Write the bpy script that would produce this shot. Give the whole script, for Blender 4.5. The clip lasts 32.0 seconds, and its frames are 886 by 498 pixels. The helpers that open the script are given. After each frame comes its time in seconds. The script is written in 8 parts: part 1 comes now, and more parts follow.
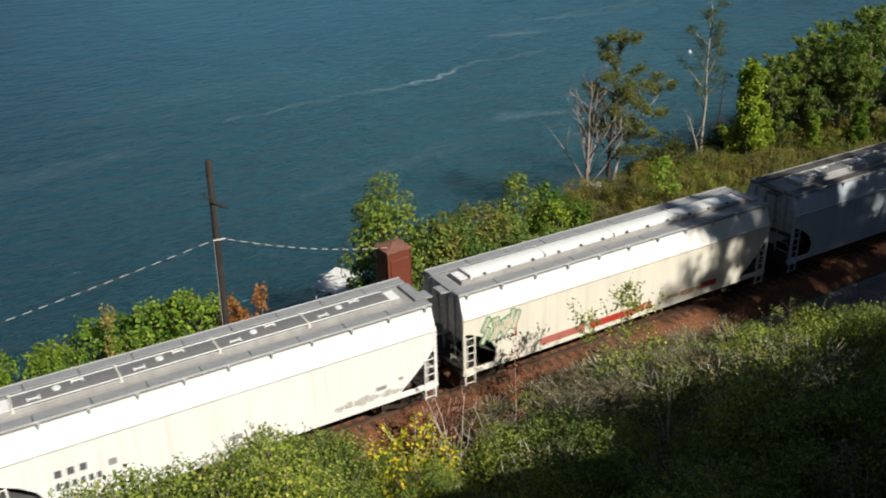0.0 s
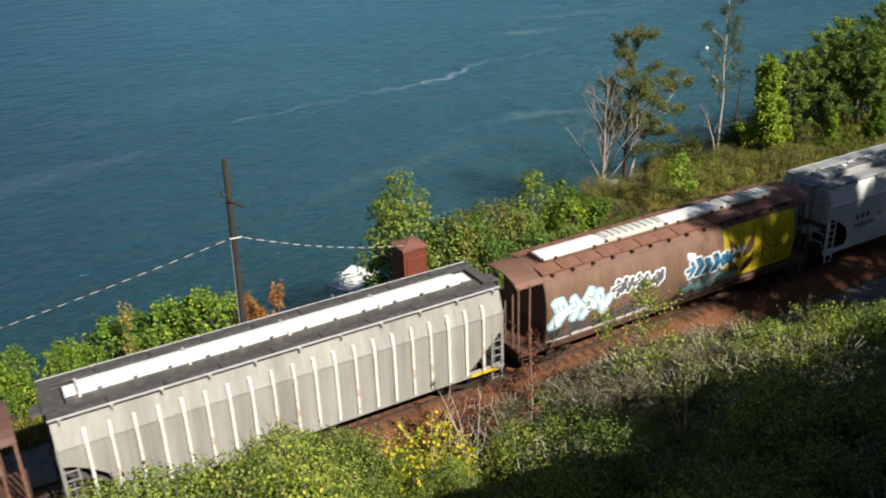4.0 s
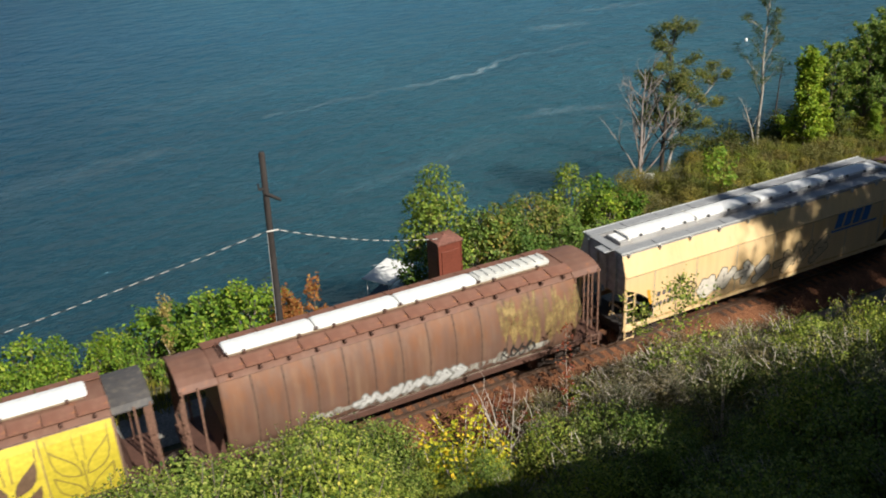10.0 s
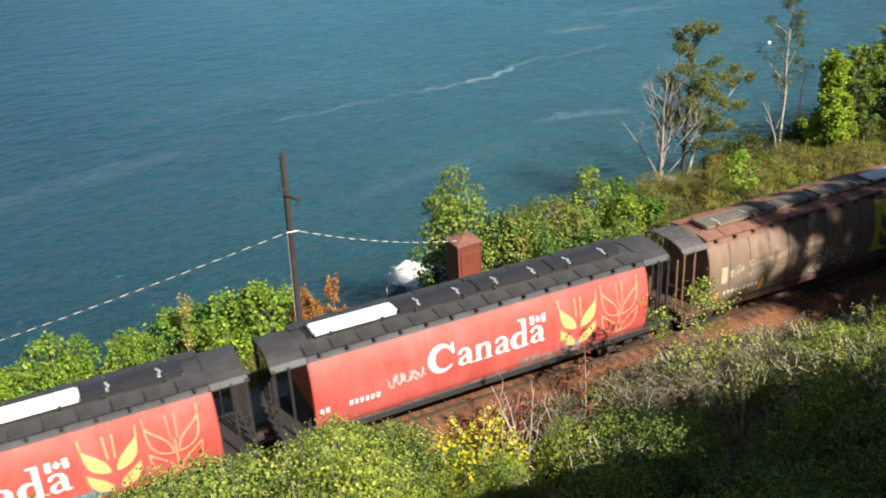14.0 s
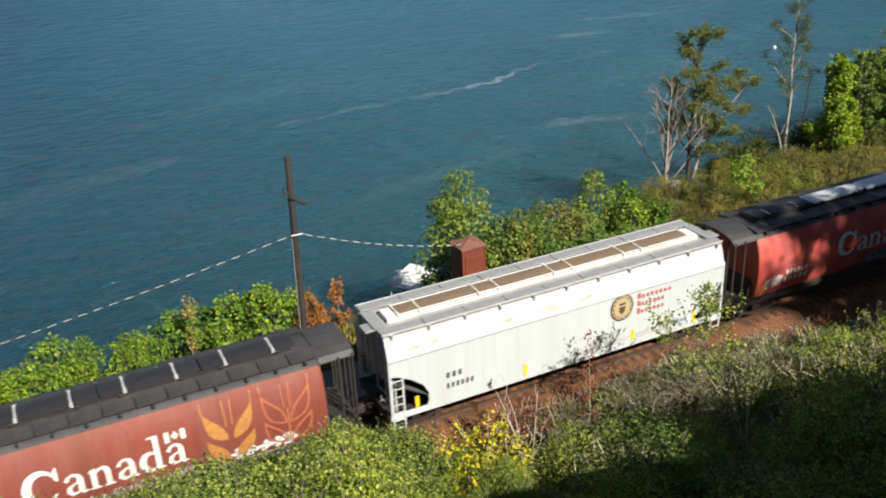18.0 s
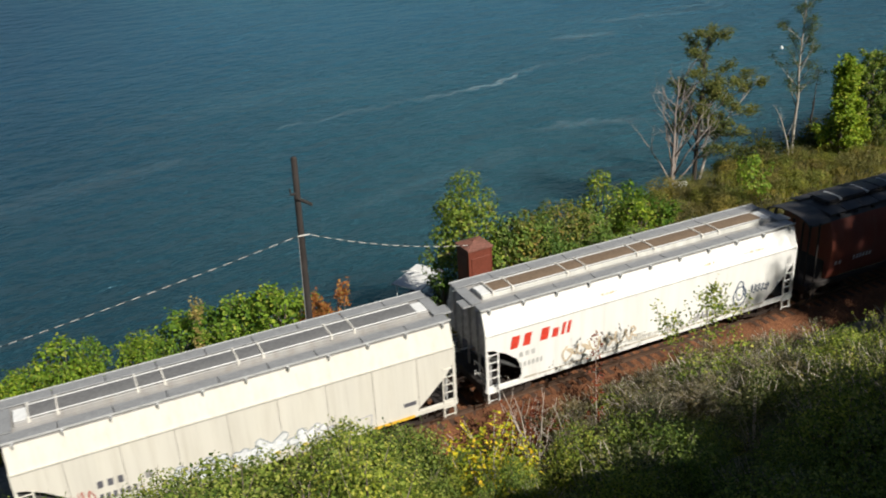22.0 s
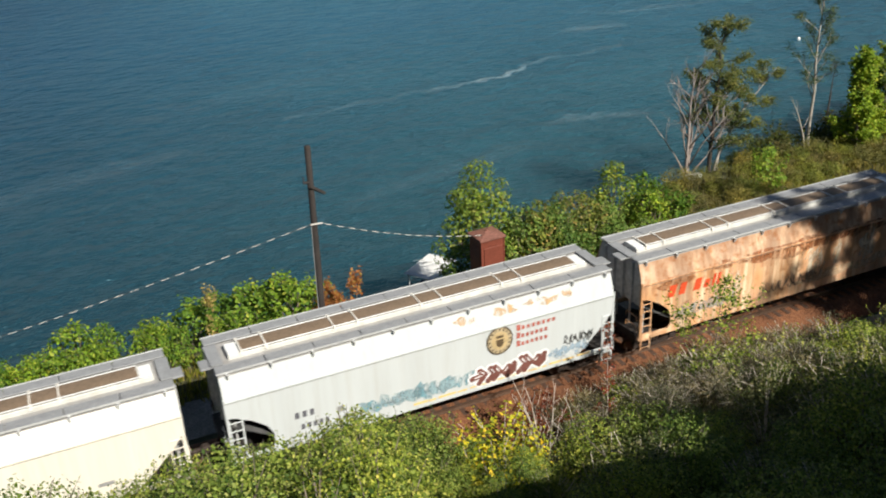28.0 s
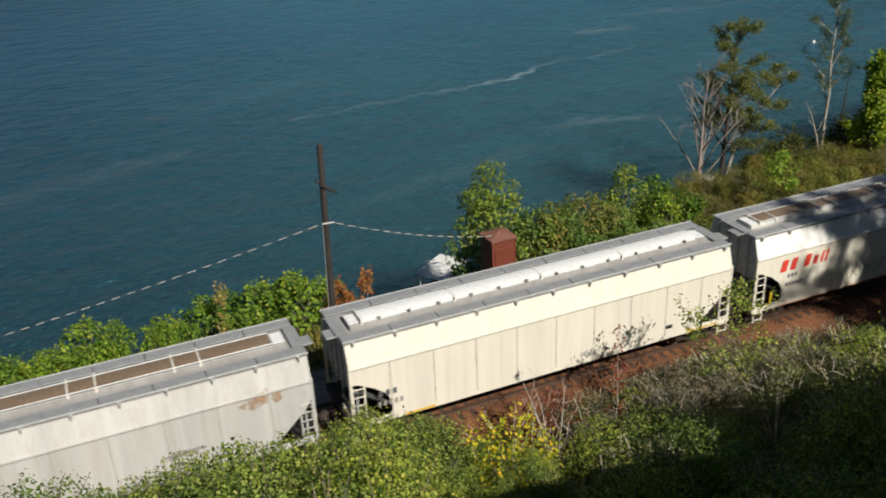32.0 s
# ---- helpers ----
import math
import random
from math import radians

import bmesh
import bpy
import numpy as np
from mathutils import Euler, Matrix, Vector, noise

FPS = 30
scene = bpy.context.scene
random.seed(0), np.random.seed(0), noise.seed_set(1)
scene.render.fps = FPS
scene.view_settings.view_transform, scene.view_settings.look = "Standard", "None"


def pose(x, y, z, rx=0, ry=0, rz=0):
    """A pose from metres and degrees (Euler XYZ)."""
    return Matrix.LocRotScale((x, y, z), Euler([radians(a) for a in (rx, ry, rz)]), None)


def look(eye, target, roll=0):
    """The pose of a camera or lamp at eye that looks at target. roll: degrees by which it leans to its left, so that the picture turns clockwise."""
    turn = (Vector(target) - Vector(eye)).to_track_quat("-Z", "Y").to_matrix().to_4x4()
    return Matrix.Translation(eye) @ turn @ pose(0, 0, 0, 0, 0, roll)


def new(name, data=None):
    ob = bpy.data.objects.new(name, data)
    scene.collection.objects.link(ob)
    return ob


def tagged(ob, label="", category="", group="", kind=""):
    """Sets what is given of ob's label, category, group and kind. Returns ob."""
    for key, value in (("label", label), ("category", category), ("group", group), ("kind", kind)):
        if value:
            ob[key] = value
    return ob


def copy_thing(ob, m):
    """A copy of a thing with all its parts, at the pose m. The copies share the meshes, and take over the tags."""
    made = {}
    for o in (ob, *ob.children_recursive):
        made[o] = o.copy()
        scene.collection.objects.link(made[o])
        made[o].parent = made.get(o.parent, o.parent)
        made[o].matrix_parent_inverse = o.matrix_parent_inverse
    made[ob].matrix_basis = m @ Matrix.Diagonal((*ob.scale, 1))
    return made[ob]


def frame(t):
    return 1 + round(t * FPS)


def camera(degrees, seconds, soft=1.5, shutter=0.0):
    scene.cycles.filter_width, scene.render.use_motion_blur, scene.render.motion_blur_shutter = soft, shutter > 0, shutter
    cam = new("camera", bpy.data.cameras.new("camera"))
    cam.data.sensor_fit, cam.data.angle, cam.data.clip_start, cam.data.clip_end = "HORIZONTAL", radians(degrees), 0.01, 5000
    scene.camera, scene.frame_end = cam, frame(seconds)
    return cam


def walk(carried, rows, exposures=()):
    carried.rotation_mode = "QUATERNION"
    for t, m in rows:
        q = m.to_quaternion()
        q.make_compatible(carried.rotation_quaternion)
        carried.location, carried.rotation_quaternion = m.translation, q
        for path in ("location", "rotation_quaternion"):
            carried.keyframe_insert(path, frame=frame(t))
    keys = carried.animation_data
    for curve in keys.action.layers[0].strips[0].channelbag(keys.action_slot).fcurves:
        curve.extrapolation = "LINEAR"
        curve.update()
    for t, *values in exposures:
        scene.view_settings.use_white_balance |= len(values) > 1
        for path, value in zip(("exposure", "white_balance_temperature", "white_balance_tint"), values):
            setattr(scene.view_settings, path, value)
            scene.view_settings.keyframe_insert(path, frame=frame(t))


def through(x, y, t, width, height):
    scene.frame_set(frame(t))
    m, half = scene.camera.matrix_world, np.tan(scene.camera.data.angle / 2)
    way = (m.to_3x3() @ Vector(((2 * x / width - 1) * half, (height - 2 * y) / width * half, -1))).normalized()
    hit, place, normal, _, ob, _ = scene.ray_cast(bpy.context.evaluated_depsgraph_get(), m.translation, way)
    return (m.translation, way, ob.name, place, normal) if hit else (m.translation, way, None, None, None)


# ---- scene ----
# The world: x runs along the track in the train's direction, y towards the water, z up from the rail tops.
EYE = Vector((0.0, -27.8, 20.7))
WATER_Z = -4.0


def aim(yaw, pitch, roll):
    way = Vector((-math.sin(radians(yaw)) * math.cos(radians(pitch)), math.cos(radians(yaw)) * math.cos(radians(pitch)), math.sin(radians(pitch))))
    return look(EYE, EYE + way, roll)


cam = camera(51.55, 32.0, soft=1.9, shutter=0.25)
walk(cam, [(t, aim(y, p, r)) for t, y, p, r in (
    (0.0, -29.91, -24.77, -1.5), (0.5, -29.66, -24.85, -1.53), (1.0, -29.41, -24.88, -1.62), (1.5, -29.13, -24.89, -1.77), (2.0, -28.9, -24.86, -1.91),
    (2.5, -28.78, -24.84, -2.0), (3.0, -28.75, -24.83, -2.06), (3.5, -28.81, -24.85, -2.08), (5.5, -28.79, -25.02, -2.07), (6.0, -28.6, -25.16, -2.1),
    (6.5, -28.4, -25.3, -2.17), (7.0, -28.19, -25.39, -2.26), (7.5, -27.94, -25.4, -2.38), (8.0, -27.63, -25.38, -2.49), (8.5, -27.31, -25.34, -2.6),
    (9.0, -26.98, -25.29, -2.69), (9.5, -26.66, -25.23, -2.8), (10.0, -26.39, -25.19, -2.88), (10.5, -26.18, -25.16, -2.97), (11.0, -26.0, -25.15, -3.04),
    (11.5, -25.78, -25.13, -3.14), (12.0, -25.56, -25.11, -3.2), (12.5, -25.38, -25.09, -3.2), (13.0, -25.25, -25.06, -3.14), (13.5, -25.15, -25.03, -3.07),
    (14.0, -25.06, -25.0, -3.05), (14.5, -24.99, -24.94, -3.0), (16.5, -24.95, -24.77, -2.9), (17.0, -24.94, -24.77, -2.89), (17.5, -24.87, -24.77, -2.93),
    (18.0, -24.77, -24.76, -2.97), (18.5, -24.66, -24.75, -3.01), (19.0, -24.53, -24.74, -3.02), (19.5, -24.4, -24.73, -3.06), (20.0, -24.3, -24.72, -3.09),
    (20.5, -24.24, -24.71, -3.11), (21.0, -24.21, -24.7, -3.14), (21.5, -24.25, -24.7, -3.15), (22.0, -24.34, -24.7, -3.12), (22.5, -24.46, -24.7, -3.09),
    (23.0, -24.53, -24.75, -3.03), (23.5, -24.51, -24.84, -3.02), (24.0, -24.45, -24.96, -3.05), (24.5, -24.37, -25.09, -3.05), (25.0, -24.27, -25.2, -3.08),
    (25.5, -24.14, -25.29, -3.12), (27.5, -23.57, -25.35, -3.05), (28.0, -23.44, -25.3, -2.99), (28.5, -23.34, -25.23, -2.94), (29.0, -23.23, -25.18, -2.9),
    (29.5, -23.09, -25.16, -2.88), (30.0, -22.92, -25.17, -2.85), (30.5, -22.78, -25.2, -2.83), (31.0, -22.7, -25.23, -2.81), (31.5, -22.67, -25.24, -2.76),
    (32.0, -22.68, -25.24, -2.73))], exposures=((0.0, 0.17), (2.0, 0.27), (6.0, 0.66), (8.0, 0.62), (9.0, 0.45), (10.0, 0.45), (11.0, 0.74), (12.0, 0.9), (13.0, 1.03), (16.0, 0.8), (18.0, 0.6), (19.0, 0.7), (20.0, 0.8), (21.0, 0.42), (22.0, 0.2), (24.0, 0.3), (25.5, 0.5), (28.0, 0.45), (29.0, 0.22), (30.0, 0.08), (32.0, 0.04)))

# ---- light: a clear autumn day, the sun high behind the hill ----
SUN_AZ, SUN_EL = 17.0, 40.5   # degrees from -y towards +x, and above the horizon
SUN = Vector((math.sin(radians(SUN_AZ)) * math.cos(radians(SUN_EL)), -math.cos(radians(SUN_AZ)) * math.cos(radians(SUN_EL)), math.sin(radians(SUN_EL))))
world = bpy.data.worlds.new("sky")
scene.world = world
world.use_nodes = True
wn = world.node_tree
sky = wn.nodes.new("ShaderNodeTexSky")
sky.sky_type, sky.sun_disc = "NISHITA", False
sky.air_density, sky.dust_density, sky.ozone_density = 1.0, 0.4, 1.5
sky.sun_elevation, sky.sun_rotation = radians(SUN_EL), math.atan2(SUN.x, SUN.y)
wn.nodes["Background"].inputs[1].default_value = 0.034
wn.links.new(sky.outputs[0], wn.nodes["Background"].inputs[0])
sun_lamp = bpy.data.lights.new("sun", "SUN")
sun_lamp.energy, sun_lamp.angle, sun_lamp.color = 5.0, radians(0.55), (1.0, 0.945, 0.845)
new("sun", sun_lamp).matrix_world = look(SUN * 100, (0, 0, 0))
# ---- materials ----
def shader(name):
    m = bpy.data.materials.new(name)
    m.use_nodes = True
    nt = m.node_tree
    return m, nt, nt.nodes["Principled BSDF"]


def node(nt, kind, **values):
    n = nt.nodes.new(kind)
    for k, v in values.items():
        n.inputs[k].default_value = v
    return n


def coords(nt, scale=(1, 1, 1), space="Object"):
    tc = nt.nodes.new("ShaderNodeTexCoord")
    mp = nt.nodes.new("ShaderNodeMapping")
    mp.inputs["Scale"].default_value = scale
    nt.links.new(tc.outputs[space], mp.inputs[0])
    return mp.outputs[0]


def noise_tex(nt, vec, scale, detail=4.0, rough=0.55):
    n = node(nt, "ShaderNodeTexNoise", Scale=scale, Detail=detail, Roughness=rough)
    nt.links.new(vec, n.inputs["Vector"])
    return n.outputs["Fac"]


def ramp(nt, fac, stops):
    r = nt.nodes.new("ShaderNodeValToRGB")
    e = r.color_ramp.elements
    while len(e) < len(stops):
        e.new(0.5)
    for el, (p, c) in zip(e, stops):
        el.position = p
        el.color = (*c, 1.0) if len(c) == 3 else c
    nt.links.new(fac, r.inputs[0])
    return r.outputs[0]


def mix(nt, fac, a, b, blend="MIX"):
    n = nt.nodes.new("ShaderNodeMix")
    n.data_type, n.blend_type = "RGBA", blend
    for socket, v in ((n.inputs[0], fac), (n.inputs[6], a), (n.inputs[7], b)):
        if isinstance(v, (int, float)):
            socket.default_value = v
        elif isinstance(v, tuple):
            socket.default_value = (*v, 1.0)
        else:
            nt.links.new(v, socket)
    return n.outputs[2]


def bump(nt, bsdf, fac, strength, distance=0.02):
    b = node(nt, "ShaderNodeBump", Strength=strength, Distance=distance)
    nt.links.new(fac, b.inputs["Height"])
    nt.links.new(b.outputs[0], bsdf.inputs["Normal"])


def g(v):
    return ramp_grey(v)


def ramp_grey(v):
    return (v, v, v)


def plain(name, colour, rough=0.6, metal=0.0, grain=40.0, amount=0.25, relief=0.15):
    """Paint, wood or steel with fine grain and broad blotches."""
    m, nt, p = shader(name)
    v = coords(nt)
    f1, f2 = noise_tex(nt, v, grain), noise_tex(nt, v, grain / 14, 3)
    dark = tuple(c * (1 - amount) for c in colour)
    light = tuple(min(1, c * (1 + amount)) for c in colour)
    c1 = ramp(nt, f1, [(0.3, dark), (0.7, light)])
    c2 = ramp(nt, f2, [(0.3, ramp_grey(1 - amount)), (0.75, ramp_grey(1.0))])
    nt.links.new(mix(nt, 1.0, c1, c2, "MULTIPLY"), p.inputs["Base Color"])
    p.inputs["Roughness"].default_value, p.inputs["Metallic"].default_value = rough, metal
    bump(nt, p, f1, relief)
    return m


def car_paint(name, colour, rust=0.2, streak=0.3, rough=0.5, rust_colour=(0.16, 0.055, 0.025), dust=(0.32, 0.27, 0.2), fade=0.15, band=0.1, top_rust=0.0):
    """Weathered car paint: broad fading, runs of dirt down the side, rust in patches."""
    m, nt, p = shader(name)
    v = coords(nt)
    runs = noise_tex(nt, coords(nt, (2.3, 2.3, 0.16)), 1.6, 5, 0.6)
    fine_runs = noise_tex(nt, coords(nt, (9.0, 9.0, 0.35)), 1.5, 4, 0.65)
    broad = noise_tex(nt, v, 0.55, 4)
    spots = noise_tex(nt, v, 2.6, 8, 0.7)
    grain = noise_tex(nt, v, 60, 3)
    faded = tuple(c + (0.62 - c) * fade for c in colour)
    c = mix(nt, ramp(nt, broad, [(0.35, ramp_grey(0.0)), (0.7, ramp_grey(1.0))]), colour, faded)
    c = mix(nt, ramp(nt, runs, [(0.48, ramp_grey(0.0)), (0.75, ramp_grey(streak))]), c, dust)
    c = mix(nt, ramp(nt, fine_runs, [(0.55, ramp_grey(0.0)), (0.8, ramp_grey(streak * 0.8))]), c, tuple(0.45 * x for x in dust))
    if rust > 0:
        c = mix(nt, ramp(nt, spots, [(0.72 - 0.34 * rust, ramp_grey(0.0)), (0.80 - 0.26 * rust, ramp_grey(min(1.0, 0.45 + rust)))]), c, rust_colour)
    tall = noise_tex(nt, coords(nt, (1.1, 0.3, 0.07)), 1.3, 5, 0.65)
    c = mix(nt, 1.0, c, ramp(nt, tall, [(0.3, ramp_grey(1 - 1.4 * band)), (0.68, ramp_grey(1 + band))]), "MULTIPLY")
    if top_rust > 0:
        # rust that has run down from the roof seam
        sep = nt.nodes.new("ShaderNodeSeparateXYZ")
        nt.links.new(v, sep.inputs[0])
        up = nt.nodes.new("ShaderNodeMapRange")
        for k, val in ((1, 1.6), (2, 4.6), (3, -0.16), (4, 0.2)):
            up.inputs[k].default_value = val
        nt.links.new(sep.outputs["Z"], up.inputs[0])
        add = nt.nodes.new("ShaderNodeMath")
        nt.links.new(noise_tex(nt, coords(nt, (1.6, 1.6, 0.45)), 1.4, 6, 0.65), add.inputs[0])
        nt.links.new(up.outputs[0], add.inputs[1])
        c = mix(nt, ramp(nt, add.outputs[0], [(0.46, ramp_grey(0.0)), (0.72, ramp_grey(top_rust))]), c, (0.25, 0.10, 0.04))
    nt.links.new(c, p.inputs["Base Color"])
    p.inputs["Roughness"].default_value = rough
    bump(nt, p, grain, 0.08)
    return m


def leaf_mat(name, dark, light, tip=None, through=0.35):
    """Foliage: each leaf its own tone, a little light passing through it."""
    m, nt, p = shader(name)
    geo = nt.nodes.new("ShaderNodeNewGeometry")
    info = nt.nodes.new("ShaderNodeObjectInfo")
    stops = [(0.05, dark), (0.72, light)] + ([(1.0, tip)] if tip else [])
    c = ramp(nt, geo.outputs["Random Per Island"], stops)
    tone = ramp(nt, info.outputs["Random"], [(0.0, (0.62, 0.72, 0.66)), (0.5, (1.0, 1.0, 1.0)), (1.0, (1.28, 1.16, 0.85))])
    c = mix(nt, 1.0, c, tone, "MULTIPLY")
    patch = ramp(nt, noise_tex(nt, coords(nt), 1.6, 3), [(0.32, (0.55, 0.62, 0.6)), (0.5, (0.95, 0.95, 0.9)), (0.7, (1.3, 1.2, 0.9))])
    c = mix(nt, 1.0, c, patch, "MULTIPLY")
    nt.links.new(c, p.inputs["Base Color"])
    p.inputs["Roughness"].default_value = 0.55
    p.inputs["Specular IOR Level"].default_value = 0.22
    tr = nt.nodes.new("ShaderNodeBsdfTranslucent")
    nt.links.new(mix(nt, 1.0, c, (1.0, 1.0, 0.45), "MULTIPLY"), tr.inputs[0])
    mx = nt.nodes.new("ShaderNodeMixShader")
    mx.inputs[0].default_value = through
    out = nt.nodes["Material Output"]
    nt.links.new(p.outputs[0], mx.inputs[1])
    nt.links.new(tr.outputs[0], mx.inputs[2])
    nt.links.new(mx.outputs[0], out.inputs[0])
    return m


def soil_mat():
    """Hillside earth and dry grass litter."""
    m, nt, p = shader("hillside_soil")
    v = coords(nt)
    c = ramp(nt, noise_tex(nt, v, 0.5, 6), [(0.3, (0.035, 0.045, 0.015)), (0.55, (0.07, 0.075, 0.03)), (0.75, (0.12, 0.10, 0.05))])
    c = mix(nt, 0.5, c, ramp(nt, noise_tex(nt, v, 9, 5), [(0.3, (0.02, 0.025, 0.01)), (0.7, (0.13, 0.11, 0.06))]))
    nt.links.new(c, p.inputs["Base Color"])
    p.inputs["Roughness"].default_value = 0.95
    bump(nt, p, noise_tex(nt, v, 5, 6), 0.8, 0.2)
    return m


def gravel_mat(name, a, b, scale=16.0):
    m, nt, p = shader(name)
    v = coords(nt)
    vo = nt.nodes.new("ShaderNodeTexVoronoi")
    vo.inputs["Scale"].default_value = scale
    nt.links.new(v, vo.inputs["Vector"])
    c = mix(nt, vo.outputs["Color"], a, b)
    c = mix(nt, ramp(nt, noise_tex(nt, v, 0.8, 5), [(0.35, ramp_grey(0.0)), (0.7, ramp_grey(0.7))]), c, tuple(0.5 * x for x in a))
    nt.links.new(c, p.inputs["Base Color"])
    p.inputs["Roughness"].default_value = 0.95
    bump(nt, p, vo.outputs["Distance"], 1.0, 0.05)
    return m


def water_mat():
    """Deep green-blue inlet water, ruffled by wind, with slicker lanes."""
    m, nt, p = shader("inlet_water")
    v = coords(nt)
    broad = noise_tex(nt, coords(nt, (0.5, 1.4, 1)), 0.03, 3)
    c = ramp(nt, broad, [(0.3, (0.0155, 0.058, 0.0775)), (0.7, (0.0205, 0.070, 0.0895))])
    # bluer and brighter away from the bank: sky reflection put into the base colour
    far_blue = ramp(nt, broad, [(0.3, (0.017, 0.074, 0.123)), (0.7, (0.022, 0.089, 0.138))])
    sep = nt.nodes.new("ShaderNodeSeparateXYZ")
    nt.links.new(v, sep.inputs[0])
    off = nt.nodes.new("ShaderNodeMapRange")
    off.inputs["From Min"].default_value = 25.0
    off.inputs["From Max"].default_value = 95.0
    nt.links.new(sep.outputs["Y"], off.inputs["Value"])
    far_mix = nt.nodes.new("ShaderNodeMix")
    far_mix.data_type = "RGBA"
    nt.links.new(off.outputs["Result"], far_mix.inputs[0])
    nt.links.new(c, far_mix.inputs[6])
    nt.links.new(far_blue, far_mix.inputs[7])
    # lighter band across the middle: reflected sky painted into the base colour
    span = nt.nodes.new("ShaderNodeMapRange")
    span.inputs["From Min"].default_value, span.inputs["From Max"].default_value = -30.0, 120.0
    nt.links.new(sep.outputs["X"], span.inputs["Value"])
    sky_band = ramp(nt, span.outputs["Result"], [(0.0, (0.74, 0.73, 0.81)), (0.23, (0.92, 0.91, 0.99)), (0.45, (1.66, 1.47, 1.41)), (0.66, (1.7, 1.5, 1.44)), (0.95, (1.28, 1.19, 1.23))])
    nt.links.new(mix(nt, 1.0, far_mix.outputs[2], sky_band, "MULTIPLY"), p.inputs["Base Color"])
    p.inputs["Roughness"].default_value = 0.34
    p.subsurface_method = "BURLEY"
    p.inputs["Subsurface Weight"].default_value = 0.92
    p.inputs["Subsurface Radius"].default_value = (1.0, 1.0, 1.0)
    p.inputs["Subsurface Scale"].default_value = 20.0
    p.inputs["Specular IOR Level"].default_value = 0.85
    p.inputs["Specular Tint"].default_value = (0.42, 0.78, 1.0, 1.0)
    p.inputs["IOR"].default_value = 1.33
    w1 = noise_tex(nt, coords(nt, (0.95, 1.2, 1)), 0.7, 4, 0.55)
    w2 = noise_tex(nt, coords(nt, (0.9, 1.2, 1)), 0.3, 3, 0.5)
    w3 = noise_tex(nt, coords(nt, (0.95, 1.2, 1)), 3.6, 3, 0.6)
    add = nt.nodes.new("ShaderNodeMath")
    add.operation = "MULTIPLY_ADD"
    nt.links.new(w2, add.inputs[0])
    add.inputs[1].default_value = 2.2
    nt.links.new(w1, add.inputs[2])
    add2 = nt.nodes.new("ShaderNodeMath")
    add2.operation = "MULTIPLY_ADD"
    nt.links.new(w3, add2.inputs[0])
    add2.inputs[1].default_value = 0.12
    nt.links.new(add.outputs[0], add2.inputs[2])
    bump(nt, p, add2.outputs[0], 1.0, 0.72)
    return m


SOIL = soil_mat()
BALLAST = gravel_mat("rust_stained_ballast", (0.14, 0.052, 0.021), (0.28, 0.116, 0.050), 11)
ROADSTONE = gravel_mat("grey_gravel", (0.17, 0.155, 0.135), (0.36, 0.335, 0.30), 14)
WATER = water_mat()
FOAM = plain("foam", (0.20, 0.30, 0.35), 0.8, 0, 8, 0.2)
FAINTFOAM = plain("thin_foam", (0.14, 0.23, 0.28), 0.7, 0, 8, 0.2)
STEEL = plain("rail_steel", (0.22, 0.15, 0.11), 0.4, 0.7, 30, 0.3)
TIE = plain("creosoted_timber", (0.11, 0.058, 0.036), 0.9, 0, 25, 0.4, 0.5)
POLEWOOD = plain("weathered_pole_wood", (0.046, 0.038, 0.035), 0.9, 0, 30, 0.4, 0.5)
BARK = plain("grey_bark", (0.20, 0.165, 0.13), 0.9, 0, 25, 0.4, 0.6)
PALEBARK = plain("bleached_bark", (0.44, 0.40, 0.35), 0.85, 0, 20, 0.35, 0.5)
DEADBARK = plain("grey_pink_dead_bark", (0.36, 0.305, 0.275), 0.85, 0, 20, 0.35, 0.5)
DARKBARK = plain("dark_bark", (0.07, 0.055, 0.045), 0.9, 0, 20, 0.4, 0.6)
TWIG = plain("dry_twig", (0.58, 0.50, 0.43), 0.85, 0, 20, 0.3, 0.2)
CABIN = plain("red_brown_sheet_paint", (0.20, 0.052, 0.030), 0.55, 0, 12, 0.22, 0.1)
CABINTOP = plain("dusty_roof_sheet", (0.27, 0.12, 0.09), 0.6, 0, 10, 0.3, 0.1)
WHITEGEL = plain("white_boat_shell", (0.78, 0.78, 0.76), 0.35, 0, 8, 0.1, 0.0)
HULL_SHADE = plain("shaded_hull_paint", (0.03, 0.05, 0.07), 0.2, 0, 8, 0.1, 0.0)
CABLE = plain("black_cable", (0.05, 0.05, 0.05), 0.6)
LASHING = plain("pale_cable_sleeve", (0.6, 0.58, 0.54), 0.5)
TRUCK = plain("grimy_cast_steel", (0.055, 0.038, 0.03), 0.8, 0.2, 18, 0.4)
WHEELMAT = plain("wheel_steel", (0.10, 0.065, 0.05), 0.55, 0.6, 18, 0.3)
BLACKIRON = plain("black_ironwork", (0.035, 0.03, 0.028), 0.7, 0.0, 20, 0.3)
GALV = plain("galvanised_walkway", (0.36, 0.37, 0.38), 0.6, 0.2, 22, 0.18, 0.25)
BOARD_EDGE = plain("pale_board_edge", (0.62, 0.63, 0.63), 0.5, 0.2, 22, 0.2, 0.1)
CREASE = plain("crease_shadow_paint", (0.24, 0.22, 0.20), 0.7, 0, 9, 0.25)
SEAM_GRIME = plain("seam_grime", (0.11, 0.061, 0.044), 0.75, 0, 5, 0.45)
SEAM_SOFT = plain("soft_seam_grime", (0.15, 0.09, 0.062), 0.75, 0, 5, 0.4)
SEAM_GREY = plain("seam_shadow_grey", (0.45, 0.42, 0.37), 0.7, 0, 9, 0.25)
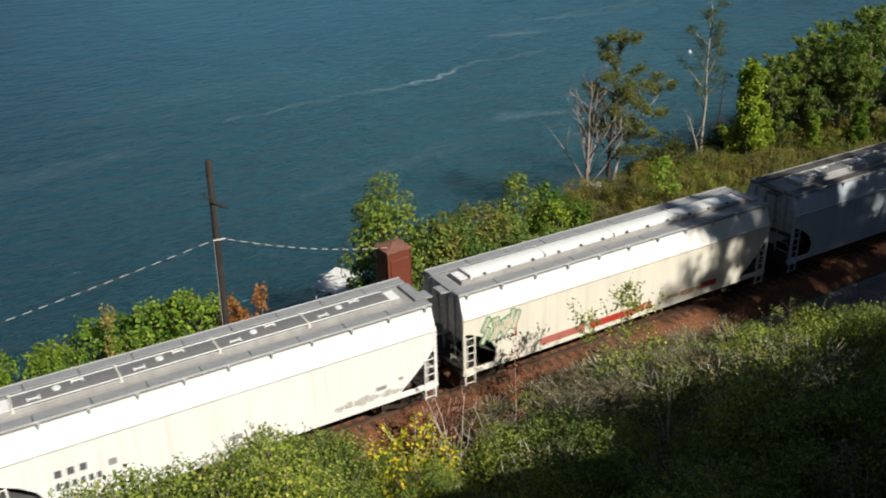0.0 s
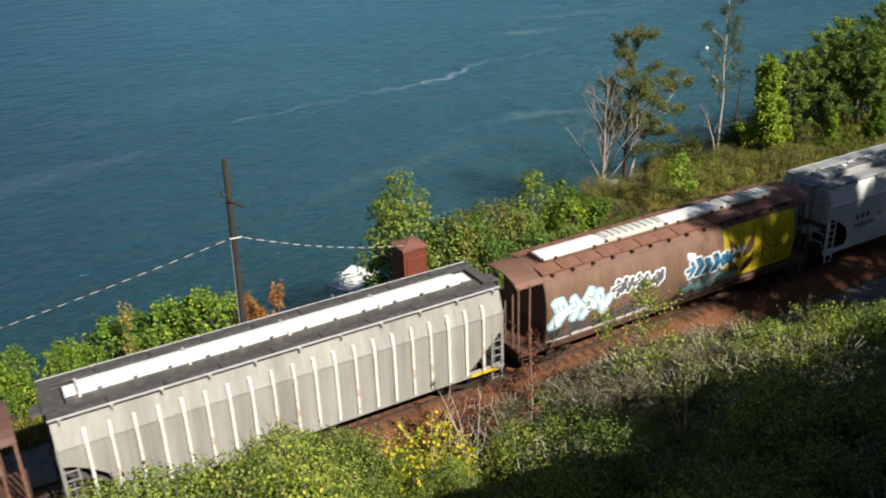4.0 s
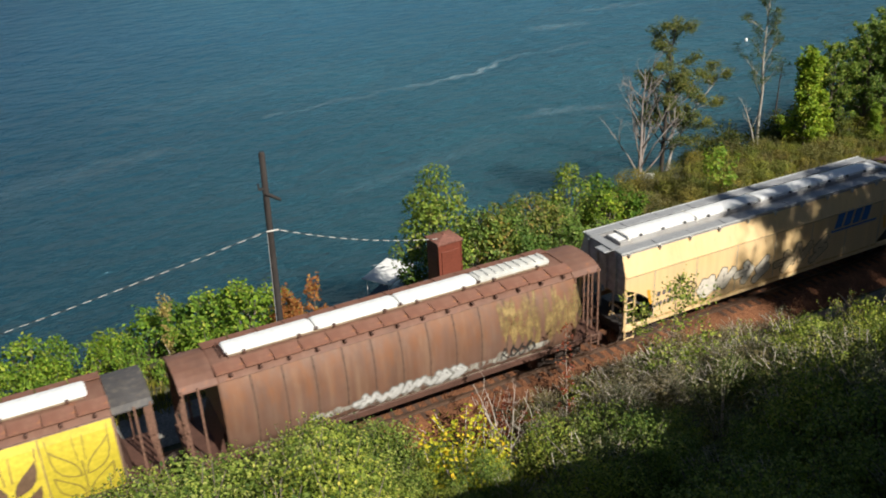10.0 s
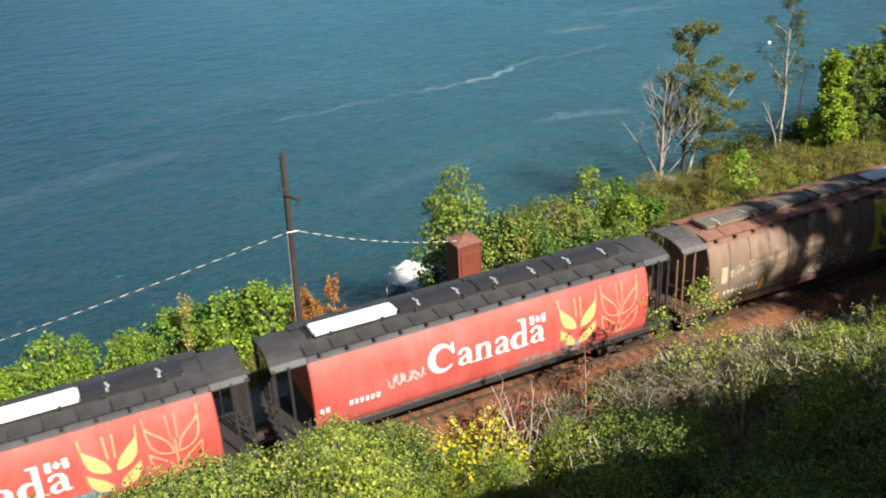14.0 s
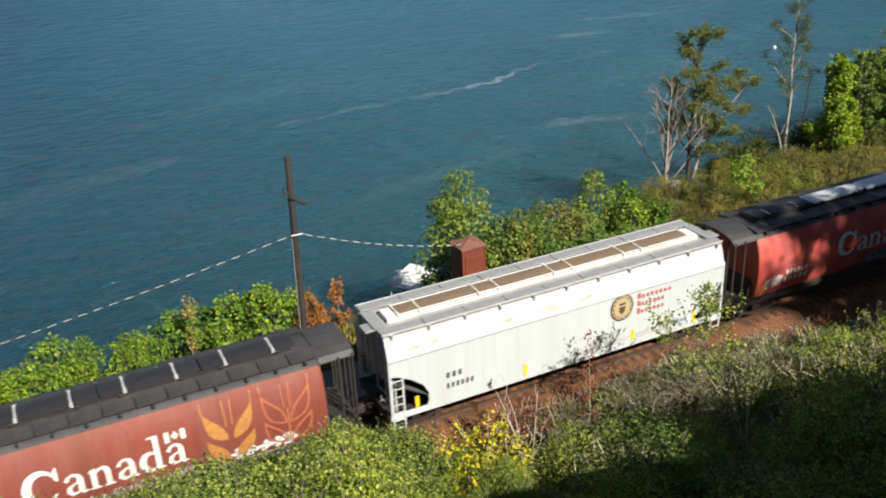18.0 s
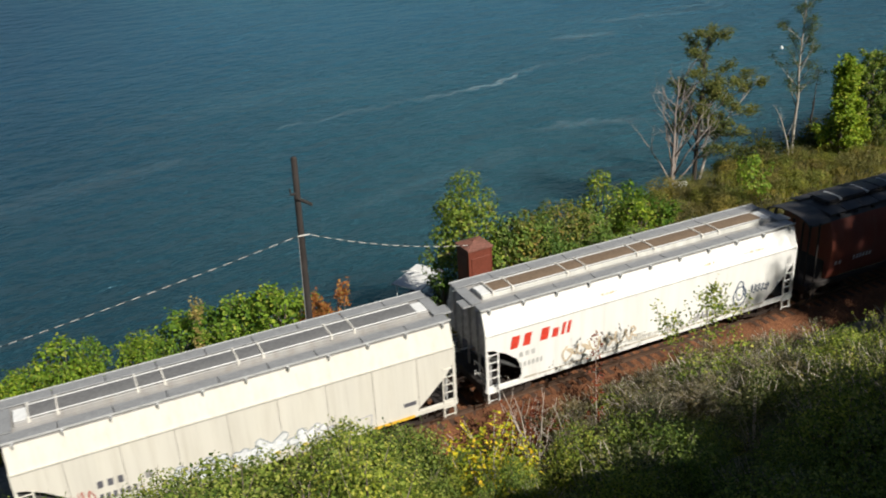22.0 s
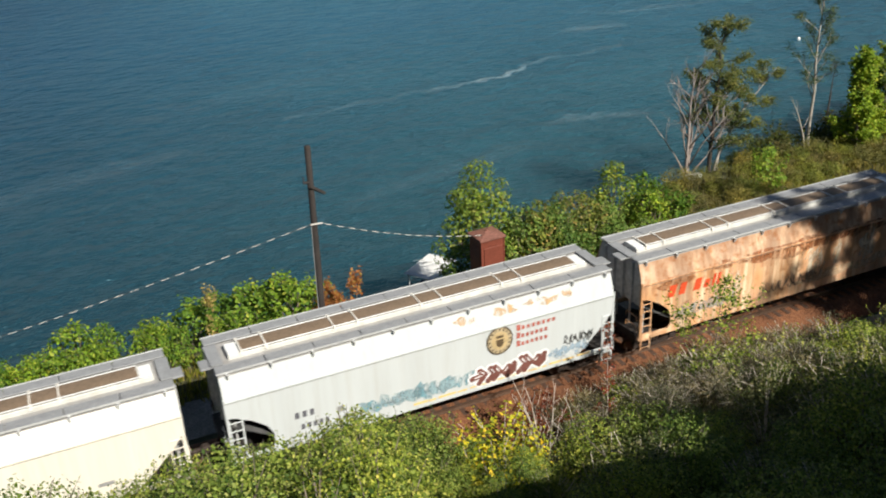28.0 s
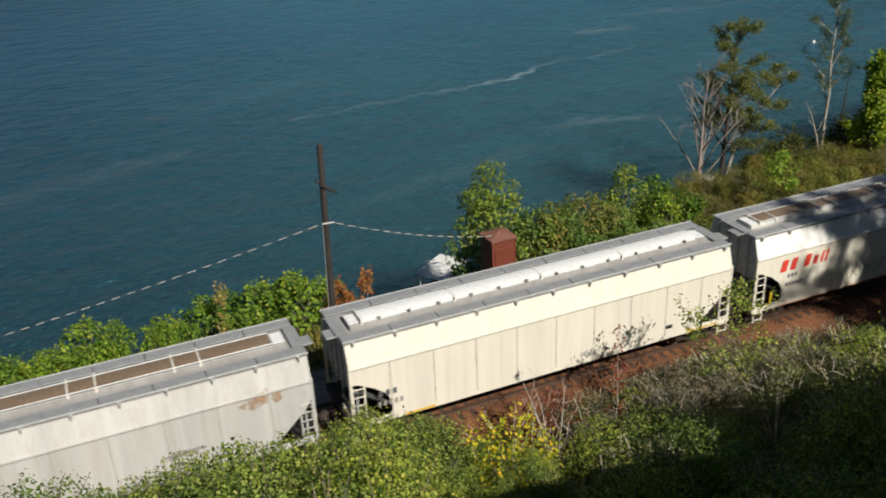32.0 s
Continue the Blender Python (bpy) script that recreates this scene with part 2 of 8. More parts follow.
STONE = plain("shore_rock", (0.16, 0.15, 0.14), 0.9, 0, 4, 0.4, 0.8)

LEAF_HILL = leaf_mat("hillside_leaves", (0.058, 0.108, 0.022), (0.285, 0.375, 0.074), (0.48, 0.49, 0.16), 0.30)
LEAF_BRIGHT = leaf_mat("bright_maple_leaves", (0.080, 0.165, 0.024), (0.225, 0.365, 0.045), (0.40, 0.44, 0.09))
LEAF_ALDER = leaf_mat("alder_leaves", (0.068, 0.136, 0.028), (0.215, 0.325, 0.066), (0.35, 0.38, 0.14))
LEAF_DARK = leaf_mat("dark_tree_leaves", (0.036, 0.058, 0.014), (0.115, 0.140, 0.034), (0.22, 0.19, 0.06))
LEAF_YELLOW = leaf_mat("yellow_leaves", (0.17, 0.25, 0.03), (0.58, 0.58, 0.06), (0.74, 0.53, 0.06))
LEAF_RED = leaf_mat("red_leaves", (0.21, 0.045, 0.028), (0.40, 0.10, 0.055), (0.36, 0.19, 0.10))
LEAF_SCRUB = leaf_mat("grey_olive_leaves", (0.050, 0.072, 0.026), (0.185, 0.205, 0.080), (0.34, 0.30, 0.16), 0.25)
LEAF_ORANGE = leaf_mat("orange_leaves", (0.31, 0.11, 0.04), (0.58, 0.235, 0.08), (0.40, 0.33, 0.10))
GRASS = leaf_mat("tall_grass", (0.125, 0.150, 0.028), (0.28, 0.275, 0.058), (0.38, 0.31, 0.13))
GREYBRUSH = leaf_mat("grey_brush", (0.11, 0.105, 0.075), (0.235, 0.215, 0.155), (0.35, 0.315, 0.24))
SEEDHEAD = leaf_mat("tan_seed_heads", (0.26, 0.20, 0.08), (0.42, 0.34, 0.14), (0.5, 0.42, 0.2))
GREY_END = plain("dark_grey_end_paint", (0.20, 0.195, 0.19), 0.7, 0, 6, 0.35, 0.1)
PALE_END = plain("pale_end_paint", (0.58, 0.58, 0.57), 0.6, 0, 5, 0.28, 0.1)
DARK_IRON = plain("dark_bracket_iron", (0.15, 0.15, 0.15), 0.6, 0.2, 20, 0.3)
BRUSHGREEN = leaf_mat("olive_green_brush", (0.14, 0.175, 0.04), (0.30, 0.32, 0.07), (0.42, 0.40, 0.12))
BRUSHTAN = leaf_mat("olive_tan_brush", (0.15, 0.15, 0.05), (0.32, 0.29, 0.095), (0.42, 0.35, 0.15))
LEAF_LIGHT = leaf_mat("light_maple_leaves", (0.12, 0.22, 0.025), (0.28, 0.42, 0.05), (0.45, 0.47, 0.10))
LEAF_MIXED = leaf_mat("turning_alder_leaves", (0.070, 0.115, 0.026), (0.21, 0.26, 0.065), (0.38, 0.27, 0.12))
LEAF_OLIVE = leaf_mat("olive_tree_leaves", (0.065, 0.098, 0.034), (0.19, 0.22, 0.075), (0.30, 0.29, 0.13))
DRYBRUSH = leaf_mat("dry_brush", (0.12, 0.11, 0.045), (0.25, 0.22, 0.09), (0.33, 0.28, 0.15))
# ---- building tools ----
class Shape:
    """Vertices and faces gathered piece by piece, then made one mesh."""

    def __init__(self):
        self.v, self.f = [], []

    def poly(self, pts):
        n = len(self.v)
        self.v += [tuple(p) for p in pts]
        self.f.append(tuple(range(n, n + len(pts))))
        return self

    def hexa(self, pts):
        """Eight corners: four below, counter-clockwise from above, then four above."""
        n = len(self.v)
        self.v += [tuple(p) for p in pts]
        self.f += [tuple(n + i for i in q) for q in ((3, 2, 1, 0), (4, 5, 6, 7), (0, 1, 5, 4), (1, 2, 6, 5), (2, 3, 7, 6), (3, 0, 4, 7))]
        return self

    def box(self, c, s, chamfer=0.0):
        (x, y, z), (a, b, h) = c, (s[0] / 2, s[1] / 2, s[2] / 2)
        if chamfer:
            k = min(chamfer, a * 0.9, b * 0.9, h * 0.9)
            rings = []
            for zz, q in ((-h, k), (-h + k, 0), (h - k, 0), (h, k)):
                rings.append([(x + sx * (a - q - (0 if o else 0)), y + sy * (b - q), z + zz) for sx, sy, o in ((-1, -1, 0), (1, -1, 0), (1, 1, 0), (-1, 1, 0))])
            return self.loft(rings)
        return self.hexa([(x + i * a, y + j * b, z + k * h) for k in (-1, 1) for i, j in ((-1, -1), (1, -1), (1, 1), (-1, 1))])

    def loft(self, rings, closed=True, caps=True):
        n, m = len(self.v), len(rings[0])
        for r in rings:
            self.v += [tuple(p) for p in r]
        for k in range(len(rings) - 1):
            for i in range(m if closed else m - 1):
                j = (i + 1) % m
                self.f.append((n + k * m + i, n + k * m + j, n + (k + 1) * m + j, n + (k + 1) * m + i))
        if caps:
            self.f.append(tuple(n + i for i in range(m))[::-1])
            self.f.append(tuple(n + (len(rings) - 1) * m + i for i in range(m)))
        return self

    def tube(self, pts, radii, sides=6):
        """A round bar along points."""
        pts = [Vector(p) for p in pts]
        if isinstance(radii, (int, float)):
            radii = [radii] * len(pts)
        rings = []
        for i, p in enumerate(pts):
            d = (pts[min(i + 1, len(pts) - 1)] - pts[max(i - 1, 0)]).normalized()
            a = d.orthogonal().normalized() if i == 0 else (a - d * a.dot(d)).normalized()
            b = d.cross(a)
            rings.append([p + (a * math.cos(t) + b * math.sin(t)) * radii[i] for t in (2 * math.pi * k / sides for k in range(sides))])
        return self.loft(rings)

    def mesh(self, name, material, smooth=False):
        me = bpy.data.meshes.new(name)
        me.from_pydata(self.v, [], self.f)
        me.materials.append(material)
        if smooth:
            me.polygons.foreach_set("use_smooth", [True] * len(me.polygons))
        me.update()
        return me


def part(name, shape, material, parent, label="", smooth=False):
    me = shape if isinstance(shape, bpy.types.Mesh) else shape.mesh(name, material, smooth)
    ob = new(name, me)
    ob.parent = parent
    if label:
        tagged(ob, label)
    return ob


def thing(name, m, label, category, group="", kind=""):
    ob = new(name)
    ob.empty_display_size = 0.3
    ob.matrix_basis = m
    return tagged(ob, label, category, group, kind)


def solid(name, shape, material, label, category="", group="", kind="", m=None, smooth=False):
    ob = new(name, shape.mesh(name, material, smooth))
    if m is not None:
        ob.matrix_basis = m
    return tagged(ob, label, category, group, kind)


def smoothstep(a, b, x):
    t = min(1.0, max(0.0, (x - a) / (b - a)))
    return t * t * (3 - 2 * t)


# ---- ground, track and water ----
def shore_y(x):
    """Where the bank's top edge runs."""
    return 12.0 - 0.9 * smoothstep(4, 10, x) + 4.2 * smoothstep(20, 33, x) + 0.3 * math.sin(x * 0.23) + 0.16 * max(0.0, x - 58) ** 1.15


def ground_z(x, y):
    wob = 0.35 * noise.noise((x * 0.12, y * 0.12, 3.0)) + 0.15 * noise.noise((x * 0.5, y * 0.5, 7.0))
    if y > 3.0:
        lift = 0.9 * smoothstep(26, 40, x)
        top = -0.75 - 0.45 * smoothstep(6, 13, y) + lift * smoothstep(5, 10, y)
        edge = shore_y(x)
        z = top + (-6.5 - top) * smoothstep(edge - 0.6, edge + 3.4, y)
        return z + wob * smoothstep(4.5, 8, y) * (1 - smoothstep(edge + 6, edge + 10, y))
    foot = -4.6 - 3.8 * smoothstep(20, 33, x)
    if y > foot:
        return -0.62 + 0.1 * wob
    d = foot - y
    crest = 18.8 + 0.8 * smoothstep(4, 9, x) - 1.6 * smoothstep(13, 19, x) + 1.7 * smoothstep(30, 38, x)
    brow = -20.5
    grade = 0.62 - 0.16 * smoothstep(5, 14, x)
    low = -0.62 + grade * d + 0.4 * smoothstep(0, 3, d)
    if y > brow:
        z = low
    else:
        at_brow = -0.62 + grade * (foot - brow) + 0.4
        z = at_brow + (crest - at_brow) * min(1.0, (brow - y) / (brow + 27.2)) + 0.01 * max(0.0, -27.2 - y)
    return z + wob * smoothstep(0, 3, d) * (1 - 0.9 * smoothstep(-22, -27, y))


def build_ground():
    xs = [-400, -250, -160, -110, -80] + [-60 + 1.5 * i for i in range(115)] + [120, 135, 155, 180, 220, 280, 400]
    ys = [-400, -220, -120, -80, -60, -48] + [-40 + 1.0 * i for i in range(70)] + [32, 36, 45, 60, 120]
    v = [(x, y, ground_z(x, y) if y < 31 else -7.0) for y in ys for x in xs]
    n = len(xs)
    f = [(j * n + i, j * n + i + 1, (j + 1) * n + i + 1, (j + 1) * n + i) for j in range(len(ys) - 1) for i in range(n - 1)]
    sh = Shape()
    sh.v, sh.f = v, f
    solid("ground", sh, SOIL, "wooded earth slope and grassy bank above the water", "ground", kind="structure", smooth=True)


def build_water():
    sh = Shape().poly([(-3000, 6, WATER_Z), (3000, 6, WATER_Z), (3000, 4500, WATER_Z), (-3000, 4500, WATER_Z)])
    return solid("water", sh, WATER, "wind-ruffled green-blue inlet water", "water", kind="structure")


def build_track():
    sh = Shape()
    prof = ((-2.6, -0.66), (-1.65, -0.17), (1.75, -0.17), (2.9, -0.8))
    xs = [-120 + 2 * i for i in range(181)]
    rows = [[(x, y + 0.12 * noise.noise((x * 0.4, y, 1)), z + 0.05 * noise.noise((x * 0.7, y * 3, 5))) for y, z in prof] for x in xs]
    sh.loft(rows, closed=False, caps=False)
    solid("track_bed", sh, BALLAST, "rust-stained ballast bed under the rails", "track bed", kind="structure", smooth=True)
    road = Shape()
    road.loft([[(x, y, ground_z(x, y) + 0.06 + 0.03 * noise.noise((x, y, 2))) for y in (-4.5 - 3.6 * smoothstep(20, 33, x), -3.7, -2.75)] for x in xs], closed=False, caps=False)
    solid("pavement", road, ROADSTONE, "grey gravel service strip beside the track", "gravel strip", kind="structure", smooth=True)
    far = Shape()
    far.loft([[(x, y, ground_z(x, y) + 0.05) for y in (2.8, 4.2, 5.6)] for x in xs], closed=False, caps=False)
    solid("pavement_far", far, ROADSTONE, "tan gravel strip on the water side of the track", "gravel strip", kind="structure", smooth=True)
    track = thing("railway_track", pose(0, 0, 0), "single railway track with rusty rails on timber ties", "railway track", kind="structure")
    for y in (-0.7525, 0.7525):
        r = Shape()
        prof = ((-0.07, -0.17), (0.07, -0.17), (0.07, -0.155), (0.012, -0.135), (0.012, -0.045), (0.036, -0.035), (0.036, 0), (-0.036, 0), (-0.036, -0.035), (-0.012, -0.045), (-0.012, -0.135), (-0.07, -0.155))
        r.loft([[(x, y + a, b) for a, b in prof] for x in (-120, 240)])
        part("rail", r, STEEL, track, "rusty steel rail")
    tie = Shape().box((0, 0, -0.245), (0.23, 2.6, 0.16), 0.015).mesh("tie", TIE)
    for i in range(210):
        o = part("tie", tie, TIE, track)
        o.matrix_basis = pose(-30 + 0.52 * i, random.uniform(-0.04, 0.04), 0, 0, 0, random.uniform(-1.2, 1.2))


build_ground()
INLET = build_water()
build_track()
# ---- the train's cars: shared ironwork ----
def shared_meshes():
    k = {}
    # cast side frame of a truck, seen from the side
    sf = Shape()
    for x0, z0, x1, z1, w in ((-0.9, 0.5, -0.35, 0.78, 0.16), (-0.35, 0.78, 0.35, 0.78, 0.16), (0.35, 0.78, 0.9, 0.5, 0.16), (-0.9, 0.44, -0.3, 0.26, 0.12), (-0.3, 0.26, 0.3, 0.26, 0.12), (0.3, 0.26, 0.9, 0.44, 0.12)):
        sf.hexa([(x0, -0.07, z0 - w / 2), (x1, -0.07, z1 - w / 2), (x1, 0.07, z1 - w / 2), (x0, 0.07, z0 - w / 2), (x0, -0.07, z0 + w / 2), (x1, -0.07, z1 + w / 2), (x1, 0.07, z1 + w / 2), (x0, 0.07, z0 + w / 2)])
    for x in (-0.9, 0.9):
        sf.box((x, -0.02, 0.45), (0.3, 0.22, 0.28), 0.05)
    for x in (-0.13, 0, 0.13):
        sf.tube([(x, 0, 0.3), (x, 0, 0.72)], 0.055, 6)
    k["side_frame"] = sf.mesh("side_frame", TRUCK)
    k["bolster"] = Shape().box((0, 0, 0.62), (0.4, 2.2, 0.25), 0.04).mesh("bolster", TRUCK)
    wh = Shape()
    for y in (-0.72, 0.72):
        s = 1 if y > 0 else -1
        rings = []
        for r, yy in ((0.08, -0.03), (0.36, -0.03), (0.42, -0.065), (0.42, 0.04), (0.455, 0.05), (0.455, 0.075), (0.34, 0.06), (0.3, 0.02), (0.1, 0.05)):
            rings.append([(r * math.cos(a), y - s * yy, r * math.sin(a)) for a in (2 * math.pi * i / 20 for i in range(20))])
        wh.loft(rings)
    wh.tube([(0, -1.02, 0), (0, 1.02, 0)], 0.075, 8)
    k["wheelset"] = wh.mesh("wheelset", WHEELMAT)
    cp = Shape().box((0.2, 0, 0.86), (0.75, 0.16, 0.18), 0.03)
    cp.box((0.62, 0.05, 0.86), (0.28, 0.26, 0.3), 0.06)
    k["coupler"] = cp.mesh("coupler", TRUCK)
    bw = Shape()
    for i in range(15):
        a0, a1 = 2 * math.pi * i / 14, 0
        bw.tube([(0.19 * math.cos(a0), -0.03, 0.19 * math.sin(a0)), (0.19 * math.cos(a0 + 0.45), -0.03, 0.19 * math.sin(a0 + 0.45))], 0.02, 5)
    for a in (0.3, 1.9, 3.4, 4.9):
        bw.tube([(0, 0.02, 0), (0.19 * math.cos(a), -0.03, 0.19 * math.sin(a))], 0.015, 5)
    k["brake_wheel"] = bw.mesh("brake_wheel", BLACKIRON)
    hop = Shape()
    hop.loft([[(sx * a, sy * b, z) for sx, sy in ((-1, -1), (1, -1), (1, 1), (-1, 1))] for a, b, z in ((0.28, 0.42, 0.32), (0.34, 0.5, 0.42), (1.5, 1.25, 1.22))])
    k["hopper_bay"] = hop.mesh("hopper_bay", TRUCK)
    gate = Shape().box((0, 0, 0.3), (0.62, 1.0, 0.12), 0.02).tube([(0, -0.75, 0.36), (0, 0.75, 0.36)], 0.035, 6)
    k["outlet_gate"] = gate.mesh("outlet_gate", TRUCK)
    return k


SH = shared_meshes()
MESHES = {}


def kept(key, make, name, material, smooth=False):
    """Alike pieces share one mesh for each material."""
    if (key, material.name) not in MESHES:
        MESHES[(key, material.name)] = make().mesh(name, material, smooth)
    return MESHES[(key, material.name)]


WHEELS = []


def running_gear(car, half, truck_at):
    for s in (-1, 1):
        truck = part("truck", SH["bolster"], TRUCK, car, "grimy cast-steel truck")
        truck.location = (s * truck_at, 0, 0)
        for y in (-0.98, 0.98):
            part("side_frame", SH["side_frame"], TRUCK, truck).location = (0, y, 0)
        for x in (-0.88, 0.88):
            w = part("wheelset", SH["wheelset"], WHEELMAT, truck)
            w.location = (x, 0, 0.455)
            WHEELS.append((car, w, s * truck_at + x))
        c = part("coupler", SH["coupler"], TRUCK, car)
        c.matrix_basis = pose(s * (half - 0.25), 0, 0, 0, 0, 0 if s > 0 else 180)


def ladder(width, z0, z1, rungs, r=0.022):
    sh = Shape()
    for x in (-width / 2, width / 2):
        sh.box((x, 0, (z0 + z1) / 2), (0.06, 0.05, z1 - z0))
    for i in range(rungs):
        z = z0 + 0.1 + (z1 - z0 - 0.2) * i / (rungs - 1)
        sh.tube([(-width / 2, -0.03, z), (width / 2, -0.03, z)], r, 5)
    return sh


def hatch(length, w, style):
    """One lid of the loading trough: smooth, ribbed, or battened."""
    sh = Shape()
    n = 8
    ring = lambda x, k: [(x, w * (-1 + 2 * i / n) * k, 0.03 + ((0.05 if style == "flat" else 0.12) * k) * math.sin(math.pi * (0.12 + 0.76 * i / n)) ** 0.5) for i in range(n + 1)] + [(x, w * k, 0.0), (x, -w * k, 0.0)]
    sh.loft([ring(-length / 2, 0.86), ring(-length / 2 + 0.07, 1.0), ring(length / 2 - 0.07, 1.0), ring(length / 2, 0.86)])
    if style == "ribbed":
        k = max(4, int(length / 0.36))
        for i in range(k):
            x = -length / 2 + length * (i + 0.5) / k
            sh.box((x, 0, 0.165), (0.13, w * 1.45, 0.05), 0.012)
    return sh


# ---- writing and painted marks laid on a car's side ----
TEXTS = {}


def text_faces(body, size, shear=0.0, bold=0.0):
    """Flat triangles of a word in the built-in font, as lists of (u, v)."""
    key = (body, size, shear, bold)
    if key not in TEXTS:
        cu = bpy.data.curves.new("word", "FONT")
        cu.body, cu.size, cu.shear, cu.offset, cu.resolution_u = body, size, shear, bold, 3
        ob = bpy.data.objects.new("word", cu)
        me = bpy.data.meshes.new_from_object(ob)
        TEXTS[key] = ([(v.co.x, v.co.y) for v in me.vertices], [tuple(p.vertices) for p in me.polygons])
        bpy.data.objects.remove(ob)
        bpy.data.meshes.remove(me)
        bpy.data.curves.remove(cu)
    return TEXTS[key]


class Marks:
    """Painted marks in one colour on one side, gathered flat as (u, v), then bent onto the side."""

    def __init__(self):
        self.v, self.f = [], []

    def polygon(self, pts):
        n = len(self.v)
        self.v += [tuple(p) for p in pts]
        self.f.append(tuple(range(n, n + len(pts))))
        return self

    def bar(self, u, v, w, h, lean=0.0):
        return self.polygon([(u, v), (u + w, v), (u + w + lean * h, v + h), (u + lean * h, v + h)])

    def word(self, body, u, v, size, shear=0.0, bold=0.0, stretch=1.0):
        pts, faces = text_faces(body, size, shear, bold)
        n = len(self.v)
        self.v += [(u + x * stretch, v + y) for x, y in pts]
        self.f += [tuple(n + i for i in q) for q in faces]
        return self

    def stroke(self, pts, w):
        """A brush line of width w through points."""
        pts = [Vector(p) for p in pts]
        for i in range(len(pts) - 1):
            d = (pts[i + 1] - pts[i])
            if d.length < 1e-4:
                continue
            d.normalize()
            nrm = Vector((-d.y, d.x)) * (w / 2)
            e = d * (w * 0.3)
            self.polygon([pts[i] - nrm - e, pts[i + 1] - nrm + e, pts[i + 1] + nrm + e, pts[i] + nrm - e])
        return self

    def blob(self, u, v, a, b, rnd, n=14, wob=0.25):
        ph = rnd.random() * 6.28
        return self.polygon([(u + a * math.cos(t) * (1 + wob * math.sin(3 * t + ph)), v + b * math.sin(t) * (1 + wob * math.cos(2 * t + ph))) for t in (2 * math.pi * i / n for i in range(n))])

    def lay(self, name, side, lift, material, parent, label="", lengths=0.16):
        """side(v) gives (y, z, ny, nz) on the car's near side at height v."""
        lift = lift * 2 if lift < 0.04 else lift
        bm = bmesh.new()
        vs = [bm.verts.new((u, v, 0)) for u, v in self.v]
        for q in self.f:
            try:
                bm.faces.new([vs[i] for i in q])
            except ValueError:
                pass
        if self.v:
            lo, hi = min(p[1] for p in self.v), max(p[1] for p in self.v)
            cut = lo + lengths
            while cut < hi:
                bmesh.ops.bisect_plane(bm, geom=bm.verts[:] + bm.edges[:] + bm.faces[:], plane_co=(0, cut, 0), plane_no=(0, 1, 0))
                cut += lengths
        for vert in bm.verts:
            y, z, ny, nz = side(vert.co.y)
            vert.co = Vector((vert.co.x, y + ny * lift, z + nz * lift))
        me = bpy.data.meshes.new(name)
        bm.to_mesh(me)
        bm.free()
        me.materials.append(material)
        ob = new(name, me)
        ob.parent = parent
        if name.split("_")[0] in ("graffiti", "paint", "foot", "number", "sign", "lettering", "company", "reflector", "wheat", "leaf", "badge", "flag"):
            tagged(ob, kind="stuff")
        return tagged(ob, label) if label else ob


PAINTS = {}


def worn(colour):
    """Old paint or bleach that has flaked off in runs, the car's own colour showing between."""
    key = ("worn", colour)
    if key not in PAINTS:
        m, nt, p = shader("worn_paint")
        runs = noise_tex(nt, coords(nt, (2.6, 2.6, 0.8)), 1.7, 6, 0.7)
        tone = ramp(nt, noise_tex(nt, coords(nt), 5, 4), [(0.3, tuple(0.75 * c for c in colour)), (0.7, tuple(min(1, 1.15 * c) for c in colour))])
        nt.links.new(tone, p.inputs["Base Color"])
        p.inputs["Roughness"].default_value = 0.6
        gone = nt.nodes.new("ShaderNodeBsdfTransparent")
        mx = nt.nodes.new("ShaderNodeMixShader")
        nt.links.new(ramp(nt, runs, [(0.40, ramp_grey(0.0)), (0.62, ramp_grey(0.85))]), mx.inputs[0])
        nt.links.new(gone.outputs[0], mx.inputs[1])
        nt.links.new(p.outputs[0], mx.inputs[2])
        nt.links.new(mx.outputs[0], nt.nodes["Material Output"].inputs[0])
        PAINTS[key] = m
    return PAINTS[key]


def paint(colour, rough=0.5):
    """Flat sign paint, a little worn."""
    if colour not in PAINTS:
        PAINTS[colour] = plain("sign_paint", colour, rough, 0, 7, 0.16, 0.05)
    return PAINTS[colour]


# ---- side profiles (half, from the sill up to the ridge: y, z) ----
ROUND = ((1.02, 1.02), (1.36, 1.2), (1.49, 1.55), (1.565, 2.0), (1.60, 2.5), (1.585, 2.95), (1.53, 3.35), (1.43, 3.72), (1.29, 4.04), (1.12, 4.19), (0.8, 4.3), (0.45, 4.36), (0.0, 4.38))


def round_side(v):
    pts = ROUND[1:9]
    v = min(max(v, pts[0][1]), pts[-1][1])
    for (y0, z0), (y1, z1) in zip(pts, pts[1:]):
        if v <= z1:
            k = (v - z0) / (z1 - z0)
            n = Vector((z1 - z0, -(y1 - y0))).normalized()
            return -(y0 + (y1 - y0) * k), v, -n.x, n.y
    return -pts[-1][0], v, -1, 0


FLAT_Y, CREASE_Z, EAVE_Y, EAVE_Z = 1.56, 3.5, 1.30, 4.36


def flat_side(v):
    if v > CREASE_Z:
        k = (v - CREASE_Z) / (EAVE_Z - CREASE_Z)
        return -FLAT_Y - 0.032 + k * (FLAT_Y - EAVE_Y + 0.03), v, -0.95, 0.31
    return -FLAT_Y - 0.031, v, -1.0, 0.0


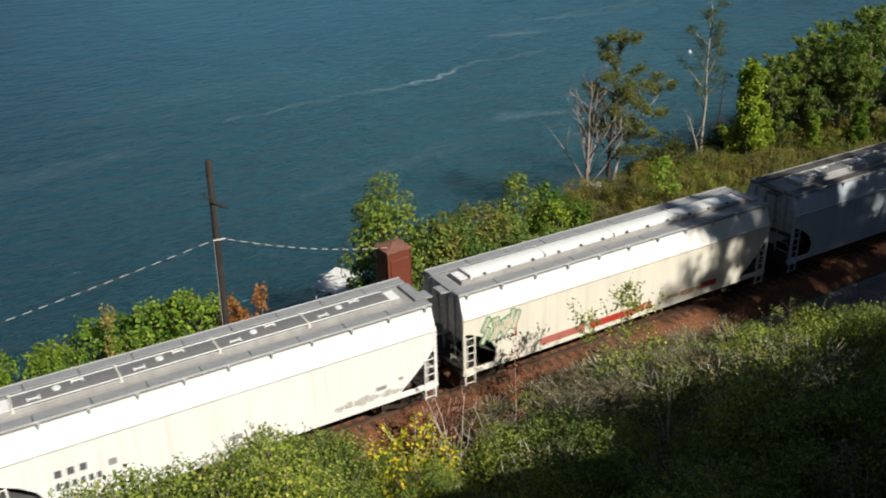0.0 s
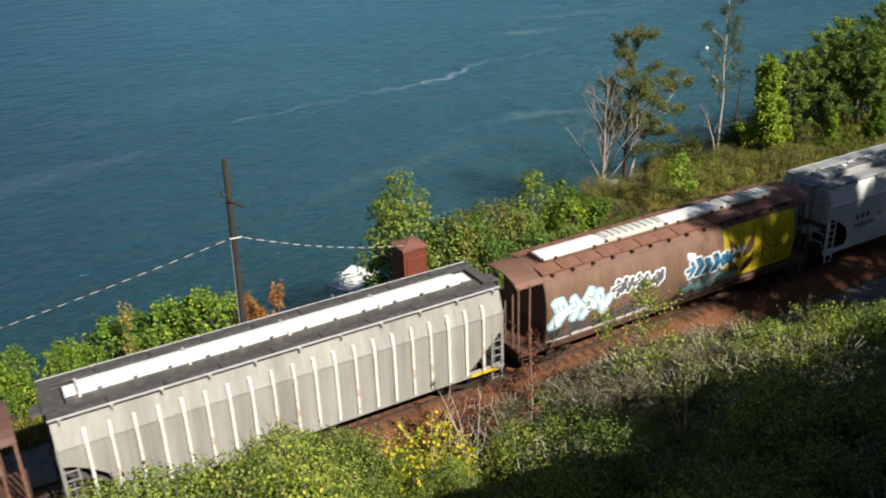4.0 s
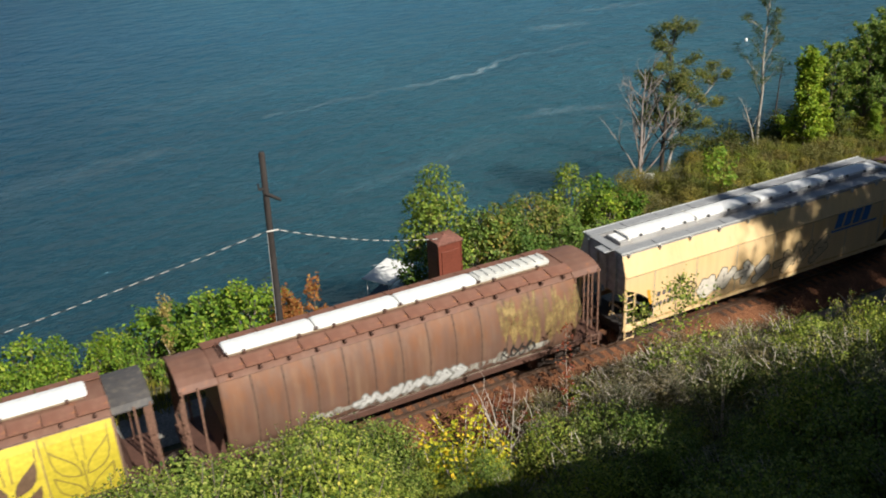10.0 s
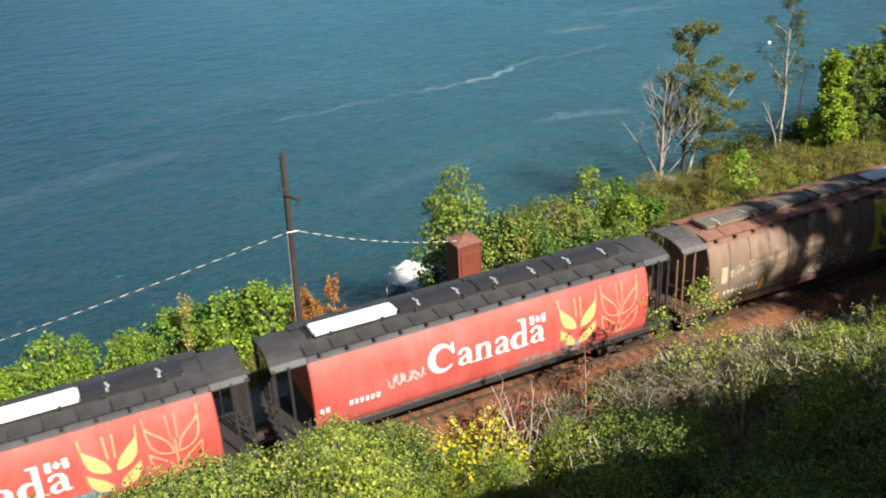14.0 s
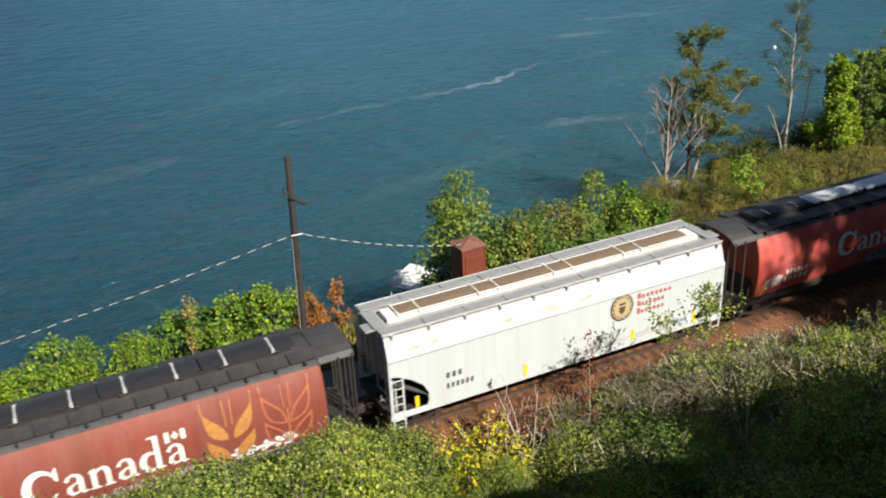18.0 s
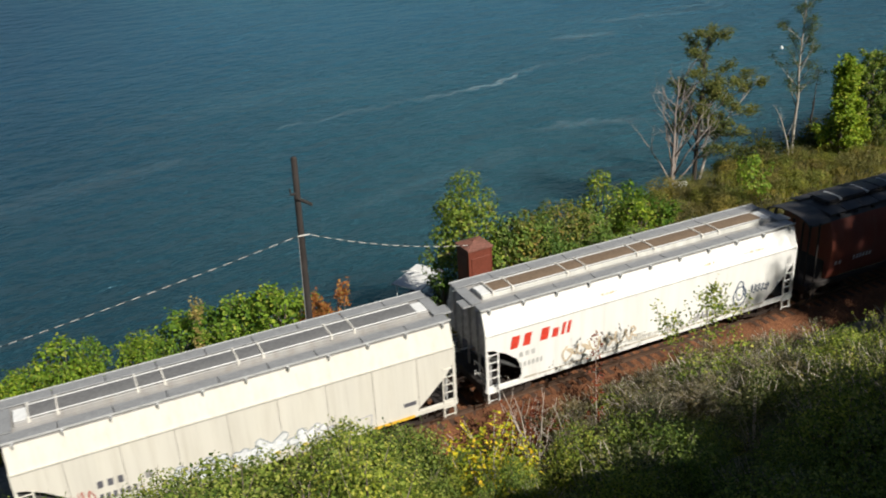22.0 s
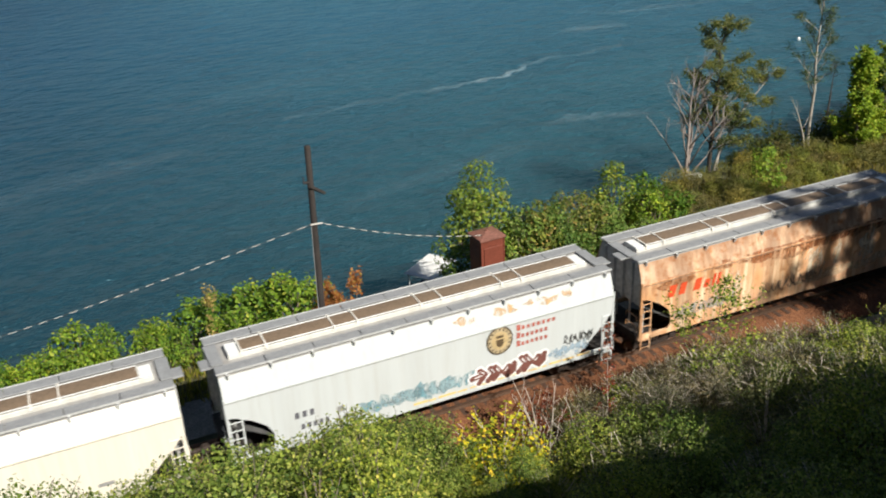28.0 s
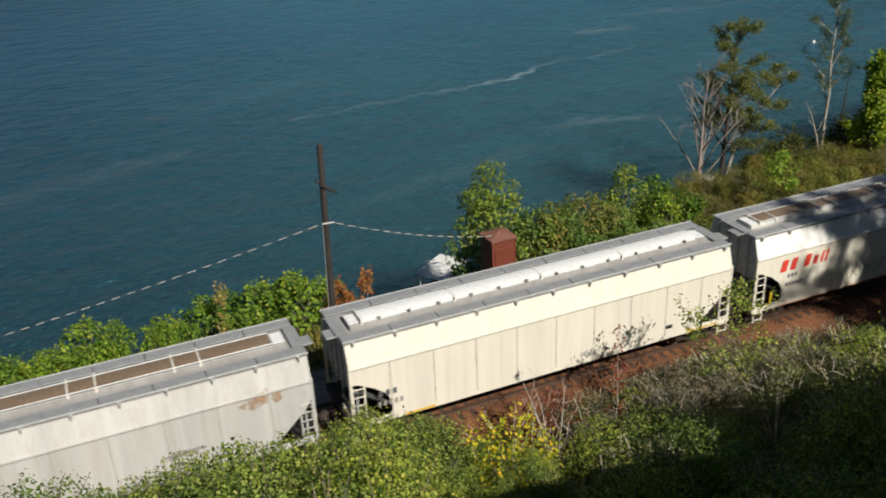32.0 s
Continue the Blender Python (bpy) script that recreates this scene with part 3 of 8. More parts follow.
def round_hopper(at, half_body, body_mat, roof_mat, iron, lids, label, marks=None, canopy=None, seams=True):
    """A rounded-side grain hopper: lids lists the trough lids from rear to front as (length, material, style)."""
    car = thing("hopper_car", pose(at, 0, 0), label, "railway car", "cars of the grain train")
    hb = half_body
    ring = lambda x, k=0.0: [(x, y * (1 - k), z - (z - 2.4) * k) for y, z in ROUND] + [(x, -y * (1 - k), z - (z - 2.4) * k) for y, z in ROUND[-2::-1]]
    lower = [i for i, (y, z) in enumerate(ROUND) if z <= 4.05]
    n = len(ROUND)
    side_shape, roof_shape = Shape(), Shape()
    xs = [-hb, -hb + 0.05, -hb + 0.12] + [-hb + 0.12 + (2 * hb - 0.24) * i / 13 for i in range(1, 13)] + [hb - 0.12, hb - 0.05, hb]
    ks = [0.03, 0.008] + [0.0] * (len(xs) - 4) + [0.008, 0.03]
    full = [ring(x, k) for x, k in zip(xs, ks)]
    m = len(full[0])
    for s in (0, 1):   # two side sheets
        idx = list(range(0, 9)) if s == 0 else list(range(m - 9, m))
        side_shape.loft([[r[i] for i in idx] for r in full], closed=False, caps=False)
    side_shape.loft([[r[i] for i in (m - 1, 0)] for r in full], closed=False, caps=False)
    side_shape.poly(full[0][::-1])
    side_shape.poly(full[-1])
    roof_shape.loft([[(p[0], p[1], p[2] + 0.012) for p in r[8:m - 8]] for r in full], closed=False, caps=False)
    body = part("body", side_shape, body_mat, car, smooth=True)
    part("roof", roof_shape, roof_mat, car, smooth=True)
    if seams:
        seam_pts = [(y + 0.003, z) for y, z in ROUND[1:9]]

        def make_seam():
            return Shape().loft([[(dx, -y, z) for y, z in seam_pts] for dx in (-0.032, 0.032)], closed=False, caps=False)
        grime = SEAM_SOFT if body_mat in (BROWN3, BROWN5) else SEAM_GRIME if seams == "grimy" else body_mat
        me = kept("round_seam", make_seam, "seam", grime)
        for i in range(1, 13):
            part("seam", me, grime, body).location = (-hb + 2 * hb * i / 13, 0, 0)
    # side sill and end platforms
    half = hb + 1.28
    for s in (-1, 1):
        part("side_sill", Shape().box((0, s * 1.38, 1.12), (2 * half, 0.16, 0.26), 0.02), iron, car)
    part("centre_sill", Shape().box((0, 0, 0.88), (2 * half - 0.2, 0.5, 0.4)), TRUCK, car)
    for s in (-1, 1):
        part("end_platform", Shape().box((s * (hb + 0.66), 0, 1.2), (1.24, 2.86, 0.07)).box((s * (half - 0.05), 0, 1.06), (0.1, 2.9, 0.34)), iron, car)
        can = Shape()
        crown = [(y, z + 0.02) for y, z in ROUND[8:]]
        crown = crown + [(-y, z) for y, z in crown[-2::-1]]
        x0, x1 = s * (hb - 0.02), s * (half - 0.02)
        can.loft([[(x, y, z) for y, z in crown] + [(x, y, z - 0.05) for y, z in crown[::-1]] for x in sorted((x0, x1))])
        part("end_canopy", can, canopy or roof_mat, car)
        worn_iron = PALEIRON if iron is BROWNIRON else iron
        for y in (-1.27, -0.86, -0.3, 0.3, 0.86, 1.27):
            part("end_post", kept("end_post", lambda: Shape().box((0, 0, 2.66), (0.065, 0.06, 2.94)), "end_post", worn_iron), worn_iron, car).location = (s * (half - 0.1), y, 0)
        for y in (-1.3, 1.3):
            part("body_post", kept("body_post", lambda: Shape().box((0, 0, 2.66), (0.07, 0.06, 2.92)), "body_post", worn_iron), worn_iron, car).location = (s * (hb + 0.66), y, 0)
        for z in (1.75, 2.3):
            part("hand_rail", Shape().tube([(s * (half - 0.1), -1.26, z), (s * (half - 0.1), -0.3, z)], 0.018, 5), worn_iron, car)
        lad = part("ladder", kept("cyl_ladder", lambda: ladder(0.36, 0.5, 1.35, 3, 0.016), "ladder", worn_iron), worn_iron, car)
        lad.location = (s * (half - 0.36), -1.47, 0)
        part("slope_sheet", Shape().hexa([(s * (hb - 0.02), -1.2, 1.25), (s * (hb + 0.3), -1.2, 1.25), (s * (hb + 0.3), 1.2, 1.25), (s * (hb - 0.02), 1.2, 1.25), (s * (hb - 0.02), -1.2, 2.1), (s * (hb + 0.02), -1.2, 2.1), (s * (hb + 0.02), 1.2, 2.1), (s * (hb - 0.02), 1.2, 2.1)]) if s > 0 else
             Shape().hexa([(-hb - 0.3, -1.2, 1.25), (-hb + 0.02, -1.2, 1.25), (-hb + 0.02, 1.2, 1.25), (-hb - 0.3, 1.2, 1.25), (-hb - 0.02, -1.2, 2.1), (-hb + 0.02, -1.2, 2.1), (-hb + 0.02, 1.2, 2.1), (-hb - 0.02, 1.2, 2.1)]), iron, car)
    part("brake_wheel", SH["brake_wheel"], BLACKIRON, car).matrix_basis = pose(-half + 0.05, 0.4, 2.2, 0, 0, 90)
    # roof walkways on little brackets
    for s in (-1, 1):
        w = Shape()
        z0, z1 = 4.33, 4.42
        a, b = 1.2, 0.62
        q = 2 * hb / 14 / 2
        c = q - 0.02
        w.hexa([(-c, s * a, z0 - 0.05), (c, s * a, z0 - 0.05), (c, s * b, z1 - 0.03), (-c, s * b, z1 - 0.03), (-c, s * a, z0), (c, s * a, z0), (c, s * b, z1), (-c, s * b, z1)])
        board = w.mesh("running_board", BROWNBOARD if roof_mat is BROWNROOF else roof_mat)
        for i in range(14):
            part("running_board", board, roof_mat, car).location = (-hb + q * (2 * i + 1), 0, 0.012 * (i % 2))
        br = kept("round_bracket", lambda: Shape().box((0, 0, 0), (0.09, 0.16, 0.13), 0.02), "bracket", iron)
        for i in range(14):
            part("bracket", br, iron, car).location = (-hb + 0.5 + (2 * hb - 1.0) * i / 13, s * 1.25, 4.22)
    # loading trough
    total = sum(l for l, _, _ in lids)
    cm = Shape().box((0, 0, 4.43), (2 * hb - 1.3, 0.92, 0.12), 0.02)
    part("trough", cm, roof_mat, car)
    x = -total / 2
    for l, mat, style in lids:
        o = part("hatch_cover", kept(("hatch", round(l, 2), style), lambda: hatch(l - 0.06, 0.42, style), "hatch_cover", mat), mat, car)
        o.location = (x + l / 2, 0, 4.49)
        x += l
    for y in (-0.485, 0.485):
        part("trough_rim", kept(("rim", round(hb, 2)), lambda: Shape().box((0, 0, 0), (2 * hb - 1.4, 0.035, 0.05)), "trough_rim", RIM if iron is BROWNIRON else iron), iron, car).location = (0, y, 4.5)
    gap_bar = kept("hatch_gap", lambda: Shape().box((-0.06, 0, 0.06), (0.035, 0.94, 0.1), 0.01).box((0.06, 0, 0.06), (0.035, 0.94, 0.1), 0.01), "hatch_bar", iron)
    strap = kept("hatch_strap", lambda: Shape().box((0, 0, 0.1), (0.07, 0.8, 0.04)).box((0, -0.45, 0.03), (0.1, 0.1, 0.14)).box((0, 0.45, 0.03), (0.1, 0.1, 0.14)), "hatch_strap", BOARD_EDGE)
    latch = kept("round_latch", lambda: Shape().box((0, -0.3, 0.09), (0.06, 0.26, 0.04)).box((0.06, -0.12, 0.1), (0.06, 0.2, 0.04)).box((0, 0.04, 0.1), (0.06, 0.22, 0.04)), "hatch_latch", BOARD_EDGE)
    clamp = kept("round_clamp", lambda: Shape().box((0, 0, 0), (0.11, 0.12, 0.12), 0.02), "hatch_clamp", iron)
    x = -total / 2
    for l, mat, style in lids:
        part("hatch_bar", gap_bar, iron, car).location = (x, 0, 4.49)
        if mat is BLACK_LID and label.startswith("dull"):
            for q in (0.25, 0.75):
                part("hatch_strap", strap, BOARD_EDGE, car).location = (x + l * q, 0, 4.52)
        elif mat in (BLACK_LID, DUN_LID):
            for q in (0.25, 0.75):
                part("hatch_latch", latch, BOARD_EDGE, car).location = (x + l * q, 0, 4.45 if mat is DUN_LID else 4.52)
        for q in (0.2, 0.8):
            part("hatch_clamp", clamp, iron, car).location = (x + l * q, -0.5, 4.52)
        x += l
    for i in range(4):
        x = -hb + 2 * hb * (i + 0.5) / 4
        bay = part("hopper_bay", SH["hopper_bay"], TRUCK, car)
        bay.location = (x, 0, 0)
        part("outlet_gate", SH["outlet_gate"], TRUCK, bay)
    running_gear(car, half + 0.1, hb - 0.55)
    if marks:
        marks(car, round_side, hb)
    return car


def flat_hopper(at, half_top, body_mat, roof_mat, walk_mat, iron, lids, label, marks=None, posts=0, post_mat=None, seams=0, end_mat=None, shoulder_mat=None):
    """A straight-side covered hopper with a sloping shoulder, cut-away ends and a long roof trough."""
    car = thing("hopper_car", pose(at, 0, 0), label, "railway car", "cars of the grain train")
    h = half_top
    cut, zc = 1.25, 2.45
    side = Shape()
    for s in (-1, 1):
        y = s * FLAT_Y
        rear = [(-h, CREASE_Z), (-h, zc + 0.42), (-h + 0.3, zc + 0.36), (-h + 0.85, zc + 0.08), (-h + 1.3, zc - 0.28), (-h + 1.5, zc - 0.66), (-h + 1.5, zc - 1.05), (-h + 1.34, 1.16)]
        fore = [(h - cut - 0.42, 1.16), (h - cut - 0.26, 1.34), (h - cut + 0.05, 1.6), (h - 0.35, zc - 0.05), (h - 0.1, zc + 0.3), (h, zc + 0.42), (h, CREASE_Z)]
        pts = rear + fore
        side.loft([[(x, yy, z) for x, z in pts] for yy in (y - 0.03, y + 0.03)])
    shoulder = Shape()
    for s in (-1, 1):
        shoulder.hexa([(-h, s * FLAT_Y + s * 0.03, CREASE_Z), (h, s * FLAT_Y + s * 0.03, CREASE_Z), (h, s * (FLAT_Y - 0.05), CREASE_Z), (-h, s * (FLAT_Y - 0.05), CREASE_Z),
                   (-h, s * EAVE_Y, EAVE_Z), (h, s * EAVE_Y, EAVE_Z), (h, s * (EAVE_Y - 0.05), EAVE_Z), (-h, s * (EAVE_Y - 0.05), EAVE_Z)])
    body = part("body", side, body_mat, car)
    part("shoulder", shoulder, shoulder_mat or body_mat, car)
    bead = kept(("bead", round(h, 2)), lambda: Shape().box((0, -FLAT_Y - 0.045, CREASE_Z), (2 * h - 0.02, 0.05, 0.05)).box((0, FLAT_Y + 0.045, CREASE_Z), (2 * h - 0.02, 0.05, 0.05)), "shoulder_bead", body_mat)
    part("shoulder_bead", bead, body_mat, body)
    # dark strip under the bead: shade of the shoulder put into colour
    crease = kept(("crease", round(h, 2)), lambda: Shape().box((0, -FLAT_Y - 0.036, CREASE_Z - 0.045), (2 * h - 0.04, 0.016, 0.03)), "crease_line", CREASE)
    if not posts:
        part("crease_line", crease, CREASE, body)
    part("roof", Shape().hexa([(-h, -EAVE_Y - 0.01, EAVE_Z - 0.02), (h, -EAVE_Y - 0.01, EAVE_Z - 0.02), (h, EAVE_Y + 0.01, EAVE_Z - 0.02), (-h, EAVE_Y + 0.01, EAVE_Z - 0.02),
                               (-h, -EAVE_Y - 0.01, EAVE_Z + 0.02), (h, -EAVE_Y - 0.01, EAVE_Z + 0.02), (h, EAVE_Y + 0.01, EAVE_Z + 0.02), (-h, EAVE_Y + 0.01, EAVE_Z + 0.02)]), GREYROOF if roof_mat is PALEROOF else roof_mat, car)
    em = end_mat or PALE_END
    for s in (-1, 1):
        end = Shape()
        poly = [(-FLAT_Y, zc + 0.1), (FLAT_Y, zc + 0.1), (FLAT_Y, CREASE_Z), (EAVE_Y, EAVE_Z), (-EAVE_Y, EAVE_Z), (-FLAT_Y, CREASE_Z)]
        a, b = sorted((s * (h - 0.06), s * h))
        end.loft([[(x, y * 0.985, z) for y, z in poly] for x in (a, b)])
        e = part("end_sheet", end, em, car)
        slope = Shape()
        x0, x1 = s * h, s * (h - 2.3)
        lo = [(x1, -FLAT_Y + 0.05, 1.15), (x1, FLAT_Y - 0.05, 1.15)]
        hi = [(x0, -FLAT_Y + 0.05, zc + 0.12), (x0, FLAT_Y - 0.05, zc + 0.12)]
        slope.poly([lo[0], hi[0], hi[1], lo[1]] if s > 0 else [lo[1], hi[1], hi[0], lo[0]])
        slope.poly([(p[0] - s * 0.03, p[1], p[2] - 0.05) for p in ([lo[1], hi[1], hi[0], lo[0]] if s > 0 else [lo[0], hi[0], hi[1], lo[1]])])
        part("slope_sheet", slope, DARK_IRON, car)
        stiff = kept(("end_stiffener"), lambda: Shape().box((0, 0, 3.42), (0.1, 0.14, 1.8), 0.02), "end_stiffener", em)
        for y in (-0.95, -0.32, 0.32, 0.95):
            part("end_stiffener", stiff, em, car).location = (s * (h + 0.03), y, 0)
        for y in (-1, 1):
            part("corner_post", kept("corner_post", lambda: Shape().box((0, 0, 2.35), (0.09, 0.1, 2.5)), "corner_post", body_mat), body_mat, car).location = (s * (h - 0.02), y * (FLAT_Y - 0.01), 0)
            lad = part("ladder", kept("flat_ladder", lambda: ladder(0.44, 0.55, 2.75, 7), "ladder", body_mat), body_mat, car)
            lad.location = (s * (h - 0.28), y * (FLAT_Y + 0.02), 0)
        part("end_platform", Shape().box((s * (h - 0.35), 0, 1.2), (0.9, 2.9, 0.06)).box((s * (h + 0.06), 0, 1.05), (0.1, 2.95, 0.32)), iron, car)
        brace = kept("end_brace", lambda: Shape().tube([(0, 0, 1.22), (0, 0, zc + 0.05)], 0.045, 6), "end_brace", em)
        for y in (-1.35, -0.45, 0.45, 1.35):
            part("end_brace", brace, em, car).location = (s * (h - 0.28), y, 0)
        grab = kept("grab_iron", lambda: Shape().tube([(0, -0.35, -0.2), (0, -0.35, 0), (0, 0.35, 0), (0, 0.35, -0.2)], 0.022, 5), "grab_iron", body_mat)
        for z in (1.6, 2.05):
            part("grab_iron", grab, body_mat, car).location = (s * (h + 0.06), -1.05, z)
    for s in (-1, 1):
        part("side_sill", Shape().box((0, s * (FLAT_Y - 0.03), 1.1), (2 * h + 0.1, 0.12, 0.22), 0.02), body_mat, car)
    part("centre_sill", Shape().box((0, 0, 0.88), (2 * h - 0.1, 0.5, 0.4)), TRUCK, car)
    part("brake_wheel", SH["brake_wheel"], BLACKIRON, car).matrix_basis = pose(-h - 0.16, 0.5, 2.2, 0, 0, 90)
    # walkways with brackets reaching over the shoulder
    for s in (-1, 1):
        z = EAVE_Z + 0.10
        panels, span = 9, (2 * h + 0.1) / 9
        board = kept(("board", round(h, 2)), lambda: Shape().box((0, 0, 0), (span - 0.035, 0.50, 0.045), 0.008), "running_board", walk_mat)
        for i in range(panels):
            part("running_board", board, walk_mat, car).location = (-h - 0.05 + span * (i + 0.5), s * 1.05, z + 0.006 * (i % 2))
        edge = kept(("board_edge", round(h, 2)), lambda: Shape().box((0, 0, 0), (2 * h + 0.1, 0.03, 0.07)), "board_edge", BOARD_EDGE)
        part("board_edge", edge, BOARD_EDGE, car, "pale edge strip").location = (0, s * 1.315, z + 0.01)
        br = kept("shoulder_bracket", lambda: Shape().hexa([(-0.02, -0.06, -0.22), (0.02, -0.06, -0.22), (0.02, -0.01, -0.2), (-0.02, -0.01, -0.2), (-0.035, -0.13, -0.02), (0.035, -0.13, -0.02), (0.035, 0.1, -0.02), (-0.035, 0.1, -0.02)]), "bracket", BOARD_EDGE)
        n = 11
        for i in range(n):
            o = part("bracket", br, BOARD_EDGE, car)
            o.matrix_basis = pose(-h + 0.3 + (2 * h - 0.6) * i / (n - 1), s * 1.34, z, 0, 0, 0 if s < 0 else 180)
    for s in (-1, 1):
        part("end_step", Shape().box((s * (h + 0.2), -0.35, EAVE_Z + 0.02), (0.46, 0.62, 0.07), 0.01), walk_mat, car)
        part("cross_walk", Shape().box((s * (h - 0.12), 0, EAVE_Z + 0.10), (0.42, 1.42, 0.05)), walk_mat, car)
    total = sum(l for l, _, _ in lids)
    part("trough", Shape().box((0, 0, EAVE_Z + 0.10), (total + 0.9, 0.98 if lids[0][1] is WHITE_LID else 0.9, 0.18), 0.02), roof_mat, car)
    for s in (-1, 1):
        part("trough_end", Shape().box((s * (total / 2 + 0.24), 0, EAVE_Z + 0.2), (0.4, 0.7, 0.03)), WHITE_LID, car)
    x = -total / 2
    for l, mat, style in lids:
        wide = 0.40 if mat is WHITE_LID else 0.36
        o = part("hatch_cover", kept(("hatch", round(l, 2), style, wide), lambda: hatch(l - 0.03, wide, style), "hatch_cover", mat), mat, car)
        o.location = (x + l / 2, 0, EAVE_Z + 0.19)
        x += l
    if lids[0][1] is not WHITE_LID:
        rail = kept(("hatch_rail", round(total, 2)), lambda: Shape().tube([(-total / 2, 0, 0), (total / 2, 0, 0)], 0.028, 6), "hatch_rail", BOARD_EDGE)
        for y in (-0.4, 0.4):
            part("hatch_rail", rail, BOARD_EDGE, car).location = (0, y, EAVE_Z + 0.25)
    lock = kept("flat_hatch_lock", lambda: Shape().box((0, 0, 0.1), (0.05, 0.88, 0.04)).box((0, -0.46, 0.02), (0.08, 0.08, 0.16)).box((0, 0.46, 0.02), (0.08, 0.08, 0.16)), "hatch_bar", RIBWHITE)
    clamp = kept("hatch_clamp", lambda: Shape().box((0, 0, 0), (0.07, 0.12, 0.12), 0.02).tube([(-0.09, 0.0, 0.03), (0.09, 0.0, 0.03)], 0.018, 5), "hatch_clamp", DARK_IRON)
    latch = kept("lid_latch", lambda: Shape().box((0, 0, 0), (0.34, 0.05, 0.035)).box((0.17, 0, 0), (0.05, 0.24, 0.04)).box((-0.17, 0, 0), (0.05, 0.16, 0.04)), "lid_latch", WHITE_LID)
    port = kept("vent_cap", lambda: Shape().tube([(0, 0, -0.02), (0, 0, 0.04)], 0.13, 10), "vent_cap", WHITE_LID)
    x = -total / 2
    for l, mat, style in lids:
        if mat is WHITE_LID:
            part("hatch_bar", lock, walk_mat, car).location = (x, 0, EAVE_Z + 0.21)
            for q in (0.18, 0.5, 0.82):
                for y in (-0.44, 0.44):
                    part("hatch_clamp", clamp, DARK_IRON, car).location = (x + l * q, y, EAVE_Z + 0.24)
        elif l > 3.0:
            part("hatch_bar", lock, walk_mat, car).location = (x, 0, EAVE_Z + 0.17)
            for q, y in ((0.2, -0.18), (0.62, 0.2)):
                part("lid_latch", latch, WHITE_LID, car).location = (x + l * q, y, EAVE_Z + 0.29)
            part("vent_cap", port, WHITE_LID, car).location = (x + l * 0.42, 0.05, EAVE_Z + 0.28)
        else:
            part("hatch_bar", lock, walk_mat, car).location = (x, 0, EAVE_Z + 0.18)
        x += l
    if posts:
        pm = post_mat or body_mat
        tall = Shape().loft([[(x, y, z) for x, y in ((-0.05, o), (0.05, o), (0.05, i), (-0.05, i))] for o, i, z in
                             ((-FLAT_Y - 0.095, -FLAT_Y - 0.02, 1.16), (-FLAT_Y - 0.095, -FLAT_Y - 0.02, 3.44), (-FLAT_Y - 0.055, -FLAT_Y + 0.04, 3.66), (-FLAT_Y + 0.05, -FLAT_Y + 0.14, 3.98))])
        clean = kept("side_post", lambda: tall, "side_post", pm)
        rusted = kept("rusted_side_post", lambda: tall, "side_post", RIBRUST)
        for i in range(posts):
            worn = i % 7 in (1, 2, 5)
            part("side_post", rusted if worn else clean, RIBRUST if worn else pm, body).location = (-h + 0.9 + (2 * h - 1.8) * i / (posts - 1), 0, 0)
    if seams:
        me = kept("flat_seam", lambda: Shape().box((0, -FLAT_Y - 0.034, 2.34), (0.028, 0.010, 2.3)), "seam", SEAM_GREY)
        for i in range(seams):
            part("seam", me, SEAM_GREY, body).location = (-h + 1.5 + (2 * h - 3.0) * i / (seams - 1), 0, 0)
    for i in range(3):
        x = (i - 1) * (2 * h - 4.6) / 3
        bay = part("hopper_bay", SH["hopper_bay"], TRUCK, car)
        bay.location = (x, 0, 0)
        part("outlet_gate", SH["outlet_gate"], TRUCK, bay)
    running_gear(car, h + 0.35, h - 1.15)
    if marks:
        marks(car, flat_side, h)
    return car
# ---- painted marks, car by car ----
WHITE, PALEBLUE, SKYBLUE, DEEPBLUE = (0.82, 0.83, 0.84), (0.42, 0.62, 0.72), (0.16, 0.42, 0.58), (0.03, 0.16, 0.30)
SLATE, BLACKP, YELLOW = (0.12, 0.12, 0.14), (0.03, 0.03, 0.03), (0.78, 0.60, 0.02)
PALEGOLD, REDP, FADEDRED, LETTERRED = (0.86, 0.52, 0.28), (0.55, 0.035, 0.03), (0.50, 0.16, 0.13), (0.70, 0.06, 0.035)
GREENP, TEALP, ORANGEP, GREYP, TANP, BROWNP, BLUEP = (0.10, 0.30, 0.16), (0.10, 0.30, 0.34), (0.85, 0.40, 0.03), (0.32, 0.32, 0.31), (0.62, 0.50, 0.30), (0.11, 0.05, 0.035), (0.06, 0.20, 0.50)


def blocks(u, v, w, h, n, rnd, lean=0.0, gap=0.25, uneven=0.0):
    """A run of letter-sized blocks: writing that is not spelled out."""
    mk = Marks()
    step = w / n
    for i in range(n):
        hh = h * (1 - uneven * rnd.random())
        mk.bar(u + i * step, v, step * (1 - gap), hh, lean)
    return mk


FORMS = ((((0.05, 0.25), (0.3, 0.92), (0.52, 0.2), (0.92, 0.8)),), (((0.1, 0.5), (0.9, 0.62)), ((0.55, 0.95), (0.92, 0.6), (0.6, 0.1))), (((0.0, 0.4), (0.28, 0.9), (0.55, 0.5), (0.8, 0.1), (1.05, 0.55)),),
         (((0.2, 0.95), (0.62, 0.5), (0.2, 0.05)), ((0.55, 0.95), (0.95, 0.5), (0.55, 0.05))), (((0.75, 0.98), (0.25, 0.55), (0.8, 0.5), (0.2, 0.02)),), (((0.5, 0.5), (0.62, 0.7), (0.35, 0.8), (0.2, 0.45), (0.5, 0.12), (0.85, 0.4), (0.8, 0.9)),))


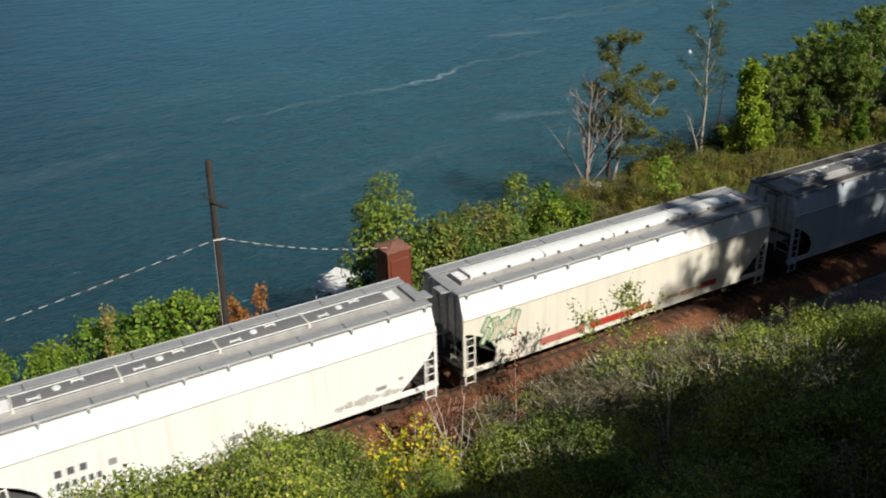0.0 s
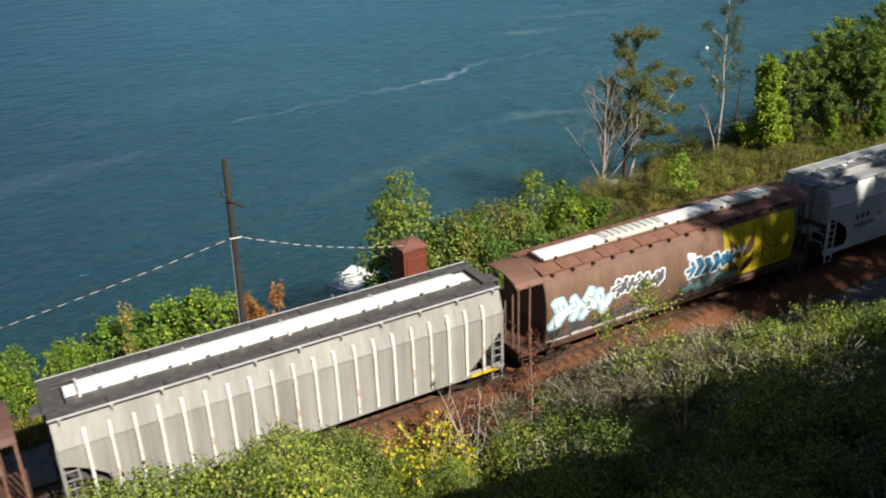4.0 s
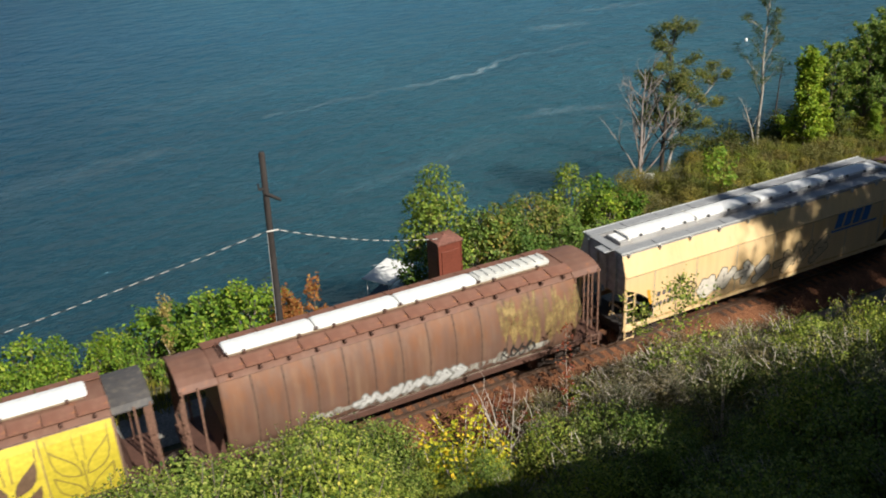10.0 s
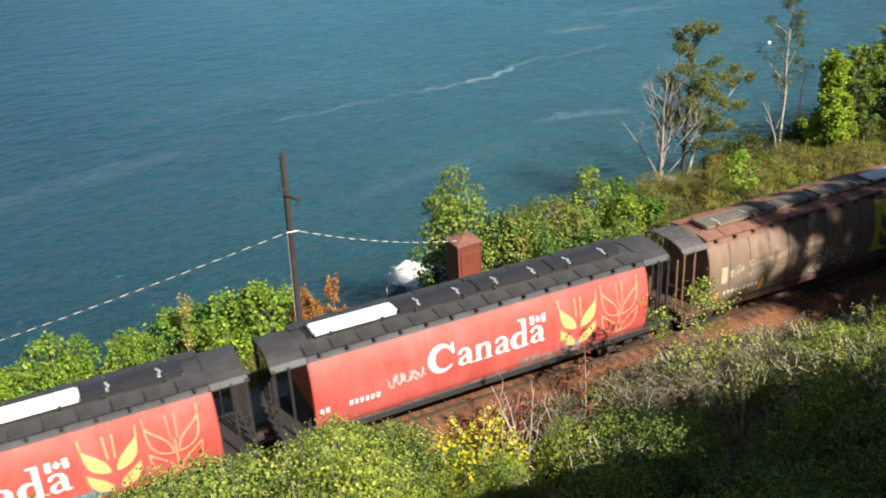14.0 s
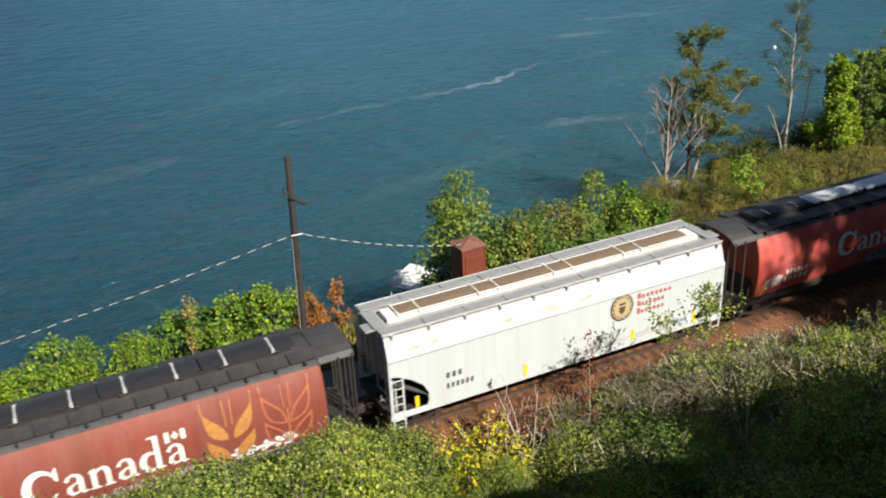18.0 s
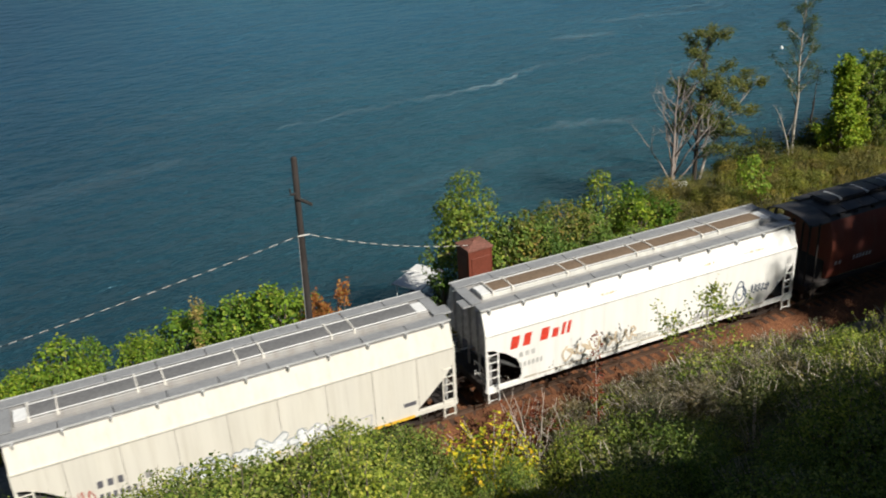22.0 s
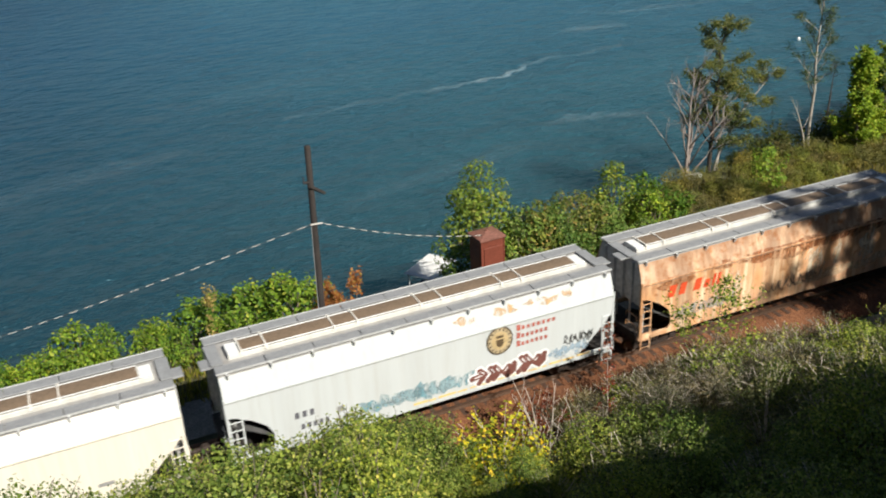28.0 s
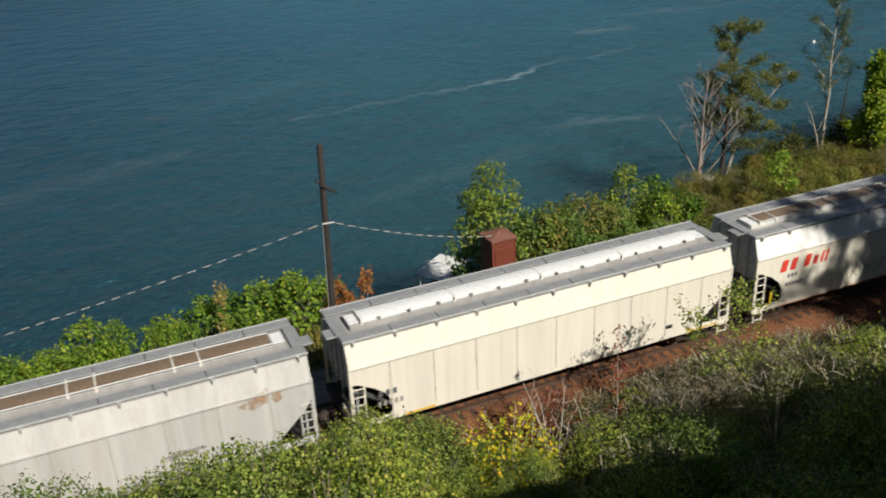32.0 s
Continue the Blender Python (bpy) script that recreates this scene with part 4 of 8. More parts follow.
def tag(car, side, u, v, w, h, outline, fill, seed, n=5, accent=None, thick=0.07):
    """Sprayed swollen forms: a leaning, overlapping row of broad strokes with an outline, and a highlight inside."""
    rnd = random.Random(seed)
    back, front, lines = Marks(), Marks(), Marks()
    step = w / n
    broad = min(step * 0.34, h * 0.30)
    for i in range(n):
        lift, tall, slant = rnd.uniform(-0.06, 0.06) * h, h * rnd.uniform(0.86, 1.08), rnd.uniform(0.05, 0.3)
        for form in rnd.choice(FORMS):
            pts = [(u + step * (i + 0.04 + 0.96 * a + slant * (b - 0.5) + rnd.uniform(-0.05, 0.05)), v + lift + tall * (0.06 + 0.88 * b)) for a, b in form]
            back.stroke(pts, broad + 2 * thick)
            front.stroke(pts, broad)
            for p in pts:
                back.blob(*p, broad * 0.5 + thick, broad * 0.5 + thick, rnd, 9, 0.05)
                front.blob(*p, broad * 0.5, broad * 0.5, rnd, 9, 0.05)
            q = len(pts) // 2
            lines.stroke([Vector(pts[q - 1]).lerp(Vector(pts[q]), 0.2), Vector(pts[q - 1]).lerp(Vector(pts[q]), 0.8)], thick * 0.55)
    back.lay("graffiti_outline", side, 0.006, paint(outline), car)
    front.lay("graffiti_fill", side, 0.010, paint(fill), car)
    lines.lay("graffiti_line", side, 0.014, paint(accent or outline), car)


def scrawl(car, side, u, v, w, h, colour, seed, turns=9, thick=0.05):
    """A hand-written line of letter-like strokes, smooth and uneven."""
    rnd = random.Random(seed)
    knots = []
    for i in range(turns):
        x0, cell = u + w * i / turns, w / turns
        kind = rnd.randrange(3)
        shape = (((0.1, 0.1), (0.25, 0.95), (0.55, 0.6), (0.3, 0.35), (0.9, 0.05)), ((0.05, 0.8), (0.2, 0.1), (0.6, 0.05), (0.8, 0.9), (0.85, 0.2)), ((0.3, 0.95), (0.05, 0.5), (0.4, 0.0), (0.8, 0.4), (0.5, 0.75), (0.95, 0.3)))[kind]
        knots += [(x0 + cell * (a + rnd.uniform(-0.12, 0.12)), v + h * (b + rnd.uniform(-0.12, 0.12))) for a, b in shape]
    pts = []
    for i in range(len(knots) - 1):
        p0, p1, p2, p3 = (Vector(knots[min(max(i + k, 0), len(knots) - 1)]) for k in (-1, 0, 1, 2))
        for q in (0.0, 0.33, 0.67):
            pts.append(0.5 * (2 * p1 + (p2 - p0) * q + (2 * p0 - 5 * p1 + 4 * p2 - p3) * q * q + (3 * p1 - p0 - 3 * p2 + p3) * q ** 3))
    Marks().stroke(pts, thick).lay("graffiti_line", side, 0.008, paint(colour), car)


def smear(car, side, u, v, w, h, colour, seed, n=22, lift=0.005):
    """A ragged patch of overspray."""
    rnd = random.Random(seed)
    mk = Marks()
    for i in range(n):
        q = rnd.random()
        mk.blob(u + w * q, v + h * (0.3 + 0.4 * rnd.random()), w / n * rnd.uniform(0.8, 2.4), h * rnd.uniform(0.12, 0.42), rnd, 10, 0.35)
    mk.lay("paint_patch", side, lift, worn(colour), car)


def leaf_shape(u, v, w, h, flip):
    """A pointed leaf that bellies outwards from its foot at (u, v) and ends in an upright tip."""
    out = ((0.0, 0.0), (0.34, 0.05), (0.66, 0.17), (0.88, 0.38), (0.98, 0.68), (1.0, 1.0))
    back = ((0.72, 0.80), (0.42, 0.62), (0.16, 0.42), (0.03, 0.22))
    return [(u + flip * w * a, v + h * b) for a, b in out + back]


def wheat(car, side, u, v, w, h, colour, solid_leaf=True, lift=0.010, stem=0.06):
    """A wheat sign: two pairs of upturned leaves on a stalk under upright beards, filled or only outlined."""
    mk = Marks()
    c = u + w / 2
    for flip in (-1, 1):
        upper = leaf_shape(c + flip * 0.05 * w, v + 0.38 * h, w * 0.42, h * 0.50, flip)
        lower = leaf_shape(c + flip * 0.05 * w, v + 0.02 * h, w * 0.42, h * 0.44, flip)
        for p in (upper, lower):
            if solid_leaf:
                mk.polygon(p if flip > 0 else p[::-1])
            else:
                mk.stroke(p + [p[0]], stem)
        mk.stroke([(c + flip * w * 0.06, v + h * 0.62), (c + flip * w * 0.08, v + h)], stem * 0.6)
        mk.stroke([(c + flip * w * 0.47, v + h * 0.86), (c + flip * w * 0.49, v + h * 1.04)], stem * 0.6)
    if not solid_leaf:
        mk.stroke([(c, v), (c, v + h * 0.62)], stem)
    return mk.lay("wheat_sign", side, lift, paint(colour), car)


def panel(car, side, u, v, w, h, colour, name="painted_panel", lift=0.005):
    return Marks().bar(u, v, w, h).lay(name, side, lift, paint(colour), car)


def brush(mk, pts, widths):
    """A broad-nib stroke whose width changes from point to point."""
    pts = [Vector(p) for p in pts]
    rails = []
    for i, p in enumerate(pts):
        d = (pts[min(i + 1, len(pts) - 1)] - pts[max(i - 1, 0)]).normalized()
        n = Vector((-d.y, d.x)) * (widths[i] / 2)
        rails.append((p - n, p + n))
    for (a, b), (c, d) in zip(rails, rails[1:]):
        mk.polygon([a, c, d, b])


def serif_glyphs():
    """The five letters of the country's name in a bold serif face; cap height 1."""
    arc = lambda cx, cy, rx, ry, a0, a1, n=18: [(cx + rx * math.cos(radians(a0 + (a1 - a0) * i / n)), cy + ry * math.sin(radians(a0 + (a1 - a0) * i / n))) for i in range(n + 1)]
    swell = lambda n, lo, hi: [lo + (hi - lo) * math.sin(math.pi * i / n) ** 1.2 for i in range(n + 1)]
    glyphs = {}
    c = Marks()
    brush(c, arc(0.47, 0.49, 0.38, 0.45, 38, 322), swell(18, 0.07, 0.24))
    c.polygon([(0.80, 0.60), (0.88, 0.60), (0.88, 0.97), (0.82, 0.97), (0.74, 0.80)])
    glyphs["C"] = (c, 0.96)
    a = Marks()
    brush(a, [(0.07, 0.46), (0.13, 0.58), (0.25, 0.63), (0.37, 0.58), (0.41, 0.46), (0.41, 0.10), (0.45, 0.03), (0.56, 0.05)], [0.12, 0.09, 0.08, 0.12, 0.16, 0.16, 0.10, 0.05])
    brush(a, [(0.40, 0.40), (0.24, 0.34), (0.12, 0.26), (0.10, 0.14), (0.17, 0.05), (0.28, 0.05), (0.40, 0.15)], [0.05, 0.07, 0.13, 0.15, 0.12, 0.07, 0.05])
    glyphs["a"] = (a, 0.60)
    n = Marks()
    for x, top in ((0.14, 0.62), (0.50, 0.46)):
        n.bar(x - 0.075, 0.0, 0.15, top).bar(x - 0.14, 0.0, 0.28, 0.055)
    n.polygon([(-0.01, 0.55), (0.1, 0.56), (0.215, 0.66), (0.215, 0.60), (0.07, 0.52)])
    brush(n, [(0.20, 0.46), (0.28, 0.57), (0.38, 0.60), (0.47, 0.55), (0.50, 0.44)], [0.04, 0.08, 0.11, 0.15, 0.15])
    glyphs["n"] = (n, 0.70)
    d = Marks()
    d.bar(0.42, 0.05, 0.15, 1.0).bar(0.30, 0.99, 0.2, 0.06).polygon([(0.42, 0.0), (0.66, 0.03), (0.66, 0.08), (0.42, 0.10)])
    brush(d, arc(0.30, 0.31, 0.21, 0.27, 55, 310), swell(18, 0.06, 0.19))
    glyphs["d"] = (d, 0.70)
    return glyphs


def country_name(car, side, u, v, width, height, colour, flag=True):
    """The country's name in large serif letters with its little flag over the last one."""
    glyphs = serif_glyphs()
    k = width / sum(glyphs[ch][1] for ch in "Canada")
    mk, x = Marks(), u
    for ch in "Canada":
        gl, advance = glyphs[ch]
        n = len(mk.v)
        mk.v += [(x + p[0] * k, v + p[1] * height * 1.06) for p in gl.v]
        mk.f += [tuple(n + i for i in q) for q in gl.f]
        x += advance * k
    mk.lay("lettering", side, 0.012, paint(colour), car, "large white serif lettering", 0.16)
    if flag:
        f = Marks()
        fu, fv, fw, fh = u + width * 0.865, v + height * 0.78, width * 0.135, height * 0.32
        f.bar(fu, fv, fw * 0.24, fh).bar(fu + fw * 0.76, fv, fw * 0.24, fh)
        f.polygon([(fu + fw * 0.5, fv + fh * 0.95), (fu + fw * 0.62, fv + fh * 0.6), (fu + fw * 0.7, fv + fh * 0.62), (fu + fw * 0.55, fv + fh * 0.2), (fu + fw * 0.45, fv + fh * 0.2), (fu + fw * 0.3, fv + fh * 0.62), (fu + fw * 0.38, fv + fh * 0.6)])
        f.lay("flag_sign", side, 0.012, paint(colour), car)


def number_bars(car, side, u, v, w, h, colour, n, seed):
    blocks(u, v, w, h * 0.9, n, random.Random(seed), 0.05, 0.45).lay("number_bar", side, 0.008, paint(colour), car)


def red_blocks(car, side, u, v, w, h, colour):
    """A slanted red company sign kept to plain bars."""
    mk = Marks()
    s = w / 6.2
    for pos, wid, hh in ((0.0, 0.78, 1.0), (1.25, 0.7, 1.0), (2.95, 0.78, 1.0), (4.15, 0.58, 0.72), (5.1, 0.3, 1.0), (5.65, 0.3, 1.0)):
        mk.bar(u + pos * s, v, wid * s, h * hh, 0.22)
    mk.lay("company_sign", side, 0.010, paint(colour), car, "slanted red company sign")


def emblem(car, side, u, v, r):
    """A round badge: dark ring, gold field, dark shape within."""
    disc = lambda k, n=28: Marks().polygon([(u + r * k * math.cos(t), v + r * k * 1.08 * math.sin(t)) for t in (2 * math.pi * i / n for i in range(n))])
    disc(1.0).lay("badge_ring", side, 0.008, paint((0.10, 0.075, 0.05)), car, "dark round badge")
    disc(0.88).lay("badge_band", side, 0.011, paint((0.52, 0.42, 0.26)), car)
    ticks = Marks()
    for i in range(16):
        t = 2 * math.pi * i / 16
        ticks.polygon([(u + r * k * math.cos(t + e), v + r * 1.08 * k * math.sin(t + e)) for k, e in ((0.70, -0.07), (0.84, -0.07), (0.84, 0.07), (0.70, 0.07))])
    ticks.lay("badge_tick", side, 0.013, paint((0.12, 0.085, 0.05)), car)
    disc(0.62).lay("badge_field", side, 0.014, paint((0.62, 0.47, 0.25)), car)
    shield = Marks().polygon([(u - 0.3 * r, v + 0.1 * r), (u + 0.3 * r, v + 0.1 * r), (u + 0.26 * r, v - 0.3 * r), (u, v - 0.55 * r), (u - 0.26 * r, v - 0.3 * r)])
    shield.bar(u - 0.28 * r, v + 0.2 * r, 0.56 * r, 0.2 * r).lay("badge_shape", side, 0.017, paint((0.13, 0.09, 0.05)), car)


def red_rows(car, side, u, v, rows):
    rnd = random.Random(4)
    for k, (w, n) in enumerate(rows):
        mk = blocks(u, v - 0.34 * k, w, 0.17, n, rnd, 0.0, 0.42, 0.12)
        mk.bar(u, v - 0.34 * k, w / n * 0.72, 0.25)
        mk.lay("sign_bar", side, 0.008, paint((0.46, 0.13, 0.10)), car)


def foot_stripe(car, side, u, w, colour, v=1.2, h=0.14, seed=1):
    rnd = random.Random(seed)
    mk = Marks()
    x = u
    while x < u + w:
        l = rnd.uniform(0.3, 0.9)
        mk.bar(x, v + rnd.uniform(-0.02, 0.02), min(l, u + w - x), h * rnd.uniform(0.6, 1.0))
        x += l + rnd.uniform(0.0, 0.12)
    mk.lay("foot_stripe", side, 0.006, paint(colour), car)


def marks_cream(car, side, h):
    tag(car, side, -7.6, 2.25, 1.8, 1.15, GREENP, (0.66, 0.60, 0.46), 3, 4, GREENP, 0.06)
    number_bars(car, side, -6.9, 2.12, 0.9, 0.2, SLATE, 5, 2)
    panel(car, side, -4.7, 1.24, 2.3, 0.34, FADEDRED, lift=0.006)
    panel(car, side, -2.1, 1.24, 3.0, 0.32, REDP, lift=0.006)
    panel(car, side, 0.98, 1.24, 0.3, 0.34, REDP)
    panel(car, side, 4.2, 1.36, 1.0, 0.28, REDP)
    smear(car, side, 1.6, 1.3, 2.8, 0.3, PALEGOLD, 6, 14)
    number_bars(car, side, -5.97, 2.1, 0.12, 1.0, FADEDRED, 1, 5)


def marks_white_smw(car, side, h):
    number_bars(car, side, -5.95, 2.45, 1.15, 0.3, SLATE, 3, 1)
    number_bars(car, side, -5.98, 1.98, 1.5, 0.27, SLATE, 6, 2)
    panel(car, side, -4.32, 2.3, 0.26, 0.24, GREYP)
    panel(car, side, 5.25, 1.68, 0.42, 0.16, GREYP)
    panel(car, side, -0.42, 1.66, 0.5, 0.2, GREYP)
    panel(car, side, 6.2, 1.85, 0.18, 0.12, GREYP)
    smear(car, side, 3.6, 1.3, 2.4, 0.4, (0.62, 0.6, 0.55), 7, 14)


def marks_brown_yellow(car, side, h):
    panel(car, side, 2.5, 1.5, 4.45, 2.5, YELLOW)
    wheat(car, side, 2.75, 1.62, 1.7, 2.2, BROWNP, True)
    wheat(car, side, 4.85, 1.65, 1.9, 2.25, (0.26, 0.17, 0.03), False, stem=0.05)
    tag(car, side, -6.95, 2.0, 2.9, 1.25, PALEBLUE, (0.74, 0.80, 0.84), 11, 4, SKYBLUE, 0.11)
    tag(car, side, -3.85, 2.5, 2.8, 0.75, WHITE, SLATE, 12, 5, WHITE, 0.09)
    tag(car, side, 0.25, 2.2, 3.0, 0.85, WHITE, DEEPBLUE, 13, 6, SKYBLUE, 0.09)
    Marks().blob(0.55, 3.25, 0.24, 0.22, random.Random(1)).lay("graffiti_fill", side, 0.009, paint(WHITE), car)
    tag(car, side, 0.2, 1.45, 3.2, 0.6, TEALP, (0.33, 0.50, 0.52), 14, 6, TEALP, 0.05)
    smear(car, side, -6.9, 1.35, 4.8, 0.65, SLATE, 15, 26)
    foot_stripe(car, side, -7.05, 5.7, WHITE, 1.2, 0.26, 3)
    tag(car, side, 2.9, 2.75, 0.95, 0.3, WHITE, (0.7, 0.66, 0.5), 16, 3, WHITE, 0.04)
    foot_stripe(car, side, 0.0, 6.9, TANP, 1.22, 0.1, 4)


def marks_grey_ribbed(car, side, h):
    panel(car, side, -h + 0.1, 1.02, 1.3, 0.14, (0.85, 0.55, 0.02), lift=0.045)
    panel(car, side, h - 1.5, 1.02, 1.2, 0.14, (0.85, 0.55, 0.02), lift=0.045)


def marks_rust_brown(car, side, h):
    smear(car, side, 3.2, 1.6, 3.8, 2.3, (0.30, 0.17, 0.085), 21, 26, 0.003)
    tag(car, side, -3.4, 1.45, 3.0, 0.55, (0.60, 0.60, 0.60), (0.26, 0.22, 0.21), 22, 5, (0.55, 0.55, 0.55), 0.03)
    number_bars(car, side, -6.9, 2.0, 0.55, 0.28, WHITE, 2, 3)
    number_bars(car, side, -5.2, 2.0, 1.5, 0.2, TANP, 7, 4)
    Marks().stroke([(0.2, 1.95), (0.5, 1.95), (0.5, 2.4), (0.2, 2.4), (0.2, 1.95)], 0.05).lay("stencil_box", side, 0.008, paint(TANP), car)
    blocks(2.1, 1.32, 4.7, 0.32, 22, random.Random(2), 0.35, 0.4, 0.5).lay("graffiti_fill", side, 0.008, paint((0.62, 0.64, 0.56)), car)
    foot_stripe(car, side, 1.0, 6.0, (0.60, 0.55, 0.40), 1.2, 0.1, 6)


def marks_yellow_cream(car, side, h):
    mk = blocks(3.65, 2.75, 2.3, 0.78, 4, random.Random(3), 0.25, 0.2, 0.0)
    mk.lay("company_sign", side, 0.010, paint(BLUEP), car, "slanted blue company sign")
    Marks().bar(3.45, 2.58, 3.0, 0.1, 0.2).lay("sign_underline", side, 0.010, paint(BLUEP), car)
    tag(car, side, -4.5, 1.42, 4.3, 1.15, BLACKP, (0.70, 0.64, 0.54), 31, 4, BLACKP, 0.035)
    tag(car, side, 0.0, 1.42, 3.4, 1.1, BLACKP, (0.66, 0.50, 0.30), 32, 3, BLACKP, 0.035)
    Marks().stroke([(-4.9 + 0.45 * (1 - q / 22) * math.cos(q * 0.6), 2.05 + 0.42 * (1 - q / 22) * math.sin(q * 0.6)) for q in range(22)], 0.06).lay("graffiti_line", side, 0.008, paint(BLACKP), car)
    number_bars(car, side, -6.6, 2.2, 0.85, 0.24, SLATE, 3, 5)
    number_bars(car, side, -6.65, 1.75, 1.0, 0.22, SLATE, 5, 6)
    for u in (-7.0, 7.1):
        Marks().bar(u, 1.95, 0.14, 0.7, -0.2).lay("reflector", side, 0.008, paint(ORANGEP), car)
    foot_stripe(car, side, -6.8, 13.6, (0.62, 0.40, 0.17), 1.18, 0.12, 9)


def marks_brown_scrawl(car, side, h):
    smear(car, side, 3.6, 1.6, 3.5, 2.5, (0.34, 0.24, 0.095), 41, 34, 0.003)
    smear(car, side, -4.0, 1.35, 9.5, 0.55, (0.50, 0.48, 0.42), 42, 40)
    scrawl(car, side, 3.6, 1.5, 1.6, 0.6, BLACKP, 43, 4, 0.06)
    tag(car, side, -2.6, 1.4, 4.6, 0.6, (0.30, 0.30, 0.28), (0.62, 0.62, 0.60), 44, 7, (0.22, 0.2, 0.18), 0.05)
    foot_stripe(car, side, -7, 14, (0.40, 0.36, 0.28), 1.2, 0.12, 7)


def marks_wheat_faded(car, side, h):
    panel(car, side, 2.55, 1.5, 2.25, 2.5, (0.68, 0.54, 0.06))
    panel(car, side, 4.84, 1.5, 2.2, 2.5, (0.62, 0.50, 0.045))
    wheat(car, side, 2.85, 1.55, 1.85, 2.15, (0.17, 0.105, 0.065), True)
    wheat(car, side, 4.98, 1.6, 1.9, 2.2, (0.30, 0.23, 0.05), False, stem=0.05)
    Marks().word("Government", -5.0, 2.75, 0.42, 0, 0.004).word("of Canada", -5.0, 2.3, 0.42, 0, 0.004).word("Gouvernement", -2.45, 2.85, 0.42, 0, 0.004).word("du Canada", -2.45, 2.4, 0.42, 0, 0.004).lay("lettering", side, 0.008, paint((0.42, 0.34, 0.24)), car, "faded tan lettering")
    panel(car, side, -6.5, 2.3, 0.32, 0.75, (0.48, 0.40, 0.26))
    smear(car, side, -6.1, 2.35, 0.9, 0.6, (0.45, 0.38, 0.26), 51, 6)
    number_bars(car, side, -6.3, 1.72, 2.0, 0.2, (0.66, 0.56, 0.50), 9, 4)
    tag(car, side, -1.2, 1.45, 2.5, 0.85, (0.74, 0.72, 0.66), (0.24, 0.17, 0.13), 52, 4, (0.70, 0.67, 0.60), 0.04)
    smear(car, side, -3.0, 1.3, 5.5, 0.4, (0.38, 0.34, 0.30), 53, 26)
    for u in (-6.85, -4.3):
        Marks().bar(u, 1.4, 0.14, 0.55, 0.25).lay("reflector", side, 0.008, paint(ORANGEP), car)


def red_wheat(car, side, u=2.85):
    wheat(car, side, u, 1.55, 1.8, 2.1, (0.86, 0.52, 0.20), True, 0.012)
    wheat(car, side, u + 1.98, 1.55, 1.8, 2.2, (0.84, 0.42, 0.22), False, 0.012, 0.05)


def marks_red_a(car, side, h):
    country_name(car, side, -2.75, 2.28, 5.0, 1.05, WHITE)
    red_wheat(car, side)
    scrawl(car, side, -4.4, 2.3, 1.6, 0.5, (0.80, 0.62, 0.60), 61, 5, 0.035)
    number_bars(car, side, -5.9, 2.05, 1.25, 0.24, WHITE, 6, 3)
    number_bars(car, side, -7.0, 2.05, 0.45, 0.24, WHITE, 2, 4)
    smear(car, side, 1.1, 1.3, 2.8, 0.5, GREYP, 62, 20)
    foot_stripe(car, side, -7, 14, (0.40, 0.30, 0.24), 1.2, 0.12, 8)


def marks_red_b(car, side, h):
    country_name(car, side, -2.6, 2.2, 5.1, 1.05, WHITE)
    red_wheat(car, side)
    smear(car, side, -0.7, 1.3, 4.2, 0.75, (0.20, 0.32, 0.34), 63, 30)
    panel(car, side, -0.5, 1.38, 3.7, 0.42, (0.22, 0.33, 0.35), lift=0.004)
    number_bars(car, side, -5.6, 2.1, 1.3, 0.26, WHITE, 6, 3)
    number_bars(car, side, -5.7, 1.75, 1.5, 0.26, WHITE, 5, 5)
    tag(car, side, -6.75, 1.6, 0.9, 0.55, WHITE, (0.7, 0.5, 0.45), 64, 3, WHITE, 0.04)
    Marks().bar(-6.95, 1.3, 0.14, 0.6, 0.2).lay("reflector", side, 0.008, paint(ORANGEP), car)


def marks_white_emblem(car, side, h):
    emblem(car, side, 2.45, 2.92, 0.55)
    red_rows(car, side, 3.2, 3.1, ((1.75, 8), (1.4, 7), (1.4, 7)))
    for u, v in ((6.1, 1.2), (2.95, 1.25), (-2.1, 1.2), (-6.7, 1.3)):
        Marks().bar(u, v, 0.16, 0.5).lay("reflector", side, 0.008, paint((0.90, 0.62, 0.02)), car)
    number_bars(car, side, 5.1, 1.42, 0.75, 0.16, BLUEP, 4, 3)
    number_bars(car, side, -5.4, 2.15, 0.75, 0.26, SLATE, 3, 4)
    number_bars(car, side, -5.4, 1.7, 1.2, 0.24, SLATE, 6, 5)
    smear(car, side, 0.4, 1.25, 5.0, 0.5, (0.66, 0.66, 0.62), 66, 20)
    for u in (-6.6, -3.0, -1.4, 0.6):
        smear(car, side, u, 3.7, 1.1, 0.14, (0.66, 0.55, 0.40), int(u * 10) + 90, 8)


